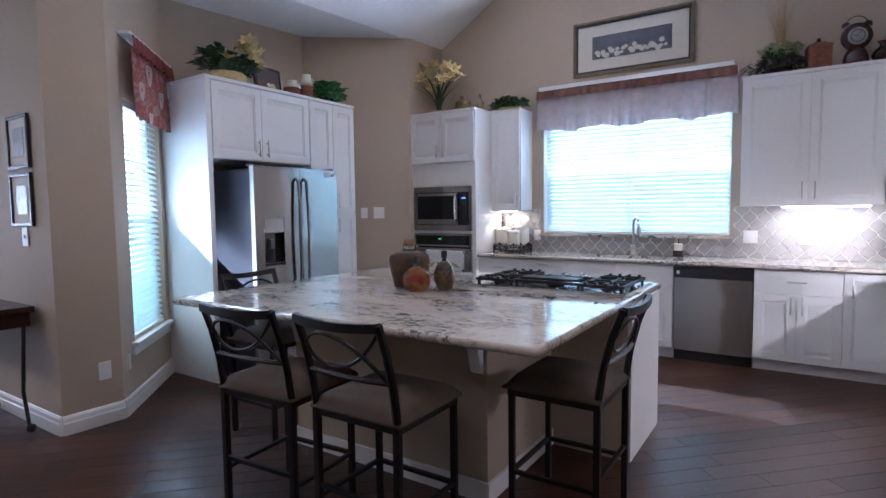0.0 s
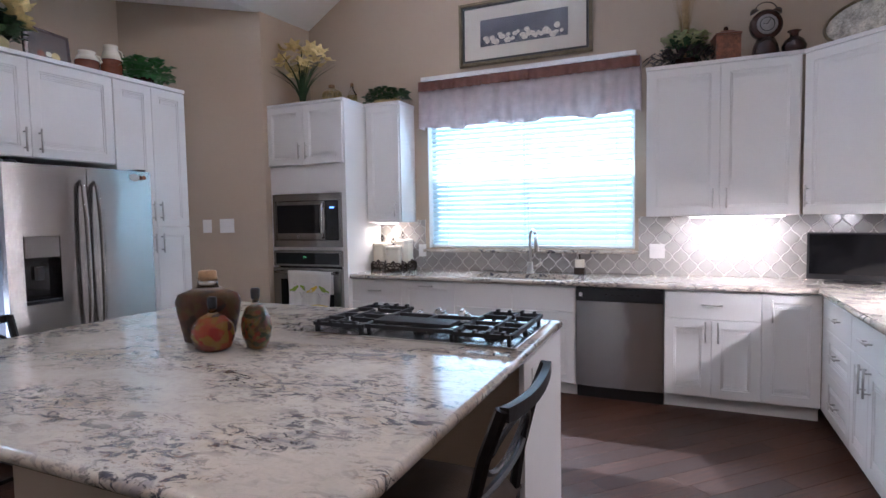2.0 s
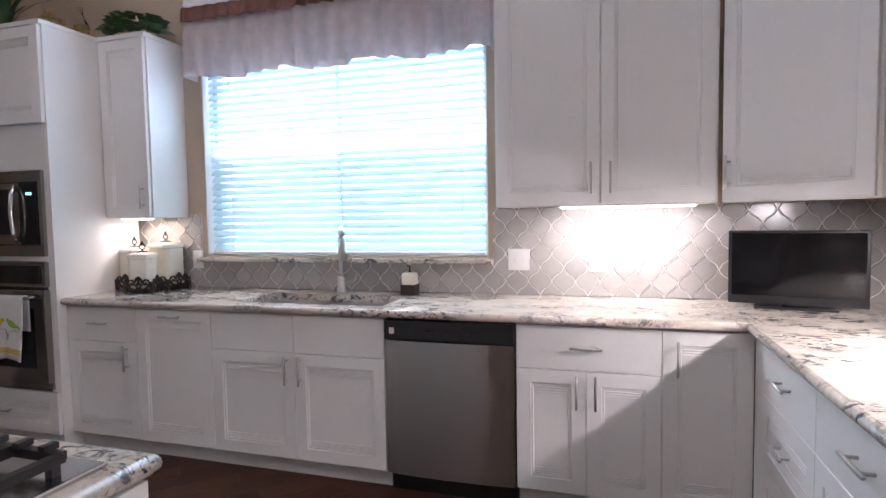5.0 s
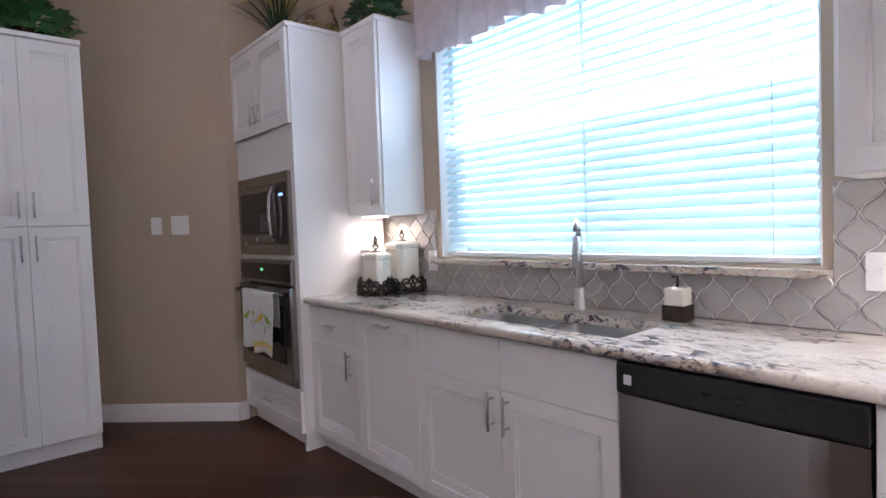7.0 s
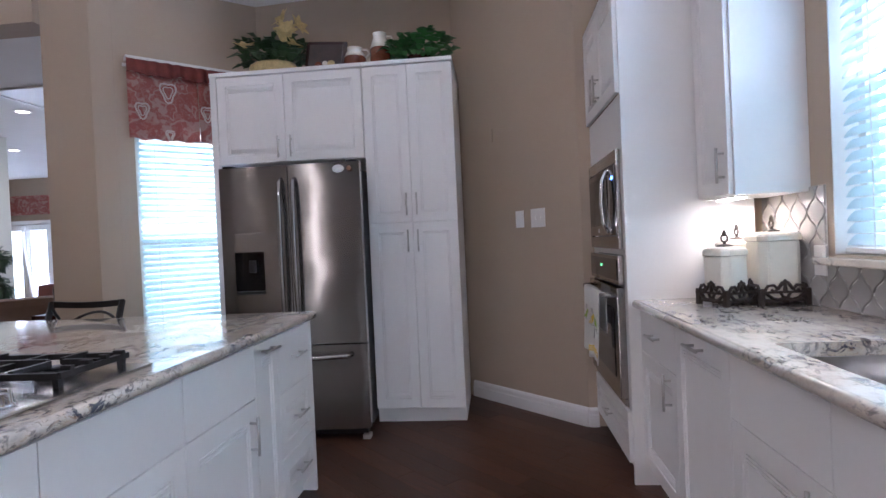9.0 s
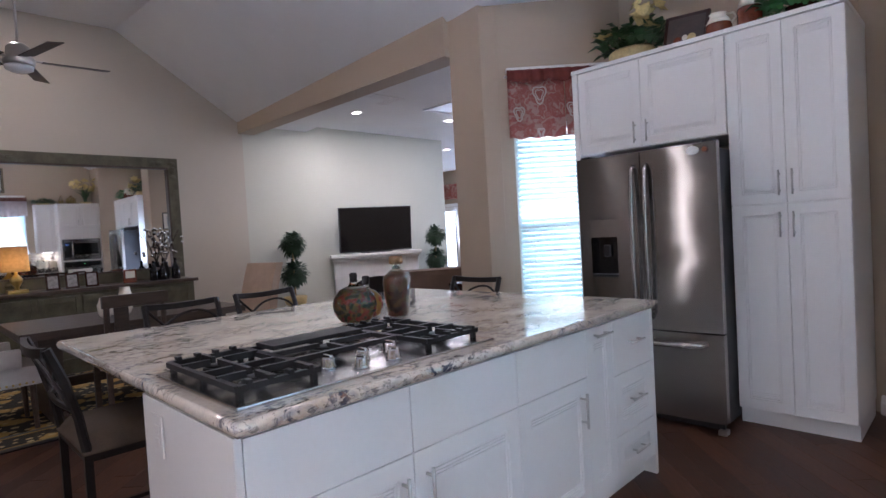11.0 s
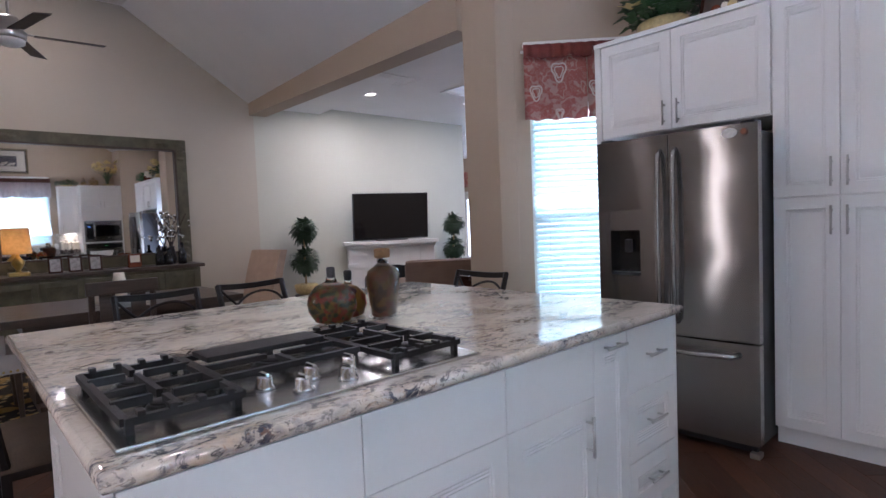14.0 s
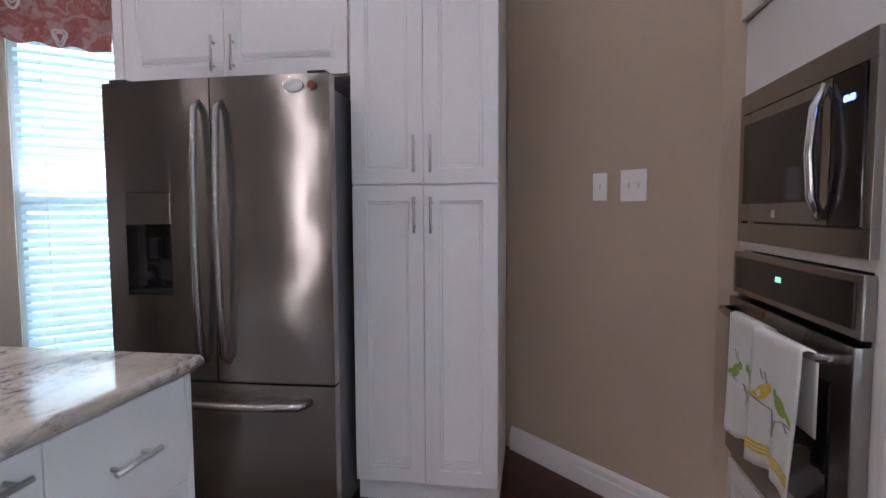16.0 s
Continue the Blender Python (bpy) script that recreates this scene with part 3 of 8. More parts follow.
ov = thing("wall_oven", turned(TX0, TY, TURNED), "built-in stainless steel wall oven with a black control panel", "oven")
z0, z1 = 0.375, 1.13
part("body", box(MWX0 + 0.03, MWX1 - 0.03, 0.021, 0.55, z0, z1), BLACK, ov)
p = part("control_panel", box(MWX0, MWX1, -0.03, -0.001, z1 - 0.145, z1, 0.004), STEEL, ov, "stainless steel control panel")
g = part("display_glass", box(MWX0 + 0.03, MWX1 - 0.03, -0.034, -0.029, z1 - 0.125, z1 - 0.02, 0.001), BLACK_GLASS, p, "black glass display strip")
letters("clock_digits", "2:32", Matrix.Translation(((MWX0 + MWX1) / 2 - 0.02, -0.0355, z1 - 0.06)) @ FACE, 0.02, DISPLAY_GREEN, p)
d = part("oven_door", box(MWX0, MWX1, -0.042, -0.002, z0 + 0.04, z1 - 0.16, 0.005), STEEL, ov, "stainless steel oven door")
part("window", box(MWX0 + 0.09, MWX1 - 0.09, -0.046, -0.041, z0 + 0.13, z1 - 0.27, 0.001), BLACK_GLASS, d, "black glass oven window")
HZ = z1 - 0.20
part("handle", tube([(MWX0 + 0.05, -0.04, HZ), (MWX0 + 0.06, -0.085, HZ), (MWX0 + 0.12, -0.092, HZ), (MWX1 - 0.12, -0.092, HZ), (MWX1 - 0.06, -0.085, HZ), (MWX1 - 0.05, -0.04, HZ)], 0.012, 10), STEEL, d, "stainless steel bar handle", True)
part("lower_trim", box(MWX0, MWX1, -0.02, -0.002, z0, z0 + 0.037, 0.002), STEEL, ov)

# dishwasher
DX0, DX1 = -0.902, -0.265
dwm = thing("dishwasher", turned(DX0, BY, 0), "stainless steel dishwasher with a black control panel", "dishwasher")
w = DX1 - DX0
part("body", box(0.004, w - 0.004, 0.0, 0.57, 0.1, 0.868), BLACK, dwm)
bowed = [(0.003, -0.001), (w - 0.003, -0.001)] + [(w - 0.003 - (w - 0.006) * k / 16, -0.026 - 0.012 * (1 - (2 * k / 16 - 1) ** 2)) for k in range(17)]
part("door", prism(bowed, 0.105, 0.765), STEEL, dwm, "brushed stainless steel door, slightly bowed")
bm = bmesh.new()
add_box(bm, 0.003, w - 0.003, -0.04, -0.001, 0.77, 0.866, 0.008)
cp = part("control_panel", bm, BLACK, dwm, "black control panel")
part("badge", box(0.03, 0.055, -0.0425, -0.039, 0.80, 0.83, 0.001), PLATE, cp, "small white square badge")
for k in range(6):
    part("button", box(0.22 + k * 0.045, 0.245 + k * 0.045, -0.0415, -0.039, 0.815, 0.823), BLACK_GLASS, cp)
part("toe_panel", box(0.003, w - 0.003, 0.03, 0.06, 0.0, 0.1, 0.002), BLACK, dwm, "black toe panel")

# counters
SINK = (-1.80, -0.945, 5.765, 6.10)


def slab(name, cells, z0, z1, label):
    bm = bmesh.new()
    for q in cells:
        add_box(bm, *q, z0, z1)
    bmesh.ops.remove_doubles(bm, verts=bm.verts, dist=0.0005)
    ob = part(name, bm, GRANITE)
    return tagged(ob, label, "countertop")


def edge_run(name, pts, z0, z1, mat, parent):
    """A rounded edge strip along a path."""
    return part(name, tube([(x, y, (z0 + z1) / 2) for x, y in pts], (z1 - z0) / 2, 12), mat, parent, "", True)


CT = slab("countertop", ((-2.943, SINK[0], 5.672, 6.298), (SINK[1], 0.68, 5.672, 6.298), (SINK[0], SINK[1], 5.672, SINK[2]), (SINK[0], SINK[1], SINK[3], 6.298), (0.68, EAST - 0.002, 4.02, 6.298)), 0.875, 0.915, "polished speckled white granite countertop with a sink cutout")
edge_run("front_edge", [(-2.943, 5.672), (0.675, 5.672)], 0.876, 0.9148, GRANITE, CT)
edge_run("front_edge", [(0.682, 5.67), (0.682, 4.02), (EAST - 0.01, 4.02)], 0.876, 0.9148, GRANITE, CT)

# island
IX0, IX1, IY0, IY1 = -2.945, -0.665, 2.12, 4.07
isl = slab("island_countertop", ((IX0 + 0.02, IX1 - 0.02, IY0 + 0.02, IY1 - 0.02),), 0.876, 0.916, "large polished speckled white granite island top")
edge_run("front_edge", [(IX0 + 0.02, IY0 + 0.02), (IX1 - 0.02, IY0 + 0.02), (IX1 - 0.02, IY1 - 0.02), (IX0 + 0.02, IY1 - 0.02), (IX0 + 0.02, IY0 + 0.03)], 0.877, 0.9158, GRANITE, isl)
CY = 4.015


def island_unit(x_right, w, spec, label):
    return base_unit(turned(x_right, CY, 180), w, label, spec, 0.6)


island_unit(-0.70, 1.06, "cooktop", "white island cabinet under the cooktop with two doors")
island_unit(-1.76, 0.495, "false_door", "white island cabinet with a false front over one door")
island_unit(-2.255, 0.238, "pullout", "narrow white island pull-out cabinet")
island_unit(-2.493, 0.405, "island_drawers", "white island cabinet with three drawers")
ip = thing("kitchen_island", pose(0, 0, 0), "kitchen island with white end panels and a tan pedestal", "island")
part("end_panel", box(-0.699, -0.678, 3.38, 4.035, 0, 0.874, 0.002), WHITE, ip)
part("end_panel", box(-2.923, -2.899, 3.38, 4.035, 0, 0.874, 0.002), WHITE, ip)
part("back_panel", box(-2.898, -0.70, 3.385, 3.405, 0, 0.874, 0.002), PAINT, ip, "tan painted back panel")
part("pedestal", box(-2.45, -1.14, 2.60, 3.383, 0, 0.874, 0.004), PAINT, ip, "tan painted pedestal")
part("pedestal_base", box(-2.465, -1.125, 2.585, 3.383, 0, 0.10, 0.006), WHITE, ip)
for bx in (-2.40, -1.19):
    part("corbel", prism([(0, 0), (0.22, 0), (0.22, 0.03), (0.10, 0.05), (0.05, 0.12), (0.02, 0.24), (0, 0.25)], -0.03, 0.03, Matrix(((0, 0, 1, bx), (-1, 0, 0, 2.599), (0, -1, 0, 0.874), (0, 0, 0, 1)))), WHITE, ip)

# refrigerator and pantry
fr = thing("refrigerator", turned(-3.66, 3.232, 90), "french-door stainless steel refrigerator with a water dispenser", "refrigerator")
FW, FT = 0.93, 1.778
part("body", box(0.004, FW - 0.04, 0.0, 0.85, 0.03, FT - 0.025, 0.004), material("dark_grey_steel_side", (0.05, 0.05, 0.055), 0.4, 0.3, 0.1), fr, "dark grey body")


def fridge_door(name, x0, x1, z0, z1, hole=None):
    bm = bmesh.new()
    n = 10
    if hole:
        hx0, hx1, hz0, hz1 = hole
        cells = ((x0, hx0, z0, z1), (hx1, x1, z0, z1), (hx0, hx1, z0, hz0), (hx0, hx1, hz1, z1))
    else:
        cells = ((x0, x1, z0, z1),)
    mid, half = FW / 2, FW / 2
    bow = lambda x: -0.055 - 0.016 * (1 - ((x - mid) / half) ** 2)
    for a, b, c0, c1 in cells:
        k = max(1, int(n * (b - a) / (x1 - x0)))
        front_lo, front_hi, back_lo, back_hi = [], [], [], []
        for i in range(k + 1):
            x = a + (b - a) * i / k
            front_lo.append(bm.verts.new((x, bow(x), c0)))
            front_hi.append(bm.verts.new((x, bow(x), c1)))
            back_lo.append(bm.verts.new((x, -0.004, c0)))
            back_hi.append(bm.verts.new((x, -0.004, c1)))
        for i in range(k):
            bm.faces.new((front_lo[i], front_lo[i + 1], front_hi[i + 1], front_hi[i]))
            bm.faces.new((back_lo[i], back_lo[i + 1], back_hi[i + 1], back_hi[i]))
            bm.faces.new((front_lo[i], front_lo[i + 1], back_lo[i + 1], back_lo[i]))
            bm.faces.new((front_hi[i], front_hi[i + 1], back_hi[i + 1], back_hi[i]))
        for i in (0, k):
            bm.faces.new((front_lo[i], front_hi[i], back_hi[i], back_lo[i]))
    bmesh.ops.remove_doubles(bm, verts=bm.verts, dist=0.0005)
    return part(name, bm, STEEL, fr, "brushed stainless steel door", False)


HOLE = (0.085, 0.285, 0.955, 1.355)
ld = fridge_door("left_door", 0.0, FW / 2 - 0.003, 0.625, FT, HOLE)
rd = fridge_door("right_door", FW / 2 + 0.003, FW, 0.625, FT)
fd = fridge_door("freezer_drawer", 0.0, FW, 0.075, 0.615)
for dd, hx in ((ld, FW / 2 - 0.045), (rd, FW / 2 + 0.045)):
    bm = tube([(hx, -0.06, 0.70), (hx, -0.105, 0.73), (hx, -0.122, 0.95), (hx, -0.127, 1.2), (hx, -0.122, 1.45), (hx, -0.105, 1.66), (hx, -0.06, 1.69)], 0.014, 12)
    part("handle", bm, STEEL, dd, "long curved stainless steel handle", True)
part("handle", tube([(0.10, -0.06, 0.555), (0.12, -0.11, 0.55), (0.30, -0.127, 0.545), (FW / 2, -0.13, 0.545), (FW - 0.3, -0.127, 0.545), (FW - 0.12, -0.11, 0.55), (FW - 0.10, -0.06, 0.555)], 0.016, 12), STEEL, fd, "long horizontal stainless steel handle", True)
ds = part("dispenser", box(HOLE[0] + 0.001, HOLE[1] - 0.001, -0.006, 0.02, HOLE[2] + 0.001, HOLE[3] - 0.001), BLACK_GLASS, fr, "recessed black ice and water dispenser")
part("dispenser_panel", box(HOLE[0] + 0.002, HOLE[1] - 0.002, -0.066, -0.006, HOLE[3] - 0.125, HOLE[3] - 0.002, 0.004), STEEL, ds, "bright silver control panel")
part("paddle", box(HOLE[0] + 0.08, HOLE[1] - 0.08, -0.04, -0.006, HOLE[2] + 0.14, HOLE[2] + 0.22, 0.008), BLACK, ds)
part("drip_tray", box(HOLE[0] + 0.003, HOLE[1] - 0.003, -0.06, -0.006, HOLE[2] + 0.003, HOLE[2] + 0.02, 0.003), BLACK, ds)
part("kick_grille", box(0.03, FW - 0.03, -0.01, 0.02, 0.022, 0.07, 0.003), BLACK, fr, "dark kick grille")
for fx in (0.05, FW - 0.06):
    part("foot", box(fx, fx + 0.05, -0.045, 0.02, 0.0, 0.03, 0.006), NICKEL, fr)
part("hinge_cap", box(FW - 0.09, FW - 0.02, -0.04, 0.06, FT + 0.001, FT + 0.016, 0.004), BLACK, fr)
part("hinge_cap", box(0.02, 0.09, -0.04, 0.06, FT + 0.001, FT + 0.016, 0.004), BLACK, fr)
MAGNET = material("pale_magnet", (0.65, 0.65, 0.62), 0.4, vary=0.2, scale=60)
mg = thing("fridge_magnet", turned(-3.592, 4.03, 90) @ pose(0, 0, 1.735), "round white magnet on the refrigerator door", "magnet")
part("disc", lathe([(0.03, 0), (0.032, 0.002), (0.028, 0.004)], 20, pose(0, 0, 0, 90), (1.2, 0.8)), MAGNET, mg)
mg = thing("fridge_magnet", turned(-3.588, 4.10, 90) @ pose(0, 0, 1.735), "small brown magnet on the refrigerator door", "magnet")
part("disc", lathe([(0.014, 0), (0.016, 0.002), (0.013, 0.004)], 14, pose(0, 0, 0, 90)), material("brown_magnet", (0.25, 0.09, 0.04), 0.4), mg)

PX = -3.93
pn = thing("pantry_cabinet", turned(PX, 4.137, 90), "tall white four-door pantry cabinet beside the refrigerator", "cabinet")
PW = 0.618
carcass(pn, 0, PW, 0.001, 0.66, 0.10, 2.47)
part("toe_kick", box(0.0, PW, 0.03, 0.6, 0, 0.1), WHITE, pn)
for x0, x1, hx in ((0, PW / 2, PW / 2 - 0.035), (PW / 2, PW, PW / 2 + 0.035)):
    front(pn, "door", x0, x1, 0.105, 1.383, handle="v", hx=hx, hz=1.26)
    front(pn, "door", x0, x1, 1.387, 2.465, handle="v", hx=hx, hz=1.51)
part("top_edge", box(-0.003, PW + 0.004, -0.024, 0.66, 2.472, 2.5, 0.003), WHITE, pn)
fc = thing("fridge_cabinet", turned(PX, 3.04, 90), "white cabinet over the refrigerator with a full-height side panel", "cabinet")
CW = 1.094
part("side_panel", box(0, 0.045, -0.02, 0.64, 0, 2.47, 0.002), WHITE, fc)
carcass(fc, 0.046, CW - 0.001, 0.001, 0.64, 1.845, 2.47)
front(fc, "door", 0.05, 0.535, 1.85, 2.465, handle="v", hx=0.49, hz=1.955)
front(fc, "door", 0.535, CW - 0.004, 1.85, 2.465, handle="v", hx=0.58, hz=1.955)
part("top_edge", box(-0.003, CW - 0.002, -0.024, 0.64, 2.472, 2.5, 0.003), WHITE, fc)

# ---- windows ----
SLAT = bpy.data.materials.new("white_blind_slat")
SLAT.use_nodes = True
sn, sl = SLAT.node_tree.nodes, SLAT.node_tree.links
sb = sn["Principled BSDF"]
sb.inputs["Base Color"].default_value = (0.80, 0.84, 0.86, 1)
sb.inputs["Roughness"].default_value = 0.45
tr = sn.new("ShaderNodeBsdfTranslucent")
tr.inputs[0].default_value = (0.76, 0.91, 0.96, 1)
mx = sn.new("ShaderNodeMixShader")
mx.inputs[0].default_value = 0.5
sl.new(sb.outputs[0], mx.inputs[1])
sl.new(tr.outputs[0], mx.inputs[2])
sl.new(mx.outputs[0], sn["Material Output"].inputs[0])
GLASS = glass("window_glass")
CORD = material("white_cord", (0.75, 0.75, 0.73), 0.7)


def window(m, w, h, name, label, mullions, rails, reveal):
    """A framed window in an opening of w by h; local x along the wall, y outward."""
    win = thing(name, m, label, "window", kind="structure")
    f = 0.045
    for nm, q in (("frame_side", (0, f, 0, h)), ("frame_side", (w - f, w, 0, h)), ("frame_head", (f, w - f, h - f, h)), ("frame_sill", (f, w - f, 0, f))):
        part(nm, box(q[0], q[1], reveal, reveal + 0.05, q[2], q[3], 0.003), TRIM, win)
    for q in mullions:
        part("mullion", box(q - 0.012, q + 0.012, reveal + 0.01, reveal + 0.04, f, h - f, 0.003), TRIM, win)
    for q in rails:
        part("meeting_rail", box(f, w - f, reveal - 0.002, reveal + 0.048, q - 0.022, q + 0.022, 0.003), TRIM, win)
    pane = part("pane", box(f, w - f, reveal + 0.02, reveal + 0.024, f, h - f), GLASS, win)
    pane.visible_shadow = False
    return win


def blind(m, w, h, label, tilt, pitch=0.046, cords=()):
    bl = thing("window_blind", m, label, "blind")
    part("head_rail", box(0.006, w - 0.006, -0.03, 0.03, h - 0.05, h, 0.004), TRIM, bl)
    bm = bmesh.new()
    lo, hi = [], []
    for i in range(5):
        yy = -0.025 + 0.05 * i / 4
        zz = 0.0035 * (1 - ((yy) / 0.025) ** 2)
        lo.append([bm.verts.new((x, yy, zz)) for x in (0.012, w - 0.012)])
        hi.append([bm.verts.new((x, yy, zz + 0.0025)) for x in (0.012, w - 0.012)])
    for i in range(4):
        bm.faces.new((lo[i][0], lo[i][1], lo[i + 1][1], lo[i + 1][0]))
        bm.faces.new((hi[i][0], hi[i][1], hi[i + 1][1], hi[i + 1][0]))
    for i in (0, 4):
        bm.faces.new((lo[i][0], lo[i][1], hi[i][1], hi[i][0]))
    bm.transform(pose(0, 0, 0, tilt))
    first = None
    n = int((h - 0.09) / pitch)
    for k in range(n):
        if first is None:
            first = part("slat", bm, SLAT, bl)
            ob = first
        else:
            ob = new("slat", first.data)
            ob.parent = bl
        ob.location = (0, 0, 0.05 + k * pitch)
    part("bottom_rail", box(0.012, w - 0.012, -0.025, 0.025, 0.004, 0.022, 0.004), TRIM, bl)
    for cx in cords:
        part("ladder_cord", tube([(cx, -0.027, 0.02), (cx, -0.027, h - 0.04)], 0.0022, 5), CORD, bl)
    return bl


WM = pose(WX0, WALL_Y, WZ0)
window(WM, WX1 - WX0, WZ1 - WZ0, "window_1", "wide white-framed sliding window over the sink", [0.93], [], 0.10)
blind(WM @ pose(0.012, 0.050, 0.004), WX1 - WX0 - 0.024, WZ1 - WZ0 - 0.006, "white horizontal slat blind, lowered over the sink window", 50, 0.045, (0.18, 0.98, 1.75))
SM = W45 @ pose(SX0, 0, SZ0)
window(SM, SX1 - SX0, SZ1 - SZ0, "window_2", "tall narrow white sash window in the diagonal wall", [], [0.86], 0.085)
blind(SM @ pose(0.012, 0.042, 0.004), SX1 - SX0 - 0.024, SZ1 - SZ0 - 0.006, "white horizontal slat blind, lowered over the tall window", 34, 0.045, (0.12, 0.57))
bm = bmesh.new()
add_box(bm, SX0 - 0.06, SX1 + 0.06, -0.045, 0.05, SZ0 - 0.03, SZ0 - 0.002, 0.006, W45)
add_box(bm, SX0 - 0.045, SX1 + 0.045, -0.018, -0.001, SZ0 - 0.10, SZ0 - 0.03, 0.005, W45)
structure("trim_sill", bm, TRIM, "white painted window sill with an apron")
bm = bmesh.new()
for q in ((WX0 + 0.0005, WX0 + 0.007, WZ0 + 0.001, WZ1 - 0.001), (WX1 - 0.007, WX1 - 0.0005, WZ0 + 0.001, WZ1 - 0.001), (WX0 + 0.0075, WX1 - 0.0075, WZ1 - 0.008, WZ1 - 0.0015)):
    add_box(bm, q[0], q[1], WALL_Y + 0.001, WALL_Y + 0.098, q[2], q[3])
structure("trim_window_jamb", bm, TRIM, "white painted lining of the sink window opening")
sl_ = thing("granite_window_sill", pose(0, 0, 0), "narrow speckled granite sill under the sink window", "window sill", kind="structure")
part("slab", box(WX0 - 0.04, WX1 + 0.03, 6.235, 6.36, 1.087, 1.117, 0.006), GRANITE, sl_)

# outdoors: bright garden seen through the slats
BACK = bpy.data.materials.new("bright_garden")
BACK.use_nodes = True
n, l = BACK.node_tree.nodes, BACK.node_tree.links
n.remove(n["Principled BSDF"])
em = n.new("ShaderNodeEmission")
tc, sx, t1 = n.new("ShaderNodeTexCoord"), n.new("ShaderNodeSeparateXYZ"), n.new("ShaderNodeTexNoise")
l.new(tc.outputs["Object"], sx.inputs[0])
l.new(tc.outputs["Object"], t1.inputs["Vector"])
t1.inputs["Scale"].default_value, t1.inputs["Detail"].default_value = 0.9, 8
ad = n.new("ShaderNodeMath")
ad.operation = "MULTIPLY_ADD"
ad.inputs[1].default_value = -0.10
l.new(sx.outputs[2], ad.inputs[0])
l.new(t1.outputs[0], ad.inputs[2])
rp = n.new("ShaderNodeValToRGB")
rp.color_ramp.elements[0].position, rp.color_ramp.elements[1].position = 0.30, 0.52
rp.color_ramp.elements[0].color, rp.color_ramp.elements[1].color = (0.66, 0.94, 1, 1), (0.16, 0.36, 0.32, 1)
l.new(ad.outputs[0], rp.inputs[0])
l.new(rp.outputs[0], em.inputs[0])
em.inputs[1].default_value = 4.3
l.new(em.outputs[0], n["Material Output"].inputs[0])
bd = tagged(part("backdrop", box(-16, 14, 14, 14.1, -1, 9), BACK), "bright green garden and sky outside", "garden", kind="structure")
bd2 = tagged(part("backdrop", box(-0.1, 0, -14, 14, -1, 9), BACK), "bright green garden and sky outside", "garden", kind="structure")
# copy with a raised glow, only to brighten the tall window's blind
BACK_BOOST = BACK.copy()
BACK_BOOST.name = "sunlit_garden"
BACK_BOOST.node_tree.nodes["Emission"].inputs[1].default_value = 32.0
bd2.data.materials[0] = BACK_BOOST
bd2.matrix_world = pose(-13.5, 10, 0, 0, 0, -45)
GRASS = material("lawn", (0.07, 0.12, 0.04), 0.9, vary=0.4, scale=3, bump=0.3, fine=60)
structure("ground", box(-60, 60, 6.46, 80, -0.3, -0.2), GRASS, "lawn outside the windows")


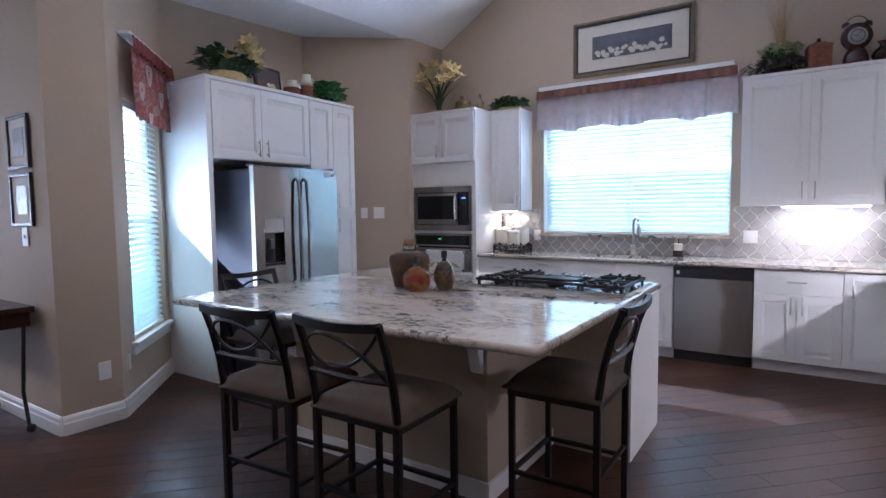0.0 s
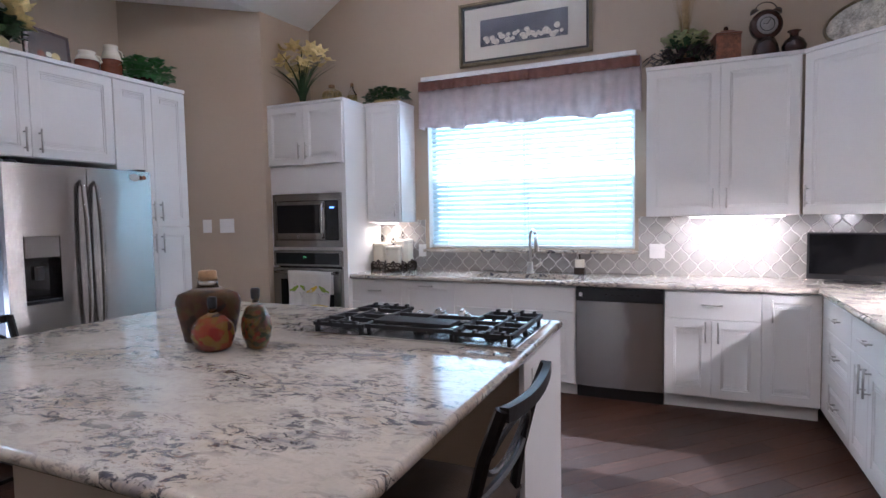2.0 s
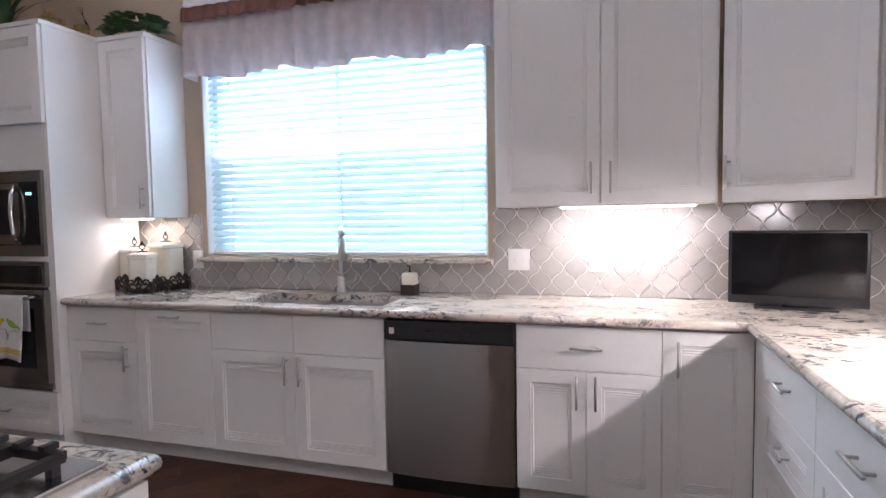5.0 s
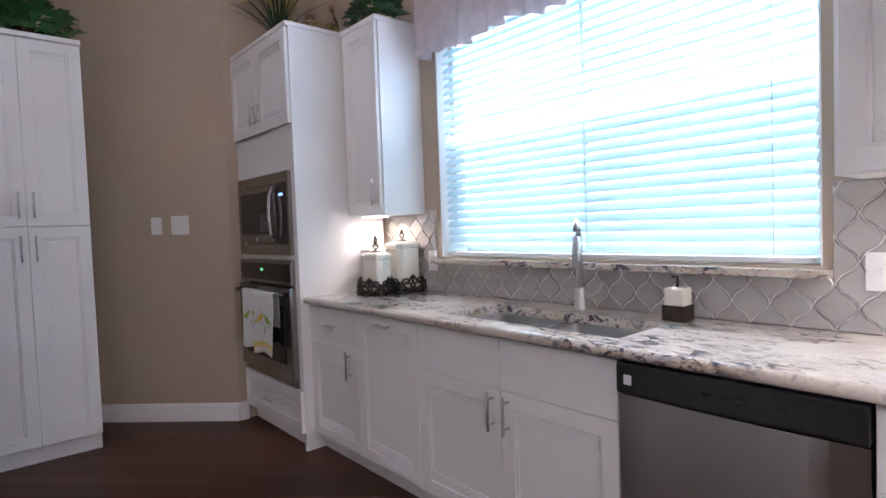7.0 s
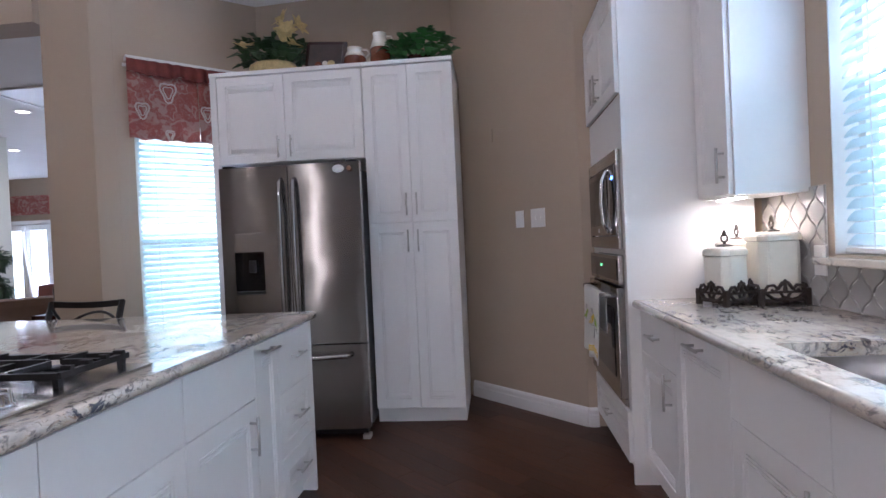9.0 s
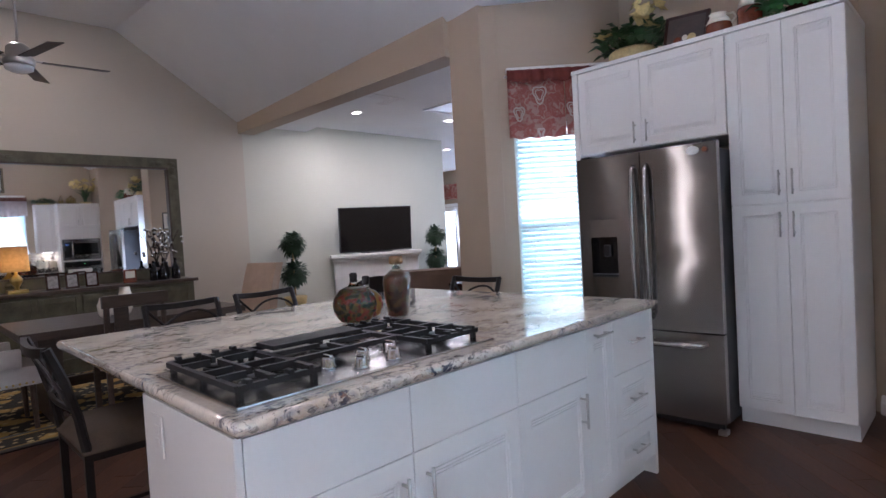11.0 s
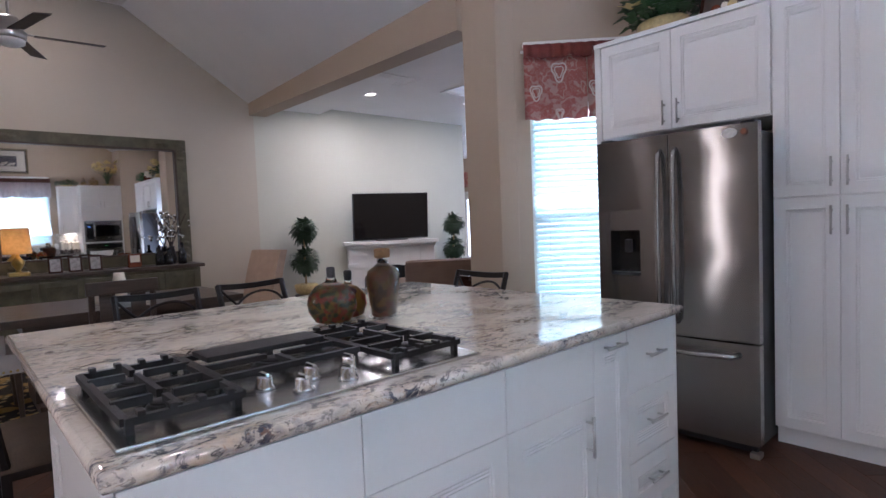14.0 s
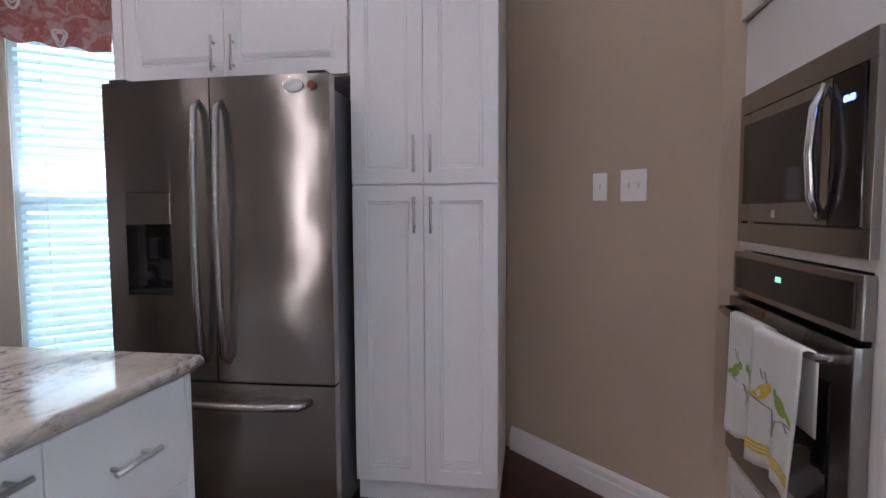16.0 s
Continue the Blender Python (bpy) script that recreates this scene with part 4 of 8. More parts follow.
# ---- stools ----
def stool_parts(st):
    w, d, sh, top = 0.21, 0.20, 0.60, 1.0
    # legs: the rear pair carry on as back posts and rake backwards
    for s in (-1, 1):
        part("front_leg", box(s * w - 0.013, s * w + 0.013, d - 0.026, d, 0, sh, 0.004), STOOL_METAL, st)
        bm = bmesh.new()
        add_box(bm, -0.014, 0.014, -0.014, 0.014, 0, sh + 0.01, 0.004)
        bm.transform(Matrix.Translation((s * w, -d, 0)))
        part("rear_leg", bm, STOOL_METAL, st)
        bm = bmesh.new()
        pts = [(s * w, -d, sh), (s * w, -d - 0.02, sh + 0.14), (s * w, -d - 0.055, sh + 0.28), (s * w, -d - 0.10, top)]
        add_tube(bm, pts, 0.0165, 6)
        part("back_post", bm, STOOL_METAL, st)
    for z in (0.22,):
        for s in (-1, 1):
            part("side_stretcher", box(s * w - 0.009, s * w + 0.009, -d, d - 0.02, z - 0.009, z + 0.009), STOOL_METAL, st)
        part("front_stretcher", box(-w, w, d - 0.022, d - 0.004, z - 0.009, z + 0.009), STOOL_METAL, st)
        part("rear_stretcher", box(-w, w, -d - 0.009, -d + 0.009, z + 0.05 - 0.009, z + 0.05 + 0.009), STOOL_METAL, st)
    bm = bmesh.new()
    add_box(bm, -w - 0.013, w + 0.013, -d - 0.01, d + 0.005, sh - 0.03, sh, 0.006)
    part("seat_frame", bm, STOOL_METAL, st)
    bm = bmesh.new()
    nx = 10
    grid = {}
    for i in range(nx + 1):
        for j in range(nx + 1):
            u, v = -1 + 2 * i / nx, -1 + 2 * j / nx
            edge = min(1, 3.2 * (1 - max(abs(u), abs(v))))
            z = sh + 0.012 + 0.055 * math.sqrt(max(0, edge)) + 0.012 * (1 - u * u) * (1 - v * v)
            grid[i, j] = bm.verts.new((u * 0.232, v * 0.222 + 0.004, z))
    for i in range(nx):
        for j in range(nx):
            bm.faces.new((grid[i, j], grid[i + 1, j], grid[i + 1, j + 1], grid[i, j + 1]))
    rim = [e for e in bm.edges if e.is_boundary]
    got = bmesh.ops.extrude_edge_only(bm, edges=rim)
    for v in got["geom"]:
        if isinstance(v, bmesh.types.BMVert):
            v.co.z = sh + 0.001
    part("seat_cushion", bm, SUEDE, st, "worn brown suede seat cushion", True)

    def back_y(z):
        f = (z - sh) / (top - sh)
        return -d - 0.10 * f * (0.5 + 0.5 * f)

    bm = bmesh.new()
    n = 10
    prev = None
    for i in range(n + 1):
        x = -w + 2 * w * i / n
        sag = 0.028 * (1 - (x / w) ** 2)
        ring = [bm.verts.new((x, -d - 0.105 - 0.6 * sag + dy, top - 0.012 - 0.4 * sag + dz)) for dy, dz in ((-0.011, -0.016), (0.011, -0.016), (0.011, 0.018), (-0.011, 0.018))]
        if prev:
            for k in range(4):
                bm.faces.new((prev[k], prev[(k + 1) % 4], ring[(k + 1) % 4], ring[k]))
        else:
            bm.faces.new(ring)
        prev = ring
    bm.faces.new(prev)
    part("top_rail", bm, STOOL_METAL, st, "curved top rail")
    zl = sh + 0.17
    pts = [(-w + 2 * w * i / n, back_y(zl) - 0.018 * (1 - (-1 + 2 * i / n) ** 2), zl) for i in range(n + 1)]
    part("lower_rail", tube(pts, 0.0105, 6), STOOL_METAL, st)
    # one bar that loops sideways and runs out into both corners of the other post
    zm, zh = (zl + top - 0.03) / 2, (top - 0.03 - zl) / 2
    half = [(1.0, 1.0), (0.72, 0.36), (0.40, -0.22), (0.0, -0.60), (-0.45, -0.70), (-0.80, -0.44), (-0.96, 0.0)]
    ctrl = half + [(u, -v) for u, v in reversed(half[:-1])]
    pts = []
    for i in range(len(ctrl) - 1):
        p0, p1, p2, p3 = ctrl[max(0, i - 1)], ctrl[i], ctrl[i + 1], ctrl[min(len(ctrl) - 1, i + 2)]
        for k in range(3):
            t = k / 3
            u, v = (0.5 * (2 * b + (c - a) * t + (2 * a - 5 * b + 4 * c - e) * t * t + (3 * b - a - 3 * c + e) * t ** 3) for a, b, c, e in zip(p0, p1, p2, p3))
            pts.append((u, v))
    pts.append(ctrl[-1])
    bar = []
    for i, (u, v) in enumerate(pts):
        z = zm + v * zh
        bar.append((u * (w - 0.01), back_y(z) - 0.016 * (1 - u * u) + (0.005 if i * 2 < len(pts) else -0.005), z))
    part("back_scroll", tube(bar, 0.008, 6), STOOL_METAL, st, "looped metal bar in the back")


stool = thing("counter_stool", turned(-1.36, 2.13, 0), "dark bronze metal counter stool with a brown suede seat", "stool", "stools round the island")
stool_parts(stool)
for sx_, sy_, sr in ((-1.93, 2.10, 4), (-0.80, 2.76, 90), (-2.74, 2.72, -90)):
    copy_thing(stool, turned(sx_, sy_, sr))

# ---- kitchen things ----
def leaf_quad(bm, base, way, length, width, droop=0.3, up=(0, 0, 1)):
    """One bent leaf of two quads, pointed at its tip."""
    way = Vector(way).normalized()
    side = way.cross(Vector(up))
    side = side.normalized() if side.length > 1e-4 else Vector((1, 0, 0))
    b = Vector(base)
    mid = b + way * length * 0.5
    tip = b + way * length + Vector((0, 0, -droop * length))
    v = [bm.verts.new(p) for p in (b - side * width * 0.18, b + side * width * 0.18, mid + side * width / 2, mid - side * width / 2, tip + side * width * 0.08, tip - side * width * 0.08)]
    bm.faces.new((v[0], v[1], v[2], v[3]))
    bm.faces.new((v[3], v[2], v[4], v[5]))


def foliage(name, parent, mat, n, size, spread, seed, height=0.0, up=0.4, slim=0.5, droop=0.35):
    r = random.Random(seed)
    bm = bmesh.new()
    for _ in range(n):
        a = r.random() * 2 * math.pi
        q = math.sqrt(r.random())
        base = (spread[0] * q * math.cos(a), spread[1] * q * math.sin(a), height + spread[2] * r.random() * (1 - 0.5 * q))
        way = (math.cos(a) + r.uniform(-0.6, 0.6), math.sin(a) + r.uniform(-0.6, 0.6), up + r.uniform(-0.3, 0.8))
        s = size * r.uniform(0.6, 1.2)
        leaf_quad(bm, base, way, s, s * slim, droop)
    ob = part(name, bm, mat, parent)
    ob["kind"] = "stuff"
    return ob


def blades(name, parent, mat, n, length, width, seed, lean=0.5, radius=0.03, z=0.0):
    """Long thin arching blades from one foot."""
    r = random.Random(seed)
    bm = bmesh.new()
    for _ in range(n):
        a, le = r.random() * 2 * math.pi, length * r.uniform(0.6, 1.05)
        out = lean * r.uniform(0.2, 1.1)
        d = Vector((math.cos(a), math.sin(a), 0))
        s = Vector((-d.y, d.x, 0))
        prev = None
        for i in range(6):
            u = i / 5
            p = d * (radius + out * le * u * u) + Vector((0, 0, z + le * (u - 0.35 * out * u * u)))
            w = width * (1 - u) * 0.5 + 0.0008
            pair = (bm.verts.new(p - s * w), bm.verts.new(p + s * w))
            if prev:
                bm.faces.new((prev[0], prev[1], pair[1], pair[0]))
            prev = pair
    ob = part(name, bm, mat, parent)
    ob["kind"] = "stuff"
    return ob


def blossom(parent, mat, at, size, seed, petals=6):
    r = random.Random(seed)
    bm = bmesh.new()
    tilt = pose(*at, r.uniform(-50, 50), r.uniform(-50, 50), r.uniform(0, 360))
    for k in range(petals):
        a = 2 * math.pi * k / petals
        leaf_quad(bm, (0, 0, 0), (math.cos(a), math.sin(a), 0.55), size, size * 0.55, 0.15)
    add_lathe(bm, [(0.004, 0), (size * 0.16, size * 0.15), (0.003, size * 0.3)], 6)
    bm.transform(tilt)
    return part("flower", bm, mat, parent)


LEAF = random_tint(material("deep_green_leaf", (0.035, 0.085, 0.03), 0.45, vary=0.4, scale=30), 0.7, 1.4)
LEAF2 = random_tint(material("fresh_green_leaf", (0.035, 0.14, 0.035), 0.45, vary=0.4, scale=30), 0.7, 1.4)
DARK_LEAF = material("dark_burgundy_leaf", (0.035, 0.028, 0.022), 0.5, vary=0.4, scale=30)
PALE_LEAF = material("pale_green_blossom", (0.42, 0.45, 0.22), 0.6, vary=0.3, scale=40)
DRY = material("dry_grass", (0.38, 0.26, 0.13), 0.7, vary=0.3, scale=40)
CREAM = material("cream_petal", (0.70, 0.55, 0.24), 0.6, vary=0.25, scale=40)
BASKET = material("pale_yellow_basket", (0.52, 0.40, 0.18), 0.6, vary=0.3, scale=30, bump=0.4, fine=80)
REDBROWN = material("red_brown_glaze", (0.16, 0.045, 0.022), 0.25, vary=0.4, scale=20)
DARKBROWN = material("dark_brown_lacquer", (0.035, 0.014, 0.010), 0.22, vary=0.3, scale=12)
IVORY = material("ivory_glaze", (0.74, 0.69, 0.58), 0.22, vary=0.05, scale=20)
BRONZE = material("dark_scrolled_bronze", (0.045, 0.032, 0.024), 0.5, 0.4, 0.4, 30, 0.3, 120)
GOLD = material("antique_gold_frame", (0.16, 0.125, 0.07), 0.42, 0.4, 0.45, 25, 0.4, 70)
MAT_BOARD = material("cream_mat_board", (0.66, 0.62, 0.54), 0.8, vary=0.03, scale=10)

# lilies and jars on the oven tower
pl = thing("lily_arrangement", pose(-3.58, 5.88, 2.515), "tall cream lilies with long dark green blades in a low pot", "plant")
part("pot", lathe([(0.10, 0), (0.12, 0.02), (0.12, 0.045), (0.10, 0.05)], 18), BASKET, pl)
blades("blade_leaves", pl, LEAF, 34, 0.56, 0.030, 3, 0.85, 0.02, 0.04)
blades("flower_stems", pl, LEAF2, 10, 0.46, 0.010, 4, 0.35, 0.02, 0.04)
r = random.Random(8)
for k in range(20):
    blossom(pl, CREAM, (r.uniform(-0.26, 0.26), r.uniform(-0.14, 0.12), r.uniform(0.32, 0.58)), 0.10, k)
OIL = glass("amber_oil_glass", (0.85, 0.62, 0.28), 0.08)
HERB = material("preserved_herbs", (0.42, 0.30, 0.12), 0.6, vary=0.6, scale=40)
CORK = material("cork_stopper", (0.30, 0.18, 0.09), 0.8, vary=0.3, scale=60)
CLEAR = glass("clear_bottle_glass", (0.95, 0.97, 0.95), 0.02)


def jar(name, m, label, profile, fill, squash, top, mat_top, fill_to, glass_mat=None, category="jar"):
    """A closed glass vessel with what is kept in it and a stopper."""
    j = thing(name, m, label, category)
    part("vessel", lathe(profile, 28, None, squash), glass_mat or CLEAR, j, "clear glass vessel", True)
    inner = [(max(0.002, q - 0.006), z) for q, z in profile if 0.004 < z < fill_to]
    part("contents", lathe([(inner[0][0] * 0.9, 0.006)] + inner, 28, None, squash), fill, j, "layered preserved contents", True)
    part("stopper", lathe(top, 16), mat_top, j, "", True)
    return j


jar("preserve_jar", pose(-3.30, 5.97, 2.516), "squat glass jar of golden preserves on the oven tower", [(0.07, 0), (0.10, 0.01), (0.105, 0.10), (0.10, 0.14), (0.05, 0.17), (0.035, 0.18)], HERB, (1, 0.8), [(0.03, 0.175), (0.032, 0.21), (0.02, 0.215)], CORK, 0.15)
jar("oil_bottle", pose(-3.10, 6.02, 2.516), "slim glass bottle of golden oil on the oven tower", [(0.04, 0), (0.055, 0.01), (0.055, 0.10), (0.03, 0.14), (0.016, 0.16), (0.016, 0.19)], HERB, (1, 0.7), [(0.015, 0.185), (0.016, 0.215), (0.01, 0.22)], CORK, 0.13)
iv = thing("ivy_plant", pose(-2.77, 6.12, 2.516), "low spreading green ivy on the narrow cabinet", "plant")
part("planter", box(-0.12, 0.12, -0.05, 0.05, 0, 0.05, 0.01), BASKET, iv)
foliage("ivy_leaves", iv, LEAF, 200, 0.07, (0.22, 0.12, 0.14), 11, 0.03, 0.4, 0.9)

# things on the refrigerator cabinets
pl = thing("flower_basket", pose(-4.14, 3.42, 2.501), "yellow basket of cream lilies and dark green leaves", "plant")
part("basket", lathe([(0.12, 0), (0.155, 0.04), (0.16, 0.09), (0.14, 0.11)], 20, None, (0.8, 1.1)), BASKET, pl, "", True)
foliage("green_leaves", pl, LEAF, 240, 0.13, (0.16, 0.22, 0.22), 21, 0.10, 0.5, 0.5)
r = random.Random(18)
for k in range(9):
    blossom(pl, CREAM, (r.uniform(0.02, 0.2), r.choice((-1, 1, 1)) * r.uniform(0.10, 0.27), r.uniform(0.12, 0.42)), 0.10, k + 40)
fm = thing("leaning_photo_frame", turned(-4.10, 3.82, 90) @ pose(0, 0, 2.501, -12, 4), "dark framed still-life picture leaning on the cabinet", "picture frame")
part("frame", box(-0.15, 0.15, -0.012, 0.012, 0.0, 0.25, 0.004), DARKBROWN, fm)
part("picture", box(-0.125, 0.125, -0.0145, -0.011, 0.02, 0.225), material("dark_still_life", (0.05, 0.03, 0.022), 0.4, vary=0.5, scale=14), fm)
for dx, dz, rr, mt in ((-0.05, 0.06, 0.028, REDBROWN), (0.0, 0.075, 0.02, IVORY), (0.045, 0.07, 0.03, BASKET)):
    part("painted_fruit", lathe([(0.004, 0), (rr, 0.0006), (0.004, 0.0012)], 12, Matrix.Translation((dx, -0.0148, dz)) @ pose(0, 0, 0, 90)), mt, fm)


def pitcher(m, h, rad, label):
    p = thing("stoneware_pitcher", m, label, "pitcher")
    part("lower_body", lathe([(rad * 0.8, 0), (rad, h * 0.1), (rad, h * 0.5), (rad * 0.97, h * 0.55)], 20), REDBROWN, p, "red-brown glazed lower half", True)
    part("upper_body", lathe([(rad * 0.975, h * 0.551), (rad * 0.8, h * 0.75), (rad * 0.62, h * 0.88), (rad * 0.7, h), (rad * 0.6, h), (rad * 0.5, h * 0.9)], 20), IVORY, p, "ivory glazed neck", True)
    part("handle", tube([(0, rad * 0.6, h * 0.92), (0, rad * 1.15, h * 0.9), (0, rad * 1.35, h * 0.7), (0, rad * 0.95, h * 0.5)], 0.008, 8), IVORY, p, "", True)


pitcher(pose(-4.06, 4.06, 2.501), 0.15, 0.08, "squat brown and ivory stoneware pitcher")
pitcher(pose(-4.06, 4.245, 2.501), 0.24, 0.072, "tall brown and ivory stoneware pitcher")
iv = thing("ivy_plant", pose(-4.08, 4.52, 2.501), "bushy fresh green ivy on the pantry cabinet", "plant")
part("planter", lathe([(0.06, 0), (0.08, 0.02), (0.085, 0.06), (0.07, 0.065)], 16), DARKBROWN, iv)
foliage("ivy_leaves", iv, LEAF2, 230, 0.095, (0.15, 0.21, 0.24), 31, 0.03, 0.5, 0.75)

# things on the right wall cabinets
pl = thing("grass_arrangement", pose(-0.14, 6.12, 2.546), "arrangement of dark leaves, pale blossoms and tall dry grass", "plant")
part("bowl", lathe([(0.07, 0), (0.10, 0.03), (0.10, 0.05), (0.08, 0.055)], 16), DARKBROWN, pl)
foliage("dark_leaves", pl, DARK_LEAF, 150, 0.12, (0.22, 0.12, 0.12), 41, 0.03, 0.3, 0.22, 0.5)
foliage("green_leaves", pl, LEAF, 110, 0.10, (0.13, 0.09, 0.18), 43, 0.06, 0.6, 0.35)
foliage("pale_blossoms", pl, PALE_LEAF, 220, 0.045, (0.15, 0.09, 0.15), 42, 0.16, 0.8, 0.9)
blades("tall_grass", pl, DRY, 70, 0.62, 0.007, 44, 0.22, 0.01, 0.08)
bx = thing("canister_box", turned(0.14, 6.12, 10) @ pose(0, 0, 2.546), "square red-brown lidded wooden canister", "canister")
MARBLED = material("marbled_red_brown", (0.20, 0.07, 0.035), 0.45, vary=0.6, scale=22)
part("body", box(-0.085, 0.085, -0.085, 0.085, 0, 0.185, 0.006), MARBLED, bx)
part("lid", lathe([(0.13, 0.186), (0.125, 0.198), (0.075, 0.215), (0.055, 0.228), (0.02, 0.235)], 4, pose(0, 0, 0, 0, 0, 45)), MARBLED, bx)
part("knob", lathe([(0.008, 0.232), (0.018, 0.245), (0.014, 0.262), (0.004, 0.268)], 12), DARKBROWN, bx, "", True)
ck = thing("bell_clock", turned(0.395, 6.08, 12) @ pose(0, 0, 2.546), "dark brown twin-bell clock on a rounded base", "clock")
part("base", lathe([(0.085, 0), (0.09, 0.02), (0.08, 0.08), (0.06, 0.125), (0.03, 0.14)], 24), DARKBROWN, ck, "", True)
part("case", lathe([(0.085, -0.03), (0.105, -0.025), (0.105, 0.025), (0.085, 0.03)], 28, pose(0, 0, 0.225, 90)), DARKBROWN, ck, "", True)
part("dial", lathe([(0.07, 0), (0.07, 0.003), (0.002, 0.004)], 28, pose(0, -0.03, 0.225, 90)), material("grey_dial", (0.30, 0.29, 0.28), 0.4, vary=0.2, scale=30), ck, "pale grey dial", True)
part("dial_ring", tube([(0.048 * math.cos(2 * math.pi * k / 20), -0.0355, 0.225 + 0.048 * math.sin(2 * math.pi * k / 20)) for k in range(20)], 0.003, 5, True), BLACK, ck)
for a, le in ((60, 0.045), (170, 0.03)):
    part("hand_pointer", tube([(0, -0.0365, 0.225), (le * math.cos(radians(a)), -0.0365, 0.225 + le * math.sin(radians(a)))], 0.0022, 5), BLACK, ck)
for s in (-1, 1):
    part("bell", lathe([(0.004, 0.03), (0.02, 0.024), (0.03, 0.006), (0.033, 0)], 14, pose(s * 0.075, 0, 0.318, 0, s * 28)), BRONZE, ck, "", True)
part("carry_handle", tube([(0.07 * math.cos(math.pi * k / 8), 0, 0.335 + 0.055 * math.sin(math.pi * k / 8)) for k in range(9)], 0.004, 6), BRONZE, ck)
vs = thing("brown_vase", pose(0.575, 6.10, 2.546), "small dark brown vase with a flared neck", "vase")
part("body", lathe([(0.04, 0), (0.075, 0.03), (0.08, 0.06), (0.06, 0.10), (0.028, 0.125), (0.028, 0.15), (0.045, 0.165), (0.04, 0.166), (0.022, 0.15)], 24), DARKBROWN, vs, "", True)
pt = thing("decorative_platter", turned(0.98, 6.0, -38) @ pose(0, 0, 2.70, -14), "large oval platter with a dark gold rim and grey flower pattern", "platter")
PLATTER = material("floral_platter_glaze", (0.46, 0.42, 0.34), 0.15, vary=0.75, scale=11)
part("dish", lathe([(0.02, 0.0), (0.20, -0.004), (0.225, 0.012), (0.228, 0.018), (0.2, 0.006), (0.02, 0.006)], 40, pose(0, 0, 0, 90), (1.15, 0.68)), PLATTER, pt, "", True)
part("rim", tube([(0.262 * math.cos(2 * math.pi * k / 48), -0.014, 0.155 * math.sin(2 * math.pi * k / 48)) for k in range(48)], 0.011, 8, True), GOLD, pt, "dark gold patterned rim", True)
part("stand", box(-0.06, 0.06, -0.03, 0.05, -0.152, -0.142, 0.003), BRONZE, pt)
iv = thing("ivy_plant", pose(1.22, 5.35, 2.546), "small trailing green ivy on the side cabinets", "plant")
foliage("ivy_leaves", iv, LEAF2, 70, 0.07, (0.12, 0.2, 0.10), 51, 0.0, 0.4, 0.7)

# framed picture over the window
pc = thing("framed_picture", pose(-1.465, WALL_Y - 0.002, 3.098), "wide framed still life of white flowers in an antique gold frame", "picture")
PWX, PHZ = 0.607, 0.285


def add_frame(bm, w, h, width, depth, y0):
    for x0, x1, z0, z1 in ((-w, w, h - width, h), (-w, w, -h, -h + width), (-w, -w + width, -h + width, h - width), (w - width, w, -h + width, h - width)):
        add_box(bm, x0, x1, y0 - depth, y0, z0, z1, 0.004)


bm = bmesh.new()
add_frame(bm, PWX, PHZ, 0.03, 0.035, 0)
add_frame(bm, PWX - 0.012, PHZ - 0.012, 0.012, 0.043, 0)
part("outer_frame", bm, GOLD, pc, "carved antique gold outer frame")
bm = bmesh.new()
add_frame(bm, PWX - 0.034, PHZ - 0.034, 0.018, 0.028, 0)
part("inner_frame", bm, BLACK, pc, "dark inner moulding")
part("mat_board", box(-PWX + 0.05, PWX - 0.05, -0.014, -0.003, -PHZ + 0.05, PHZ - 0.05), MAT_BOARD, pc)
cv = part("canvas", box(-0.40, 0.40, -0.018, -0.0142, -0.118, 0.118), material("blue_grey_painted_sky", (0.055, 0.06, 0.085), 0.55, vary=0.35, scale=7), pc, "dark blue-grey painted ground")
r = random.Random(12)
PETAL = material("painted_white_petals", (0.62, 0.58, 0.50), 0.6, vary=0.35, scale=60)
for k in range(26):
    px_ = -0.36 + 0.72 * (k + r.random()) / 26
    rr = r.uniform(0.018, 0.034)
    part("painted_flower", lathe([(0.003, 0), (rr, 0.0008), (0.003, 0.0018)], 9, Matrix.Translation((px_, -0.0182, -0.065 + r.uniform(-0.03, 0.035 + 0.03 * math.cos(px_ * 4)))) @ pose(0, 0, 0, 90), (1, r.uniform(0.7, 1))), PETAL, cv)
pg = part("picture_glass", box(-PWX + 0.05, PWX - 0.05, -0.023, -0.0215, -PHZ + 0.05, PHZ - 0.05), GLASS, pc)
pg.visible_shadow = False


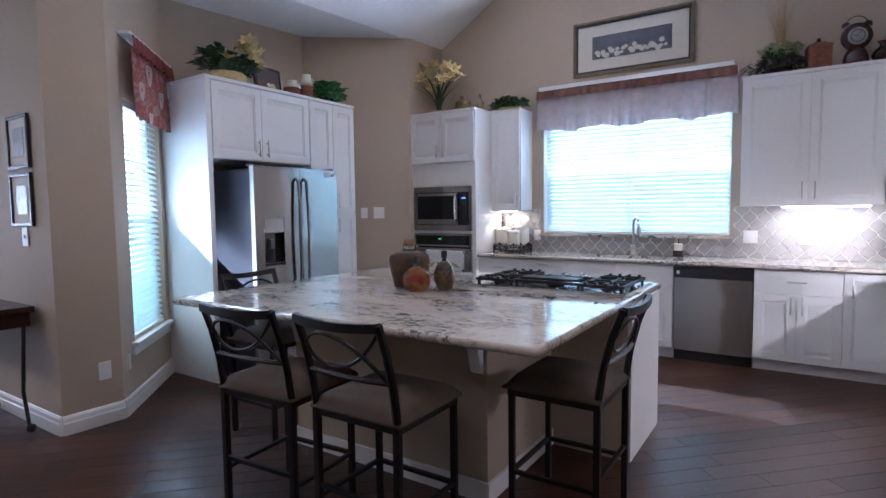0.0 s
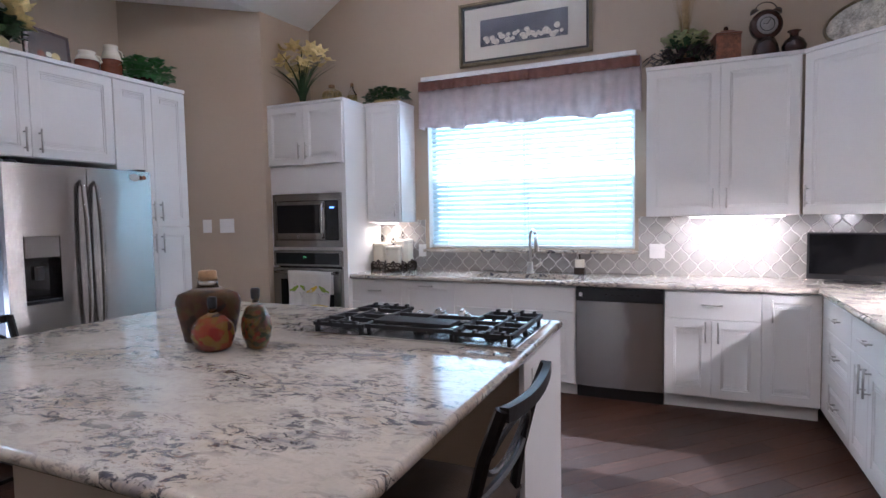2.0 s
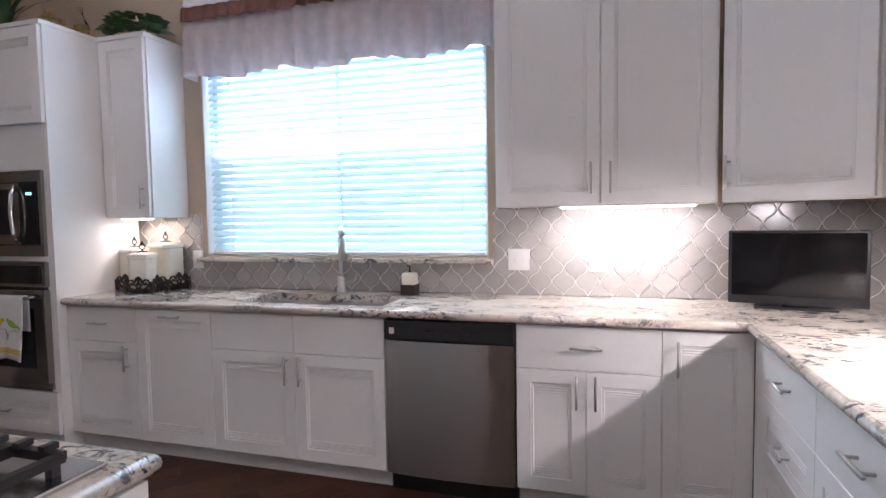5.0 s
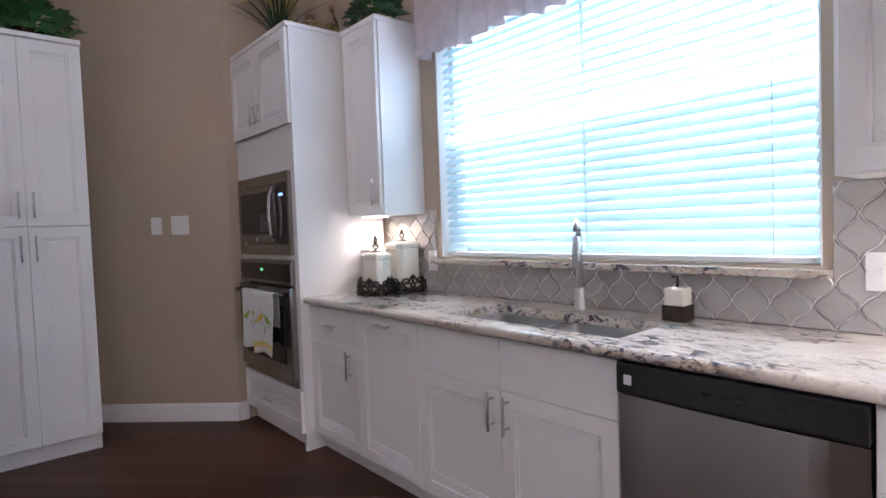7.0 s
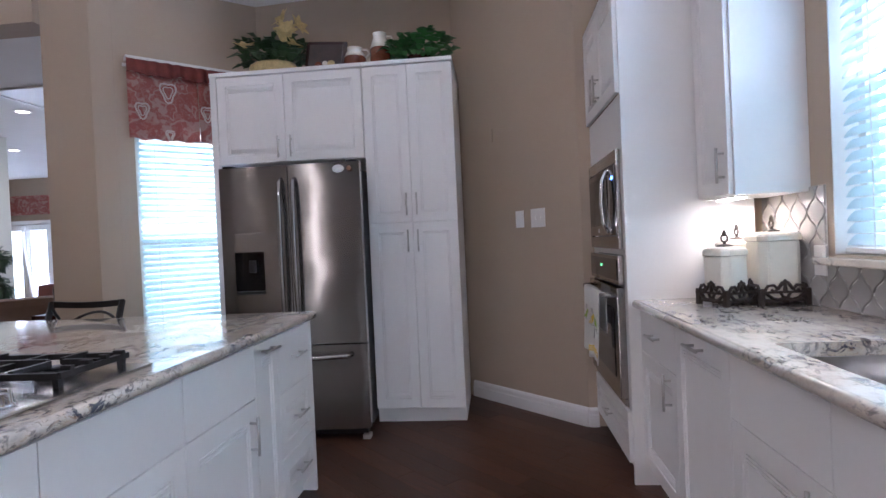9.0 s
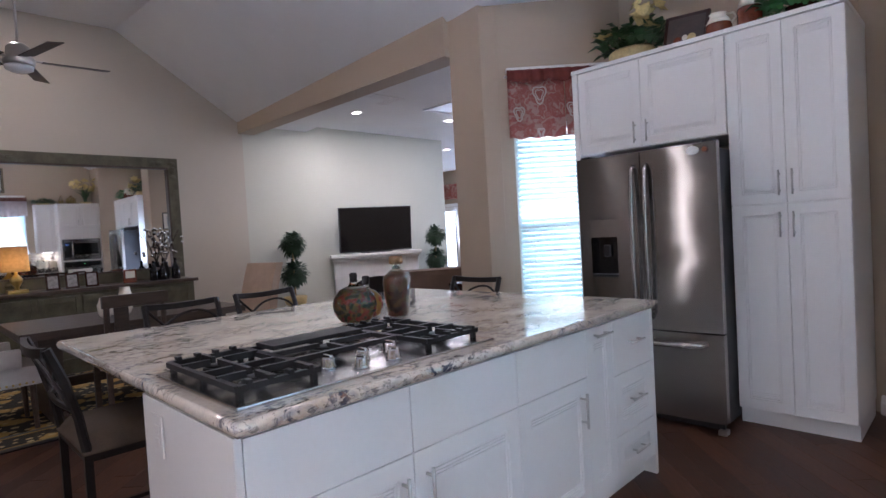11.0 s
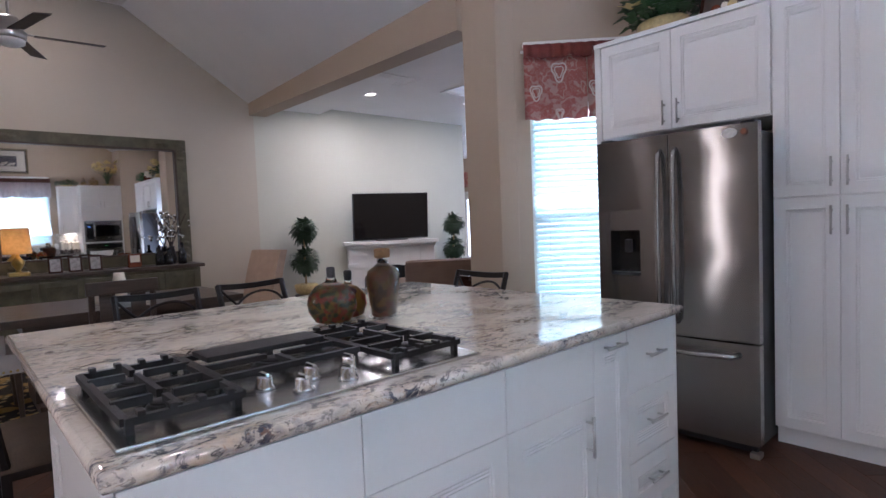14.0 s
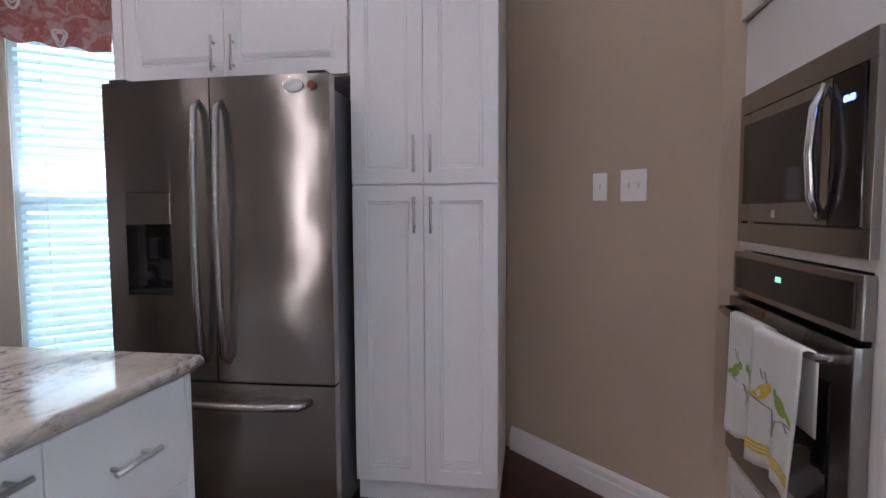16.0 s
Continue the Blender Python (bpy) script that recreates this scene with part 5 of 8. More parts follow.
# valances
def cloth(name, parent, mat, w, z0, z1, waves, depth, wavy, seed, label, m=None, off=0.0, hem=0.0):
    """A gathered strip of cloth with folds that deepen downwards."""
    r = random.Random(seed)
    n, rows_ = waves * 8, 8
    ph = [r.uniform(-0.5, 0.5) for _ in range(waves + 2)]
    am = [r.uniform(0.5, 1.2) for _ in range(waves + 2)]
    grid = []
    bm = bmesh.new()
    for i in range(n + 1):
        u = i / n
        k = int(u * waves)
        f = math.sin(2 * math.pi * (u * waves) + ph[k] * 0.8) * am[k]
        low = z0 + wavy * math.sin(2 * math.pi * u * 3.3 + 0.6) + hem * math.sin(2 * math.pi * u * waves * 0.5)
        col = []
        for j in range(rows_ + 1):
            v = j / rows_
            z = z1 + (low - z1) * v
            col.append(bm.verts.new((u * w, off - depth * f * (0.35 + 0.65 * v) - 0.01 * v, z)))
        grid.append(col)
    for i in range(n):
        for j in range(rows_):
            bm.faces.new((grid[i][j], grid[i + 1][j], grid[i + 1][j + 1], grid[i][j + 1]))
    if m is not None:
        bm.transform(m)
    ob = part(name, bm, mat, parent, label, True)
    so = ob.modifiers.new("thick", "SOLIDIFY")
    so.thickness = 0.003
    return ob


def fabric(name, colour, trans, vary=0.15, scale=9, fine=220):
    m = material(name, colour, 0.85, vary=vary, scale=scale, bump=0.25, fine=fine)
    n, l = m.node_tree.nodes, m.node_tree.links
    b = n["Principled BSDF"]
    t = n.new("ShaderNodeBsdfTranslucent")
    l.new(b.inputs["Base Color"].links[0].from_socket, t.inputs[0])
    x = n.new("ShaderNodeMixShader")
    x.inputs[0].default_value = trans
    l.new(b.outputs[0], x.inputs[1])
    l.new(t.outputs[0], x.inputs[2])
    l.new(x.outputs[0], n["Material Output"].inputs[0])
    return m


LINEN = fabric("dusty_mauve_linen", (0.71, 0.63, 0.62), 0.5, 0.12, 14)
BAND = fabric("rust_brown_band", (0.22, 0.10, 0.075), 0.15, 0.25, 20)
v1 = thing("window_valance", pose(-2.455, 6.185, 0), "gathered mauve linen valance with a rust-brown header band", "valance")
cloth("skirt", v1, LINEN, 1.985, 2.255, 2.62, 17, 0.030, 0.016, 2, "sheer mauve gathered skirt", hem=0.006)
cloth("header_band", v1, BAND, 1.985, 2.61, 2.70, 22, 0.014, 0.0, 3, "ruffled rust-brown header", off=-0.012)
for s_, x_ in ((0, 0.0), (1, 1.985)):
    part("side_return", box(x_ - 0.002, x_ + 0.002, 0.0, 0.112, 2.27, 2.70), LINEN, v1)
part("cornice_board", box(0.03, 1.955, -0.03, 0.112, 2.705, 2.742, 0.006), TRIM, v1, "white moulded cornice board")
PAISLEY = fabric("red_paisley_cotton", (0.42, 0.13, 0.11), 0.35, 0.1, 8)
n, l = PAISLEY.node_tree.nodes, PAISLEY.node_tree.links
b = n["Principled BSDF"]
base = b.inputs["Base Color"].links[0].from_socket
tc = n.new("ShaderNodeTexCoord")
for sc, lo, hi, colour in ((7, 0.09, 0.06, (0.62, 0.50, 0.42)), (24, 0.30, 0.22, (0.55, 0.36, 0.30))):
    vo = n.new("ShaderNodeTexVoronoi")
    vo.feature = "SMOOTH_F1" if sc < 10 else "F1"
    vo.inputs["Scale"].default_value = sc
    wv = n.new("ShaderNodeTexNoise")
    wv.inputs["Scale"].default_value = 14
    l.new(tc.outputs["Object"], wv.inputs["Vector"])
    mxv = n.new("ShaderNodeMix")
    mxv.data_type = "VECTOR"
    mxv.inputs["Factor"].default_value = 0.12
    l.new(tc.outputs["Object"], mxv.inputs[4])
    l.new(wv.outputs["Color"], mxv.inputs[5])
    l.new(mxv.outputs[1], vo.inputs["Vector"])
    sn_ = n.new("ShaderNodeMath")
    sn_.operation = "SINE"
    mu = n.new("ShaderNodeMath")
    mu.operation = "MULTIPLY"
    mu.inputs[1].default_value = 26 if sc < 10 else 12
    l.new(vo.outputs["Distance"], mu.inputs[0])
    l.new(mu.outputs[0], sn_.inputs[0])
    mr = n.new("ShaderNodeMapRange")
    mr.inputs["From Min"].default_value, mr.inputs["From Max"].default_value, mr.inputs["To Max"].default_value = 0.3, 0.9, 0.75 if sc < 10 else 0.45
    l.new(sn_.outputs[0], mr.inputs[0])
    xx = n.new("ShaderNodeMix")
    xx.data_type = "RGBA"
    l.new(mr.outputs[0], xx.inputs["Factor"])
    l.new(base, xx.inputs["A"])
    xx.inputs["B"].default_value = (*colour, 1)
    base = xx.outputs["Result"]
l.new(base, b.inputs["Base Color"])
RED_BAND = fabric("dark_red_ruffle", (0.20, 0.045, 0.035), 0.1, 0.3, 20)
v2 = thing("window_valance", W45 @ pose(SX0 - 0.045, -0.085, 0), "red paisley cotton valance with a ruffled dark red header", "valance")
cloth("left_panel", v2, PAISLEY, 0.475, 2.075, 2.555, 3, 0.012, 0.008, 5, "red paisley panel")
cloth("right_panel", v2, PAISLEY, 0.475, 2.075, 2.555, 3, 0.012, 0.008, 6, "red paisley panel", Matrix.Translation((0.48, 0, 0)))
cloth("header_ruffle", v2, RED_BAND, 0.97, 2.54, 2.645, 12, 0.018, 0.006, 7, "gathered dark red ruffle", off=-0.014, hem=0.006)
MEDALLION = fabric("pale_woven_motif", (0.70, 0.58, 0.52), 0.3, 0.1, 30)
for mx_, mz_, ms_ in ((0.26, 2.43, 0.062), (0.085, 2.28, 0.05), (0.53, 2.30, 0.05), (0.75, 2.42, 0.062), (0.26, 2.115, 0.032), (0.90, 2.27, 0.05)):
    for kk in (1.0, 0.6):
        ring = []
        for k in range(22):
            a = 2 * math.pi * k / 22
            rr = ms_ * kk * (1 + 0.22 * math.cos(3 * a + math.pi))
            ring.append((mx_ + rr * 0.8 * math.sin(a), -0.034, mz_ + rr * math.cos(a) * 1.1))
        part("medallion", tube(ring, 0.0055 * kk + 0.001, 5, True), MEDALLION, v2, "pale woven heart-shaped motif")
part("rod", tube([(-0.02, 0.012, 2.60), (0.985, 0.012, 2.60)], 0.011, 10), TRIM, v2, "white curtain rod")
part("rod_board", box(0.0, 0.965, 0.0, 0.083, 2.648, 2.672, 0.004), TRIM, v2, "white top board")


# wall plates
def wall_plate(m, w, h, toggles, label, kind="switch"):
    p = thing("wall_plate", m, label, "switch plate" if kind == "switch" else "outlet")
    part("cover", box(-w / 2, w / 2, -0.006, 0, -h / 2, h / 2, 0.002), PLATE, p)
    for k in range(toggles):
        cx = (k - (toggles - 1) / 2) * 0.046
        if kind == "switch":
            part("toggle", box(cx - 0.005, cx + 0.005, -0.014, -0.006, -0.012, 0.012, 0.002), TRIM, p)
        else:
            for dz in (-0.02, 0.02):
                part("socket", box(cx - 0.015, cx + 0.015, -0.008, -0.006, dz - 0.013, dz + 0.013, 0.001), TRIM, p)
    return p


wall_plate(pose(-4.172, 5.186, 1.378, 0, 0, 45), 0.075, 0.12, 1, "single white light switch on the diagonal wall")
wall_plate(pose(-4.052, 5.306, 1.378, 0, 0, 45), 0.125, 0.13, 2, "double white light switch on the diagonal wall")
TILE_Y = WALL_Y - 0.011
wall_plate(pose(-0.339, TILE_Y, 1.113), 0.12, 0.12, 2, "double white light switch on the tiled wall")
wall_plate(pose(0.085, TILE_Y, 1.113), 0.085, 0.125, 1, "white outlet on the tiled wall", "outlet")
wall_plate(pose(-2.50, TILE_Y, 1.10), 0.08, 0.12, 1, "white outlet behind the canisters", "outlet")
wall_plate(pose(-3.786, 2.13, 0.36, 0, 0, 90), 0.08, 0.12, 1, "white outlet low on the wall end", "outlet")
wall_plate(W45 @ pose(0.12, 0, 0.36), 0.05, 0.11, 0, "narrow white plate low on the window wall")
wall_plate(pose(-0.677, 3.52, 0.77, 0, 0, 90), 0.08, 0.125, 1, "white outlet on the island end panel", "outlet")
tp = wall_plate(pose(-4.36, 4.998, 2.02, 0, 0, 45), 0.05, 0.10, 0, "small blank tan plate on the diagonal wall")
tp.children[0].data.materials[0] = PAINT

# sink and faucet
BOWL = material("satin_steel_sink", (0.45, 0.445, 0.44), 0.30, 1.0, 0.06, 8)
sk = thing("kitchen_sink", pose(0, 0, 0), "double-bowl stainless steel undermount sink", "sink")


def add_bowl(bm, x0, x1, y0, y1, z0, z1):
    rim, mid, low = [], [], []
    for cx, cy, a0 in ((x1, y1, 0), (x0, y1, 90), (x0, y0, 180), (x1, y0, 270)):
        rr = 0.05
        ox, oy = cx - math.copysign(rr, cx - (x0 + x1) / 2), cy - math.copysign(rr, cy - (y0 + y1) / 2)
        for ax, ay in arc(4, a0, a0 + 90, 1):
            rim.append(bm.verts.new((ox + ax * rr, oy + ay * rr, z1)))
            mid.append(bm.verts.new((ox + ax * (rr - 0.006), oy + ay * (rr - 0.006), z0 + 0.03)))
            low.append(bm.verts.new((ox + ax * (rr - 0.035), oy + ay * (rr - 0.035), z0)))
    nn = len(rim)
    for q, w_ in ((rim, mid), (mid, low)):
        for k in range(nn):
            bm.faces.new((q[k], q[(k + 1) % nn], w_[(k + 1) % nn], w_[k]))
    bm.faces.new(low)


for x0, x1 in ((-1.815, -1.384), (-1.360, -0.930)):
    bm = bmesh.new()
    add_bowl(bm, x0, x1, 5.75, 6.115, 0.70, 0.874)
    b_ = part("bowl", bm, BOWL, sk, "brushed steel bowl", True)
    part("drain", lathe([(0.042, 0.701), (0.045, 0.704), (0.02, 0.703)], 18, Matrix.Translation(((x0 + x1) / 2, 5.95, 0))), CHROME, b_, "", True)
part("divider", box(-1.384, -1.360, 5.755, 6.11, 0.76, 0.868, 0.006), BOWL, sk)
fa = thing("kitchen_faucet", pose(-1.39, 6.19, 0.915, 0, 0, 32), "tall brushed nickel gooseneck faucet with a pull-down spray", "faucet")
part("base", lathe([(0.032, 0), (0.034, 0.008), (0.026, 0.016), (0.024, 0.09), (0.02, 0.1)], 20), NICKEL, fa, "", True)
pts = [(0, 0, 0.08), (0, 0, 0.27)] + [(0, -0.085 + 0.085 * math.cos(math.pi * k / 10), 0.30 + 0.085 * math.sin(math.pi * k / 10)) for k in range(9)]
part("neck", tube(pts, 0.0135, 12), NICKEL, fa, "", True)
part("spray_head", tube([(0, -0.166, 0.325), (0, -0.172, 0.27), (0, -0.176, 0.20)], 0.016, 12, False, 0.022), NICKEL, fa, "tapered spray head", True)
part("lever", tube([(0.02, 0, 0.055), (0.06, 0, 0.062), (0.085, -0.004, 0.085), (0.095, -0.006, 0.125)], 0.009, 10), NICKEL, fa, "side lever", True)

# soap dispenser, canisters
sp = thing("soap_dispenser", pose(-0.955, 6.195, 0.916), "square ivory soap dispenser in a dark metal holder", "soap dispenser")
part("bottle", box(-0.038, 0.038, -0.038, 0.038, 0.006, 0.125, 0.012), IVORY, sp)
part("holder", box(-0.043, 0.043, -0.043, 0.043, 0, 0.058, 0.004), BRONZE, sp, "dark scrolled metal holder")
part("pump", tube([(0, 0, 0.12), (0, 0, 0.165), (0, -0.035, 0.168)], 0.006, 8), BRONZE, sp, "", True)


def canister(m, s, h, label):
    """A jar with cut corners in a pierced metal stand."""
    c = thing("kitchen_canister", m, label, "canister", "canisters beside the oven tower")

    def eight(q, k):
        return [(q, -k), (q, k), (k, q), (-k, q), (-q, k), (-q, -k), (-k, -q), (k, -q)]

    body = prism(eight(s, s * 0.66), 0.026, h)
    bmesh.ops.bevel(body, geom=list(body.edges), offset=0.004, segments=2, affect="EDGES")
    part("jar_body", body, IVORY, c, "ivory ceramic jar with cut corners")
    bm = bmesh.new()
    rings = [[bm.verts.new((x, y, z)) for x, y in eight(q, q * 0.66)] for q, z in ((s * 0.96, h + 0.001), (s * 1.07, h + 0.004), (s * 1.07, h + 0.022), (s * 0.98, h + 0.032), (s * 0.55, h + 0.040))]
    for q, e in zip(rings, rings[1:]):
        for k in range(8):
            bm.faces.new((q[k], q[(k + 1) % 8], e[(k + 1) % 8], e[k]))
    bm.faces.new(rings[0])
    bm.faces.new(rings[-1])
    part("lid", bm, IVORY, c, "domed ivory lid")
    bm = lathe([(0.036, h + 0.0405), (0.030, h + 0.046), (0.007, h + 0.052), (0.006, h + 0.060), (0.004, h + 0.062)], 4, pose(0, 0, 0, 0, 0, 45))
    for sx1 in (-1, 1):
        add_tube(bm, [(0, 0, h + 0.058), (sx1 * 0.015, 0, h + 0.066), (sx1 * 0.018, 0, h + 0.080), (sx1 * 0.008, 0, h + 0.092), (0, 0, h + 0.086)], 0.0045, 6)
    add_lathe(bm, [(0.003, h + 0.084), (0.010, h + 0.092), (0.007, h + 0.104), (0.002, h + 0.112)], 8)
    part("finial", bm, BRONZE, c, "dark bronze scroll finial")
    st_ = part("stand_rim", box(-s - 0.008, s + 0.008, -s - 0.008, s + 0.008, 0.014, 0.026, 0.002), BRONZE, c, "dark metal stand")
    for q in range(4):
        rot = pose(0, 0, 0, 0, 0, 90 * q)
        yy = -s - 0.011
        bm = bmesh.new()
        add_box(bm, -s - 0.008, s + 0.008, yy - 0.004, yy + 0.004, 0.050, 0.060, 0.001)
        for sx1 in (-1, 1):
            # a pair of scrolls that meet at the raised middle
            sc = [(sx1 * s * 0.98, yy, 0.060), (sx1 * s * 0.80, yy, 0.082), (sx1 * s * 0.52, yy, 0.084), (sx1 * s * 0.36, yy, 0.068), (sx1 * s * 0.50, yy, 0.056), (sx1 * s * 0.64, yy, 0.066)]
            add_tube(bm, sc, 0.0062, 6)
            add_tube(bm, [(sx1 * s * 0.36, yy, 0.066), (sx1 * s * 0.16, yy, 0.090), (0, yy, 0.100)], 0.007, 6)
            add_tube(bm, [(sx1 * s * 0.9, yy, 0.050), (sx1 * s * 0.6, yy, 0.030), (sx1 * s * 0.3, yy, 0.024), (0, yy, 0.034)], 0.007, 6)
            add_tube(bm, [(sx1 * s * 0.22, yy, 0.050), (sx1 * s * 0.12, yy, 0.036), (0, yy, 0.028)], 0.006, 6)
        add_tube(bm, [(0, yy, 0.058), (0, yy, 0.108)], 0.009, 6, False, 0.004)
        add_tube(bm, [(-0.016, yy, 0.094), (0.016, yy, 0.094)], 0.006, 6)
        bm.transform(rot)
        part("scroll_panel", bm, BRONZE, st_, "pierced dark metal scrollwork")
        bm = bmesh.new()
        add_box(bm, s - 0.006, s + 0.015, -s - 0.017, -s + 0.004, 0, 0.070, 0.004)
        bm.transform(rot)
        part("stand_foot", bm, BRONZE, st_)
    return c


canister(turned(-2.66, 5.985, 24) @ pose(0, 0, 0.916), 0.070, 0.21, "small square ivory canister in a dark scrolled stand")
canister(turned(-2.665, 6.183, 0) @ pose(0, 0, 0.916), 0.085, 0.265, "large square ivory canister in a dark scrolled stand")
canister(turned(-2.86, 6.12, 0) @ pose(0, 0, 0.916), 0.075, 0.235, "middle square ivory canister in a dark scrolled stand")

# towels on the oven handle
TOWEL = material("white_cotton_towel", (0.76, 0.75, 0.71), 0.9, vary=0.04, scale=20, bump=0.4, fine=260)
YELLOW = material("yellow_embroidery", (0.70, 0.50, 0.05), 0.8, vary=0.15, scale=60)
GREEN = material("green_embroidery", (0.28, 0.42, 0.06), 0.8, vary=0.15, scale=60)
GREY = material("grey_embroidery", (0.32, 0.31, 0.30), 0.8)


def towel(m, w, drop, stripe, bird_mats, label, phase):
    """A folded towel over a bar: a front fall, a shorter back fall, and motifs that lie on the front."""
    t = thing("dish_towel", m, label, "towel")

    def at(u, f, lift=0.0):
        fold = 0.010 * math.sin(u * 7.5 + phase) + 0.005 * math.sin(u * 17 + 2 * phase)
        return Vector((u * w + 0.010 * f * math.sin(phase + 3 * f) - 0.03 * f * (u - 0.5), -0.020 - (0.006 + fold) * f - lift, 0.014 - drop * f - 0.012 * f * math.sin(u * 5 + phase)))

    bm = bmesh.new()
    n, k = 20, 16
    grid = []
    for i in range(n + 1):
        u = i / n
        col = [bm.verts.new((u * w, 0.018, 0.012 - drop * 0.55)), bm.verts.new((u * w, 0.018, 0.0)), bm.verts.new((u * w, 0.011, 0.015)), bm.verts.new((u * w, -0.008, 0.019))]
        grid.append(col + [bm.verts.new(at(u, j / k)) for j in range(k + 1)])
    for i in range(n):
        for j in range(k + 4):
            bm.faces.new((grid[i][j], grid[i + 1][j], grid[i + 1][j + 1], grid[i][j + 1]))
    ob = part("cloth", bm, TOWEL, t, "white cotton", True)
    ob.modifiers.new("thick", "SOLIDIFY").thickness = 0.003
    # woven stripe of three lines
    bm = bmesh.new()
    for f0 in (0.82, 0.85, 0.88):
        rows_ = [[bm.verts.new(at(i / n, f, 0.0026)) for i in range(n + 1)] for f in (f0, f0 + 0.022)]
        for i in range(n):
            bm.faces.new((rows_[0][i], rows_[0][i + 1], rows_[1][i + 1], rows_[1][i]))
    part("stripe", bm, stripe, t, "woven coloured stripe")

    def blot(name, cu, cf, ru, rf, mat, tilt=0.0):
        bm = bmesh.new()
        ring = []
        for i in range(16):
            a = 2 * math.pi * i / 16
            du, df = ru * math.cos(a), rf * math.sin(a)
            ring.append(bm.verts.new(at(cu + du * math.cos(tilt) - df * math.sin(tilt), cf + du * math.sin(tilt) * 0.8 + df * math.cos(tilt), 0.0032)))
        mid_ = bm.verts.new(at(cu, cf, 0.0036))
        for i in range(16):
            bm.faces.new((ring[i], ring[(i + 1) % 16], mid_))
        part(name, bm, mat, t)

    for q, mt in enumerate(bird_mats):
        cx, sgn = (0.28, 1) if q == 0 else (0.72, -1)
        blot("bird_motif", cx, 0.44, 0.13, 0.055, mt, -0.35 * sgn)
        blot("bird_head", cx + 0.13 * sgn, 0.385, 0.055, 0.036, mt)
        blot("bird_tail", cx - 0.17 * sgn, 0.475, 0.08, 0.022, mt, -0.3 * sgn)
        blot("bird_wing", cx - 0.03 * sgn, 0.45, 0.07, 0.028, GREY if q else TOWEL, -0.3 * sgn)
    for path in (((0.06, 0.50), (0.3, 0.52), (0.5, 0.53), (0.6, 0.60), (0.62, 0.70)), ((0.95, 0.52), (0.8, 0.53), (0.66, 0.57), (0.61, 0.68)), ((0.3, 0.34), (0.24, 0.27)), ((0.37, 0.36), (0.33, 0.28)), ((0.50, 0.53), (0.56, 0.62), (0.55, 0.70)), ((0.8, 0.53), (0.9, 0.57))):
        part("branch_motif", tube([at(u, f, 0.003) for u, f in path], 0.0016, 5), GREY, t)
    return t


TM = turned(TX0, TY, TURNED)
towel(TM @ pose(0.29, -0.092, HZ), 0.25, 0.36, GREEN, (GREEN, GREEN), "white dish towel with green birds and a green stripe", 0.4)
towel(TM @ pose(0.49, -0.101, HZ), 0.29, 0.375, YELLOW, (YELLOW, GREEN), "white dish towel with two birds and a yellow stripe", 1.7)

# cooktop
CX0, CX1, CY0, CY1 = -1.70, -0.715, 3.40, 3.985
ct = thing("gas_cooktop", pose(0, 0, 0.916), "five-burner stainless steel gas cooktop with black grates", "cooktop")
part("plate", box(CX0, CX1, CY0, CY1, 0.001, 0.012, 0.004), material("cooktop_steel", (0.50, 0.49, 0.48), 0.22, 1.0, 0.04, 4), ct, "stainless steel plate")
mid = (CX0 + CX1) / 2


def burner(x, y, rad):
    b_ = part("burner", lathe([(rad + 0.012, 0.012), (rad + 0.008, 0.018), (rad, 0.02), (rad, 0.026), (rad * 0.9, 0.03)], 20, Matrix.Translation((x, y, 0))), IRON, ct, "black burner", True)
    part("burner_cap", lathe([(rad * 0.8, 0.0305), (rad * 0.78, 0.036), (rad * 0.3, 0.038)], 20, Matrix.Translation((x, y, 0))), IRON, b_, "", True)


def add_bar(bm, a, b, w=0.0085, z0=0.034, z1=0.05):
    a, b = Vector(a), Vector(b)
    d = (b - a).normalized()
    s = Vector((-d.y, d.x)) * w
    q = [bm.verts.new((*(p + o), z)) for z in (z0, z1) for p, o in ((a, -s), (b, -s), (b, s), (a, s))]
    for f in ((0, 1, 2, 3), (4, 5, 6, 7), (0, 1, 5, 4), (1, 2, 6, 5), (2, 3, 7, 6), (3, 0, 4, 7)):
        bm.faces.new([q[i] for i in f])


def grate(x0, x1, y0, y1, spots):
    bm = bmesh.new()
    for a, b in (((x0, y0), (x1, y0)), ((x0, y1), (x1, y1)), ((x0, y0), (x0, y1)), ((x1, y0), (x1, y1)), ((x0, (y0 + y1) / 2), (x1, (y0 + y1) / 2))):
        add_bar(bm, a, b)
    for sx1, sy1 in spots:
        for a in range(4):
            dx, dy = ((1, 0), (0, 1), (-1, 0), (0, -1))[a]
            ex = (x1 if dx > 0 else x0) if dx else sx1
            ey = ((y1 if sy1 > (y0 + y1) / 2 else (y0 + y1) / 2) if dy > 0 else (y0 if sy1 < (y0 + y1) / 2 else (y0 + y1) / 2)) if dy else sy1
            add_bar(bm, (sx1 + dx * 0.022, sy1 + dy * 0.022), (ex, ey), 0.007, 0.036, 0.056)
    for fx in (x0 + 0.01, x1 - 0.01):
        for fy in (y0 + 0.01, y1 - 0.01, (y0 + y1) / 2):
            add_box(bm, fx - 0.008, fx + 0.008, fy - 0.008, fy + 0.008, 0.012, 0.036)
    # raised finger tips along the outer edges
    for k in range(4):
        xx = x0 + (x1 - x0) * (k + 0.5) / 4
        for yy in (y0, y1):
            add_box(bm, xx - 0.008, xx + 0.008, yy - 0.014, yy + 0.014, 0.05, 0.062, 0.003)
    return part("grate", bm, IRON, ct, "black cast-iron grate")


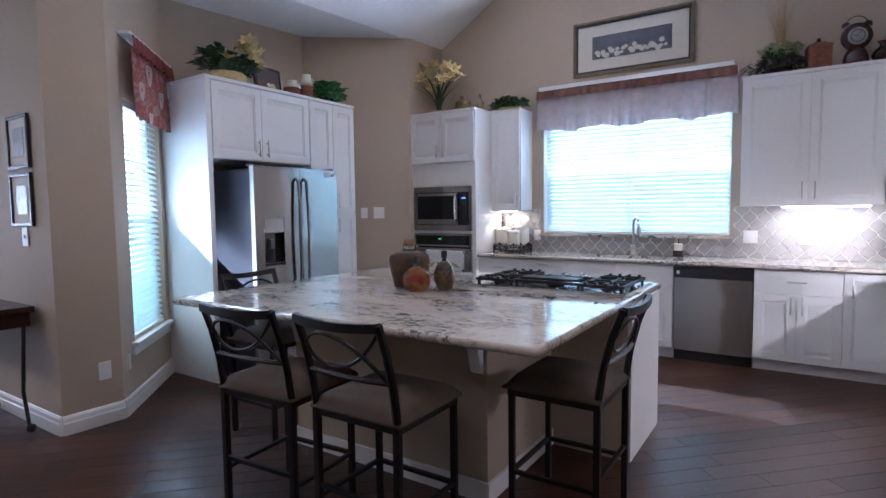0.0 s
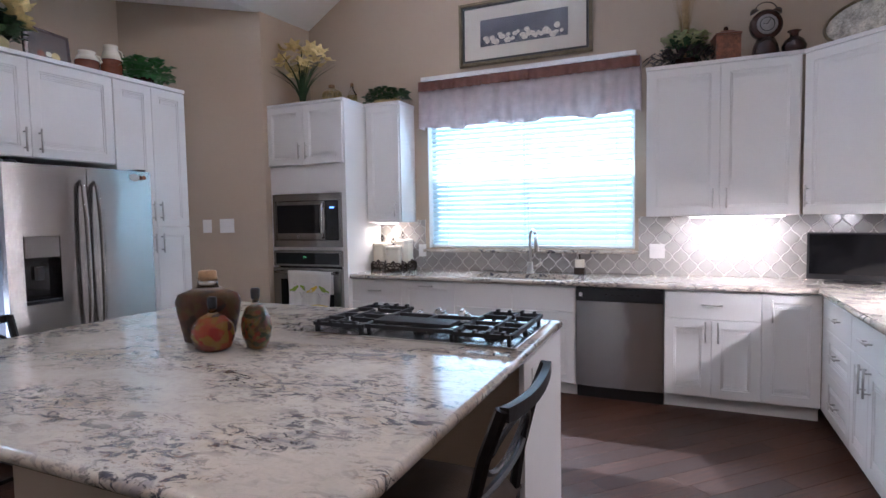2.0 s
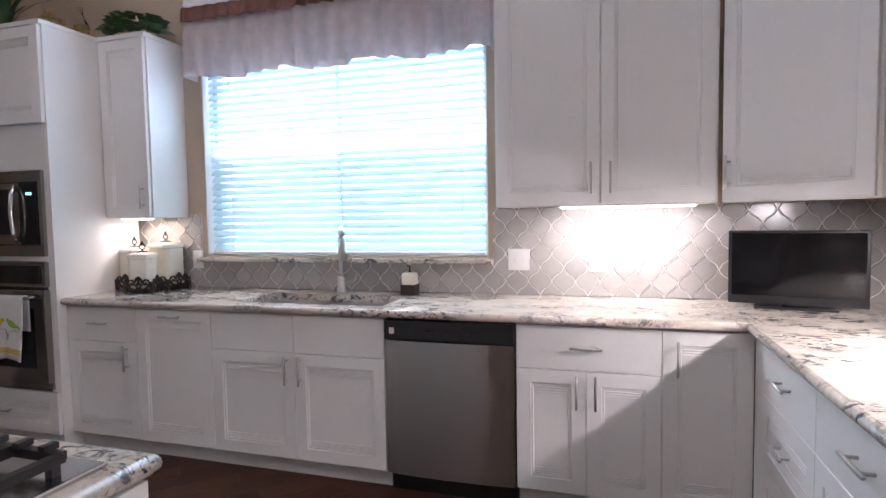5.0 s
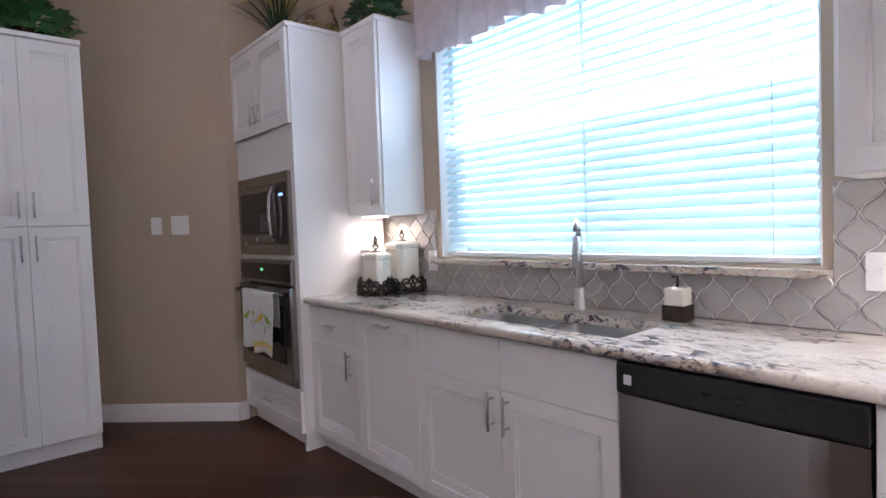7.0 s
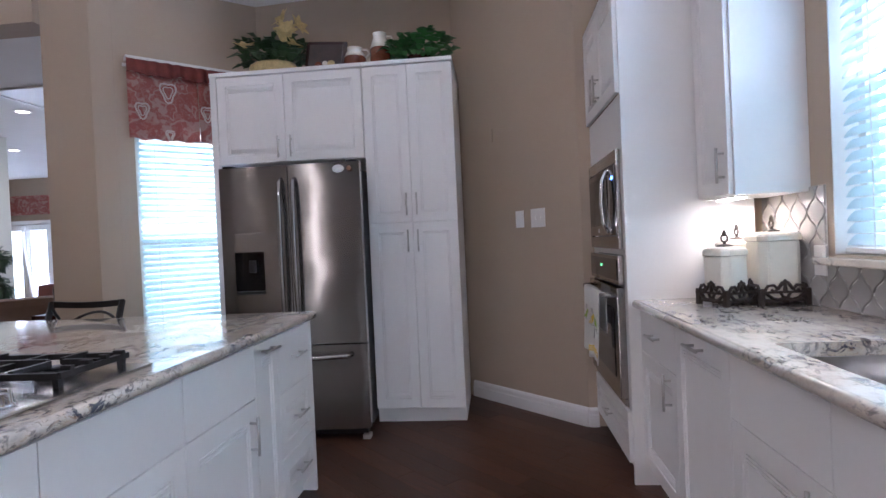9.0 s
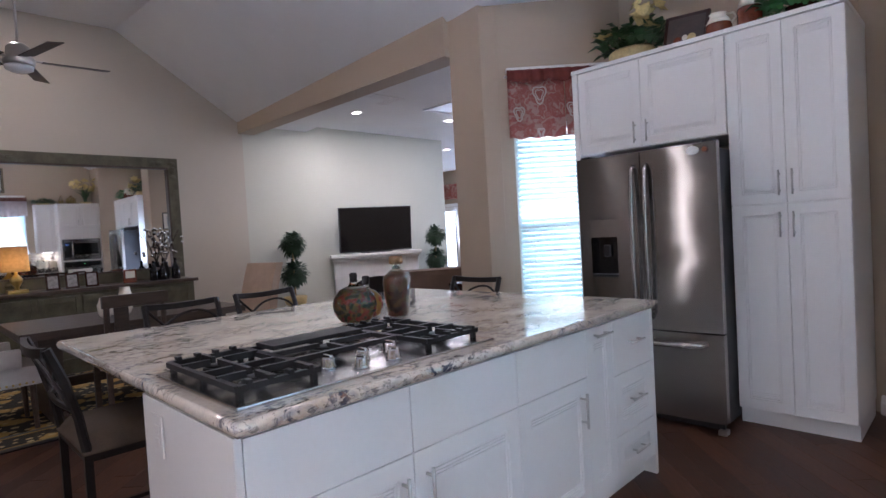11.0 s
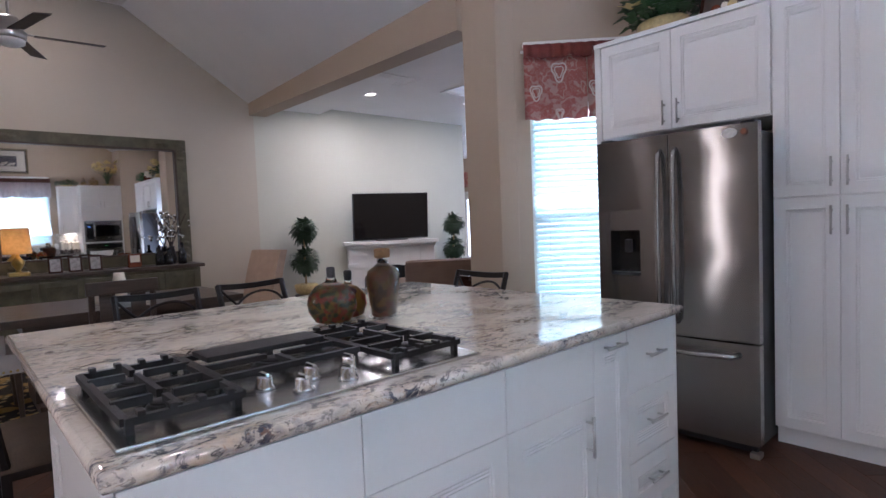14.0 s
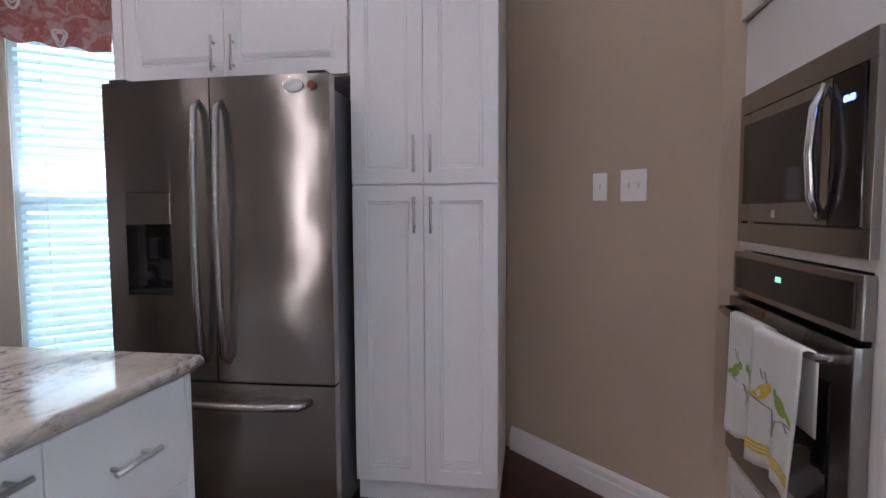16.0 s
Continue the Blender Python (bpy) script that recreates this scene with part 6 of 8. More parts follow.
burners = [(-1.56, 3.55, 0.035), (-1.56, 3.80, 0.042), (-0.85, 3.55, 0.042), (-0.85, 3.80, 0.035), (-1.205, 3.62, 0.055)]
for q in burners:
    burner(*q)
grate(CX0 + 0.03, -1.42, CY0 + 0.035, CY1 - 0.06, [burners[0][:2], burners[1][:2]])
grate(-0.985, CX1 - 0.03, CY0 + 0.035, CY1 - 0.06, [burners[2][:2], burners[3][:2]])
bm = bmesh.new()
for a, b in (((-1.41, 3.455), (-0.995, 3.455)), ((-1.41, 3.76), (-0.995, 3.76)), ((-1.41, 3.455), (-1.41, 3.76)), ((-0.995, 3.455), (-0.995, 3.76)), ((-1.41, 3.62), (-1.23, 3.62)), ((-1.18, 3.62), (-0.995, 3.62)), ((-1.205, 3.455), (-1.205, 3.595)), ((-1.205, 3.645), (-1.205, 3.76))):
    add_bar(bm, a, b)
for fx in (-1.40, -1.005):
    for fy in (3.465, 3.75):
        add_box(bm, fx - 0.008, fx + 0.008, fy - 0.008, fy + 0.008, 0.012, 0.036)
part("grate", bm, IRON, ct, "black cast-iron grate")
part("griddle", box(-1.385, -1.02, 3.475, 3.60, 0.0505, 0.066, 0.004), IRON, ct, "black ridged griddle plate")
for kx, ky in ((-1.33, 3.83), (-1.27, 3.92), (-1.205, 3.84), (-1.14, 3.92), (-1.08, 3.83)):
    kb = part("knob", lathe([(0.027, 0.012), (0.027, 0.018), (0.022, 0.022), (0.020, 0.042), (0.017, 0.045)], 20, Matrix.Translation((kx, ky, 0))), CHROME, ct, "bright metal knob", True)
    part("knob_grip", box(kx - 0.005, kx + 0.005, ky - 0.021, ky + 0.021, 0.043, 0.053, 0.002), CHROME, kb)

# glass jars on the island
PEPPER = preserves("layered_red_peppers", ((0.42, 0.022, 0.01), (0.50, 0.10, 0.012), (0.08, 0.02, 0.01), (0.40, 0.19, 0.02)), 28)
AMBER = preserves("dark_amber_preserve", ((0.07, 0.016, 0.006), (0.16, 0.04, 0.01), (0.04, 0.014, 0.006), (0.13, 0.06, 0.01)), 30)
OLIVE = preserves("green_gold_preserve", ((0.24, 0.10, 0.012), (0.13, 0.10, 0.02), (0.24, 0.03, 0.01), (0.05, 0.05, 0.015)), 62)
BLACKTOP = [(0.014, 0), (0.018, 0.008), (0.019, 0.04), (0.014, 0.046)]


def shifted(prof, dz):
    return [(q, z + dz) for q, z in prof]


jar("preserve_jar", turned(-1.975, 3.12, 37) @ pose(0, 0, 0.917), "large flat-sided glass jar of dark amber preserves with a cork", [(0.085, 0), (0.10, 0.008), (0.125, 0.12), (0.132, 0.175), (0.12, 0.205), (0.07, 0.225), (0.042, 0.238), (0.040, 0.27), (0.045, 0.274)], AMBER, (1, 0.52), [(0.034, 0.262), (0.037, 0.275), (0.036, 0.30), (0.028, 0.304)], CORK, 0.225)
jar("preserve_jar", turned(-1.85, 3.02, 10) @ pose(0, 0, 0.917), "small ribbed round glass jar of red peppers with a black stopper", [(0.05, 0), (0.072, 0.012), (0.086, 0.055), (0.08, 0.10), (0.05, 0.132), (0.02, 0.145), (0.017, 0.17), (0.02, 0.173)], PEPPER, (1, 0.9), shifted(BLACKTOP, 0.165), BLACK, 0.135)
jar("preserve_jar", turned(-1.71, 3.11, -39) @ pose(0, 0, 0.917), "flat round flask of green and gold preserves with a black stopper", [(0.05, 0), (0.075, 0.01), (0.10, 0.05), (0.106, 0.085), (0.10, 0.12), (0.07, 0.16), (0.025, 0.18), (0.018, 0.20), (0.021, 0.204)], OLIVE, (1, 0.55), shifted(BLACKTOP, 0.195), BLACK, 0.17)

# monitor and small things on the side counter
tv = thing("small_television", turned(0.935, 6.02, -13) @ pose(0, 0, 0.916), "small black flat television on the corner counter", "television")
part("bezel", box(-0.265, 0.265, -0.018, 0.018, 0.022, 0.355, 0.005), BLACK, tv)
part("screen", box(-0.25, 0.25, -0.0205, -0.0175, 0.06, 0.343), BLACK_GLASS, tv, "switched-off black screen")
part("stand_neck", box(-0.05, 0.05, 0.0, 0.03, 0.008, 0.03, 0.002), BLACK, tv)
part("stand_foot", box(-0.16, 0.16, -0.02, 0.08, 0.0, 0.01, 0.003), BLACK, tv)
tr_ = thing("serving_caddy", turned(1.27, 5.55, -65) @ pose(0, 0, 0.916), "bronze footed caddy with a glass dish and yellow birds", "caddy")
for sx1 in (-0.13, 0.13):
    for sy1 in (-0.06, 0.06):
        part("leg", tube([(sx1, sy1, 0.12), (sx1 * 0.97, sy1, 0.05), (sx1 * 1.08, sy1 * 1.1, 0.0)], 0.016, 8, False, 0.011), BRONZE, tr_, "", True)
part("side_rail", box(-0.13, 0.13, -0.066, -0.056, 0.05, 0.09, 0.003), BRONZE, tr_)
part("side_rail", box(-0.13, 0.13, 0.056, 0.066, 0.05, 0.09, 0.003), BRONZE, tr_)
part("end_rail", box(-0.136, -0.126, -0.06, 0.06, 0.05, 0.09, 0.003), BRONZE, tr_)
part("end_rail", box(0.126, 0.136, -0.06, 0.06, 0.05, 0.09, 0.003), BRONZE, tr_)
part("glass_dish", lathe([(0.09, 0.045), (0.10, 0.05), (0.12, 0.13), (0.114, 0.13), (0.096, 0.056)], 24, None, (1, 0.45)), CLEAR, tr_, "clear glass dish", True)
BIRD = material("yellow_bird_glaze", (0.75, 0.55, 0.04), 0.4, vary=0.2, scale=30)
for bx1 in (-0.05, 0.06):
    b_ = part("bird_figure", lathe([(0.006, 0), (0.022, 0.012), (0.026, 0.03), (0.018, 0.045), (0.016, 0.058), (0.005, 0.068)], 14, Matrix.Translation((bx1, 0, 0.125)) @ pose(0, 0, 0, 0, 18)), BIRD, tr_, "small yellow bird figure", True)
dp = thing("serving_plate", pose(1.10, 4.62, 0.916), "white oblong plate with a dark handle", "plate")
part("dish", box(-0.14, 0.14, -0.11, 0.11, 0.004, 0.018, 0.006), PLATE, dp)
part("foot", box(-0.1, 0.1, -0.07, 0.07, 0.0, 0.004), PLATE, dp)
part("rim", tube([(-0.135, -0.105, 0.022), (0.135, -0.105, 0.022), (0.135, 0.105, 0.022), (-0.135, 0.105, 0.022)], 0.006, 6, True), PLATE, dp)
part("handle", tube([(-0.05, -0.06, 0.02), (-0.02, -0.07, 0.035), (0.04, -0.07, 0.035), (0.07, -0.06, 0.02)], 0.006, 6), BLACK, dp)

# under-cabinet light bars
LIGHT = glow("white_light_bar", (1, 0.96, 0.88), 14)


def light_bar(m, w, label):
    b_ = thing("under_cabinet_light_bar", m, label, "light")
    part("housing", box(-w / 2 - 0.01, w / 2 + 0.01, -0.03, 0.03, -0.006, -0.001), TRIM, b_)
    part("diffuser", box(-w / 2, w / 2, -0.024, 0.024, -0.012, -0.0065, 0.002), LIGHT, b_, "glowing white diffuser")


light_bar(pose(0.22, 6.06, 1.40), 0.62, "glowing light bar under the wall cabinet")
light_bar(pose(-2.76, 6.06, 1.382), 0.2, "glowing light bar under the narrow cabinet")
light_bar(pose(1.17, 5.0, 1.40, 0, 0, 90), 0.62, "glowing light bar under the side cabinets")

# ---- dining room ----
DARKWOOD = material("dark_stained_oak", (0.055, 0.036, 0.025), 0.42, vary=0.45, scale=7, bump=0.15, fine=50, stretch=(1, 8, 8))
GREENWOOD = material("distressed_green_brown_wood", (0.085, 0.078, 0.045), 0.5, vary=0.5, scale=9, bump=0.2, fine=60)
CARVED = material("carved_weathered_wood", (0.19, 0.112, 0.055), 0.6, vary=0.45, scale=9, bump=0.5, fine=55, stretch=(4, 4, 0.8))
OATMEAL = material("oatmeal_linen", (0.50, 0.47, 0.44), 0.9, vary=0.08, scale=12, bump=0.3, fine=260)
TAN_CLOTH = material("tan_linen", (0.45, 0.33, 0.24), 0.9, vary=0.1, scale=12, bump=0.3, fine=260)
SILVER = material("mirror_silver", (0.86, 0.86, 0.85), 0.015, 1.0, 0.01, 2)
for k in list(SILVER.node_tree.nodes["Principled BSDF"].inputs["Roughness"].links):
    SILVER.node_tree.links.remove(k)
BRASS = material("aged_brass", (0.50, 0.36, 0.12), 0.3, 1.0, 0.25, 20)
SHADE = fabric("burlap_lampshade", (0.42, 0.27, 0.13), 0.5, 0.2, 30)

mir = thing("large_mirror", pose(-1.83, -2.296, 1.715, 0, 0, 180), "large rectangular mirror in a carved green-gold wooden frame", "mirror")
MW, MH = 1.03, 0.775
for nm, q in (("frame_top", (-MW, MW, MH - 0.14, MH)), ("frame_bottom", (-MW, MW, -MH, -MH + 0.14)), ("frame_side", (-MW, -MW + 0.14, -MH + 0.14, MH - 0.14)), ("frame_side", (MW - 0.14, MW, -MH + 0.14, MH - 0.14))):
    fr_ = part(nm, box(q[0], q[1], -0.05, 0, q[2], q[3], 0.012), GREENWOOD, mir)
bm = bmesh.new()
add_frame(bm, MW - 0.125, MH - 0.125, 0.02, 0.062, 0)
part("inner_bead", bm, DARKWOOD, mir)
part("mirror_glass", box(-MW + 0.13, MW - 0.13, -0.02, -0.006, -MH + 0.13, MH - 0.13), SILVER, mir, "clear mirror glass")
for sx1 in (-1, 1):
    for sz1 in (-1, 1):
        r = random.Random(3)
        for k in range(9):
            bm = bmesh.new()
            a = r.uniform(0, 0.28)
            cx, cz = (MW - 0.07 - a, MH - 0.07) if k % 2 else (MW - 0.07, MH - 0.07 - a)
            add_lathe(bm, [(0.003, 0.018), (0.02, 0.014), (0.035, 0.0)], 8, Matrix.Translation((sx1 * cx, -0.05, sz1 * cz)) @ pose(0, 0, 0, 90), (1.3, 0.8))
            part("leaf_carving", bm, GREENWOOD, mir, "carved leaf")

bf = thing("buffet_cabinet", pose(-1.80, -1.86, 0, 0, 0, 180), "long dark green-brown wooden buffet with panelled doors", "buffet")
part("body", box(-1.02, 1.02, 0, 0.40, 0.08, 0.895, 0.006), GREENWOOD, bf)
part("top", box(-1.07, 1.07, -0.03, 0.43, 0.896, 0.936, 0.008), DARKWOOD, bf, "dark wooden top")
part("plinth", box(-1.03, 1.03, 0.01, 0.41, 0.0, 0.08, 0.004), GREENWOOD, bf)
for k in range(5):
    x0 = -1.0 + k * 0.4
    bm = bmesh.new()
    for q in ((x0 + 0.01, x0 + 0.06, 0.12, 0.86), (x0 + 0.34, x0 + 0.39, 0.12, 0.86), (x0 + 0.06, x0 + 0.34, 0.80, 0.86), (x0 + 0.06, x0 + 0.34, 0.12, 0.18)):
        add_box(bm, q[0], q[1], -0.018, -0.001, q[2], q[3], 0.003)
    dd = part("door", bm, GREENWOOD, bf)
    part("knob", lathe([(0.006, 0), (0.014, 0.012), (0.005, 0.02)], 10, pose(x0 + 0.36, -0.018, 0.55, 90)), BRASS, dd, "", True)

lm = thing("table_lamp", pose(-1.06, -2.03, 0.937), "brass table lamp with a burlap shade, switched on", "lamp")
part("base", box(-0.09, 0.09, -0.09, 0.09, 0, 0.04, 0.008), BRASS, lm)
part("stem", lathe([(0.03, 0.04), (0.02, 0.06), (0.055, 0.12), (0.06, 0.15), (0.02, 0.20), (0.012, 0.24)], 18), BRASS, lm, "turned brass stem", True)
bm = bmesh.new()
rings = []
for rr, z in ((0.125, 0.23), (0.115, 0.50)):
    rings.append([bm.verts.new((rr * math.cos(2 * math.pi * k / 28), rr * math.sin(2 * math.pi * k / 28), z)) for k in range(28)])
for k in range(28):
    bm.faces.new((rings[0][k], rings[0][(k + 1) % 28], rings[1][(k + 1) % 28], rings[1][k]))
part("shade", bm, SHADE, lm, "open burlap drum shade", True)
part("bulb", lathe([(0.012, 0.25), (0.03, 0.29), (0.03, 0.31), (0.006, 0.335)], 14), glow("warm_bulb", (1, 0.62, 0.22), 5), lm, "glowing bulb", True)
for fx, lab in ((-1.37, "small dark photo frame on the buffet"), (-1.55, "small dark photo frame on the buffet"), (-1.74, "small dark photo frame on the buffet")):
    f_ = thing("photo_frame", pose(fx, -1.98, 0.937, -10, 0, 180), lab, "photo frame", "photo frames on the buffet")
    bm = bmesh.new()
    add_frame(bm, 0.065, 0.085, 0.018, 0.014, 0)
    bm.transform(Matrix.Translation((0, 0, 0.087)))
    part("frame", bm, DARKBROWN, f_)
    part("photo", box(-0.05, 0.05, -0.006, -0.001, 0.016, 0.158), material("grey_photo", (0.35, 0.34, 0.33), 0.15, vary=0.6, scale=25), f_)
for vx, vh in ((-2.42, 0.24), (-2.52, 0.2), (-2.68, 0.26)):
    b_ = thing("dark_bottle", pose(vx, -2.05, 0.937), "dark glass bottle on the buffet", "bottle", "bottles on the buffet")
    part("body", lathe([(0.045, 0), (0.05, 0.01), (0.05, vh * 0.55), (0.018, vh * 0.75), (0.016, vh), (0.02, vh + 0.004)], 18), BLACK_GLASS, b_, "", True)
sprig = thing("silver_sprig_arrangement", pose(-2.58, -2.12, 0.937), "dark vase of branches with shiny silver baubles", "ornament")
part("vase", lathe([(0.04, 0), (0.06, 0.06), (0.03, 0.2), (0.04, 0.22)], 16), BLACK, sprig, "", True)
r = random.Random(9)
for k in range(34):
    a, rr, z = r.uniform(0, 6.28), r.uniform(0.02, 0.24), r.uniform(0.30, 0.68)
    part("bauble", lathe([(0.003, -0.02), (0.016, -0.012), (0.02, 0), (0.016, 0.012), (0.003, 0.02)], 10, pose(rr * math.cos(a), 0.3 * rr * math.sin(a), z)), CHROME, sprig, "", True)
for k in range(9):
    a = 2 * math.pi * k / 9
    bm = bmesh.new()
    add_tube(bm, [(0, 0, 0.2), (0.08 * math.cos(a), 0.02 * math.sin(a), 0.4), (0.2 * math.cos(a), 0.06 * math.sin(a), 0.62)], 0.004, 5)
    part("twig", bm, BRONZE, sprig)
bk = thing("red_label_stand", pose(-2.14, -2.03, 0.937), "small red and white ornament on the buffet", "ornament")
part("body", box(-0.07, 0.07, -0.03, 0.03, 0, 0.16, 0.01), REDBROWN, bk)
part("label", box(-0.05, 0.05, 0.031, 0.034, 0.06, 0.14), IVORY, bk)

tb = thing("dining_table", pose(-1.60, -0.20, 0), "long dark wooden trestle dining table", "table")
for k in range(6):
    part("top_board", box(-0.85, 0.85, -0.54 + k * 0.18 + 0.001, -0.36 + k * 0.18 - 0.001, 0.70, 0.76, 0.004), DARKWOOD, tb)
part("apron", box(-0.72, 0.72, -0.40, 0.40, 0.62, 0.699, 0.004), DARKWOOD, tb)
for sx1 in (-0.6, 0.6):
    part("trestle_post", box(sx1 - 0.06, sx1 + 0.06, -0.25, 0.25, 0.075, 0.62, 0.01), DARKWOOD, tb)
    part("trestle_foot", box(sx1 - 0.05, sx1 + 0.05, -0.38, 0.38, 0.011, 0.075, 0.01), DARKWOOD, tb)
part("stretcher", box(-0.54, 0.54, -0.03, 0.03, 0.22, 0.30, 0.006), DARKWOOD, tb)
for vx, vy, vh in ((-1.42, -0.15, 0.17), (-1.60, -0.22, 0.24), (-1.50, -0.28, 0.13)):
    v_ = thing("white_vase", pose(vx, vy, 0.762), "white ribbed ceramic vase on the dining table", "vase", "vases on the table")
    part("body", lathe([(0.035, 0), (0.055, vh * 0.2), (0.062, vh * 0.6), (0.045, vh * 0.85), (0.04, vh), (0.034, vh)], 20), IVORY, v_, "", True)


def upholstered_chair(m, mat, label, arms):
    c = thing("upholstered_chair", m, label, "chair")
    for sx1 in (-0.22, 0.22):
        for sy1 in (-0.2, 0.22):
            part("leg", tube([(sx1, sy1, 0.36), (sx1 * 1.02, sy1 * 1.05, 0.012)], 0.026, 8, False, 0.017), DARKWOOD, c)
    part("seat", box(-0.27, 0.27, -0.25, 0.29, 0.35, 0.50, 0.03), mat, c)
    bm = bmesh.new()
    prev = None
    for i in range(8):
        u = i / 7
        z, y = 0.42 + 0.68 * u, -0.22 - 0.05 * u - 0.10 * u * u
        t_ = 0.055 * (1 - 0.25 * u)
        ring = [bm.verts.new(p) for p in ((-0.26, y - t_, z), (0.26, y - t_, z), (0.26, y + t_, z), (-0.26, y + t_, z))]
        if prev:
            for k in range(4):
                bm.faces.new((prev[k], prev[(k + 1) % 4], ring[(k + 1) % 4], ring[k]))
        else:
            bm.faces.new(ring)
        prev = ring
    bm.faces.new(prev)
    part("backrest", bm, mat, c)
    if arms:
        for sx1 in (-1, 1):
            part("arm", box(sx1 * 0.27 - 0.04, sx1 * 0.27 + 0.04, -0.24, 0.16, 0.50, 0.64, 0.025), mat, c)
        for k in range(14):
            part("nail_head", lathe([(0.009, 0), (0.006, 0.005), (0.002, 0.006)], 8, pose(-0.26 + 0.04 * k, 0.291, 0.375, -90)), BRASS, c)
        for sx1 in (-1, 1):
            for k in range(12):
                part("nail_head", lathe([(0.009, 0), (0.006, 0.005), (0.002, 0.006)], 8, pose(sx1 * 0.271, -0.22 + 0.04 * k, 0.375, 0, 90 * sx1)), BRASS, c)
    return c


upholstered_chair(turned(-0.62, -0.12, 90), OATMEAL, "oatmeal linen armchair with nail heads and dark legs", True)
upholstered_chair(turned(-2.72, -0.40, -80), TAN_CLOTH, "tan linen dining chair at the table's end", False)
dc = thing("wooden_chair", turned(-1.45, 0.36, 180), "dark wooden slat-back dining chair", "chair")
for sx1 in (-0.2, 0.2):
    part("front_leg", box(sx1 - 0.02, sx1 + 0.02, 0.16, 0.20, 0.012, 0.44, 0.004), DARKWOOD, dc)
    part("rear_post", tube([(sx1, -0.2, 0.012), (sx1, -0.2, 0.45), (sx1, -0.25, 0.98)], 0.022, 6), DARKWOOD, dc)
part("seat", box(-0.23, 0.23, -0.21, 0.23, 0.44, 0.475, 0.012), DARKWOOD, dc)
part("top_rail", box(-0.235, 0.235, -0.275, -0.235, 0.90, 0.995, 0.012), DARKWOOD, dc)
for sx1 in (-0.1, 0.1):
    part("splat", box(sx1 - 0.05, sx1 + 0.05, -0.245, -0.225, 0.475, 0.90, 0.004), DARKWOOD, dc)

RUG = material("black_and_gold_rug_pile", (0.02, 0.017, 0.013), 0.95, vary=0.3, scale=40, bump=0.5, fine=300)
n, l = RUG.node_tree.nodes, RUG.node_tree.links
b = n["Principled BSDF"]
base = b.inputs["Base Color"].links[0].from_socket
tc = n.new("ShaderNodeTexCoord")
for sc, add, f0, f1, colour in ((5.2, 0.10, 0.33, 0.27, (0.40, 0.25, 0.07)), (13, 0.04, 0.24, 0.2, (0.46, 0.36, 0.18))):
    vo = n.new("ShaderNodeTexVoronoi")
    vo.inputs["Scale"].default_value = sc
    no = n.new("ShaderNodeTexNoise")
    no.inputs["Scale"].default_value = 9
    l.new(tc.outputs["Object"], no.inputs["Vector"])
    mv = n.new("ShaderNodeMix")
    mv.data_type = "VECTOR"
    mv.inputs["Factor"].default_value = add
    l.new(tc.outputs["Object"], mv.inputs[4])
    l.new(no.outputs["Color"], mv.inputs[5])
    l.new(mv.outputs[1], vo.inputs["Vector"])
    mr = n.new("ShaderNodeMapRange")
    mr.inputs["From Min"].default_value, mr.inputs["From Max"].default_value = f0 * 1.3, f1 * 1.3
    l.new(vo.outputs["Distance"], mr.inputs[0])
    xx = n.new("ShaderNodeMix")
    xx.data_type = "RGBA"
    l.new(mr.outputs[0], xx.inputs["Factor"])
    l.new(base, xx.inputs["A"])
    xx.inputs["B"].default_value = (*colour, 1)
    base = xx.outputs["Result"]
l.new(base, b.inputs["Base Color"])
rg = thing("area_rug", pose(-1.40, -0.86, 0), "black and gold patterned area rug with a dark border", "rug")
RW, RD = 1.80, 1.41
part("field", box(-RW + 0.42, RW - 0.42, -RD + 0.42, RD - 0.42, 0.001, 0.010), RUG, rg)
for nm, e0, e1, mt, hh in (("outer_edge", 0.0, 0.06, BLACK, 0.0105), ("gold_band", 0.34, 0.37, material("gold_rug_band", (0.36, 0.25, 0.09), 0.95, vary=0.4, scale=50), 0.0102), ("gold_band", 0.075, 0.10, material("gold_rug_band", (0.36, 0.25, 0.09), 0.95, vary=0.4, scale=50), 0.0102), ("border", 0.10, 0.34, RUG, 0.0098), ("dark_band", 0.06, 0.075, BLACK, 0.0098), ("dark_band", 0.37, 0.42, BLACK, 0.0098)):
    bm = bmesh.new()
    for x0, x1, y0, y1 in ((-RW + e0, RW - e0, -RD + e0, -RD + e1), (-RW + e0, RW - e0, RD - e1, RD - e0), (-RW + e0, -RW + e1, -RD + e1, RD - e1), (RW - e1, RW - e0, -RD + e1, RD - e1)):
        add_box(bm, x0, x1, y0, y1, 0.001, hh)
    part(nm, bm, mt, rg)

fan = thing("ceiling_fan", pose(-1.0, -0.47, 2.93), "brushed nickel ceiling fan with five dark blades", "ceiling fan")
part("down_rod", tube([(0, 0, 0.18), (0, 0, 1.08)], 0.011, 10), NICKEL, fan, "", True)
part("canopy", lathe([(0.07, 1.12), (0.068, 1.07), (0.03, 1.03), (0.014, 1.02)], 20), NICKEL, fan, "", True)
part("motor", lathe([(0.02, 0.19), (0.06, 0.18), (0.085, 0.15), (0.09, 0.08), (0.115, 0.06), (0.115, 0.02), (0.105, 0.0)], 28), NICKEL, fan, "brushed nickel motor housing", True)
part("light_bowl", lathe([(0.103, -0.001), (0.10, -0.03), (0.06, -0.05), (0.005, -0.056)], 28), PLATE, fan, "frosted white light cover", True)
BLADE = material("dark_walnut_blade", (0.035, 0.024, 0.018), 0.4, vary=0.35, scale=6, stretch=(1, 8, 1))
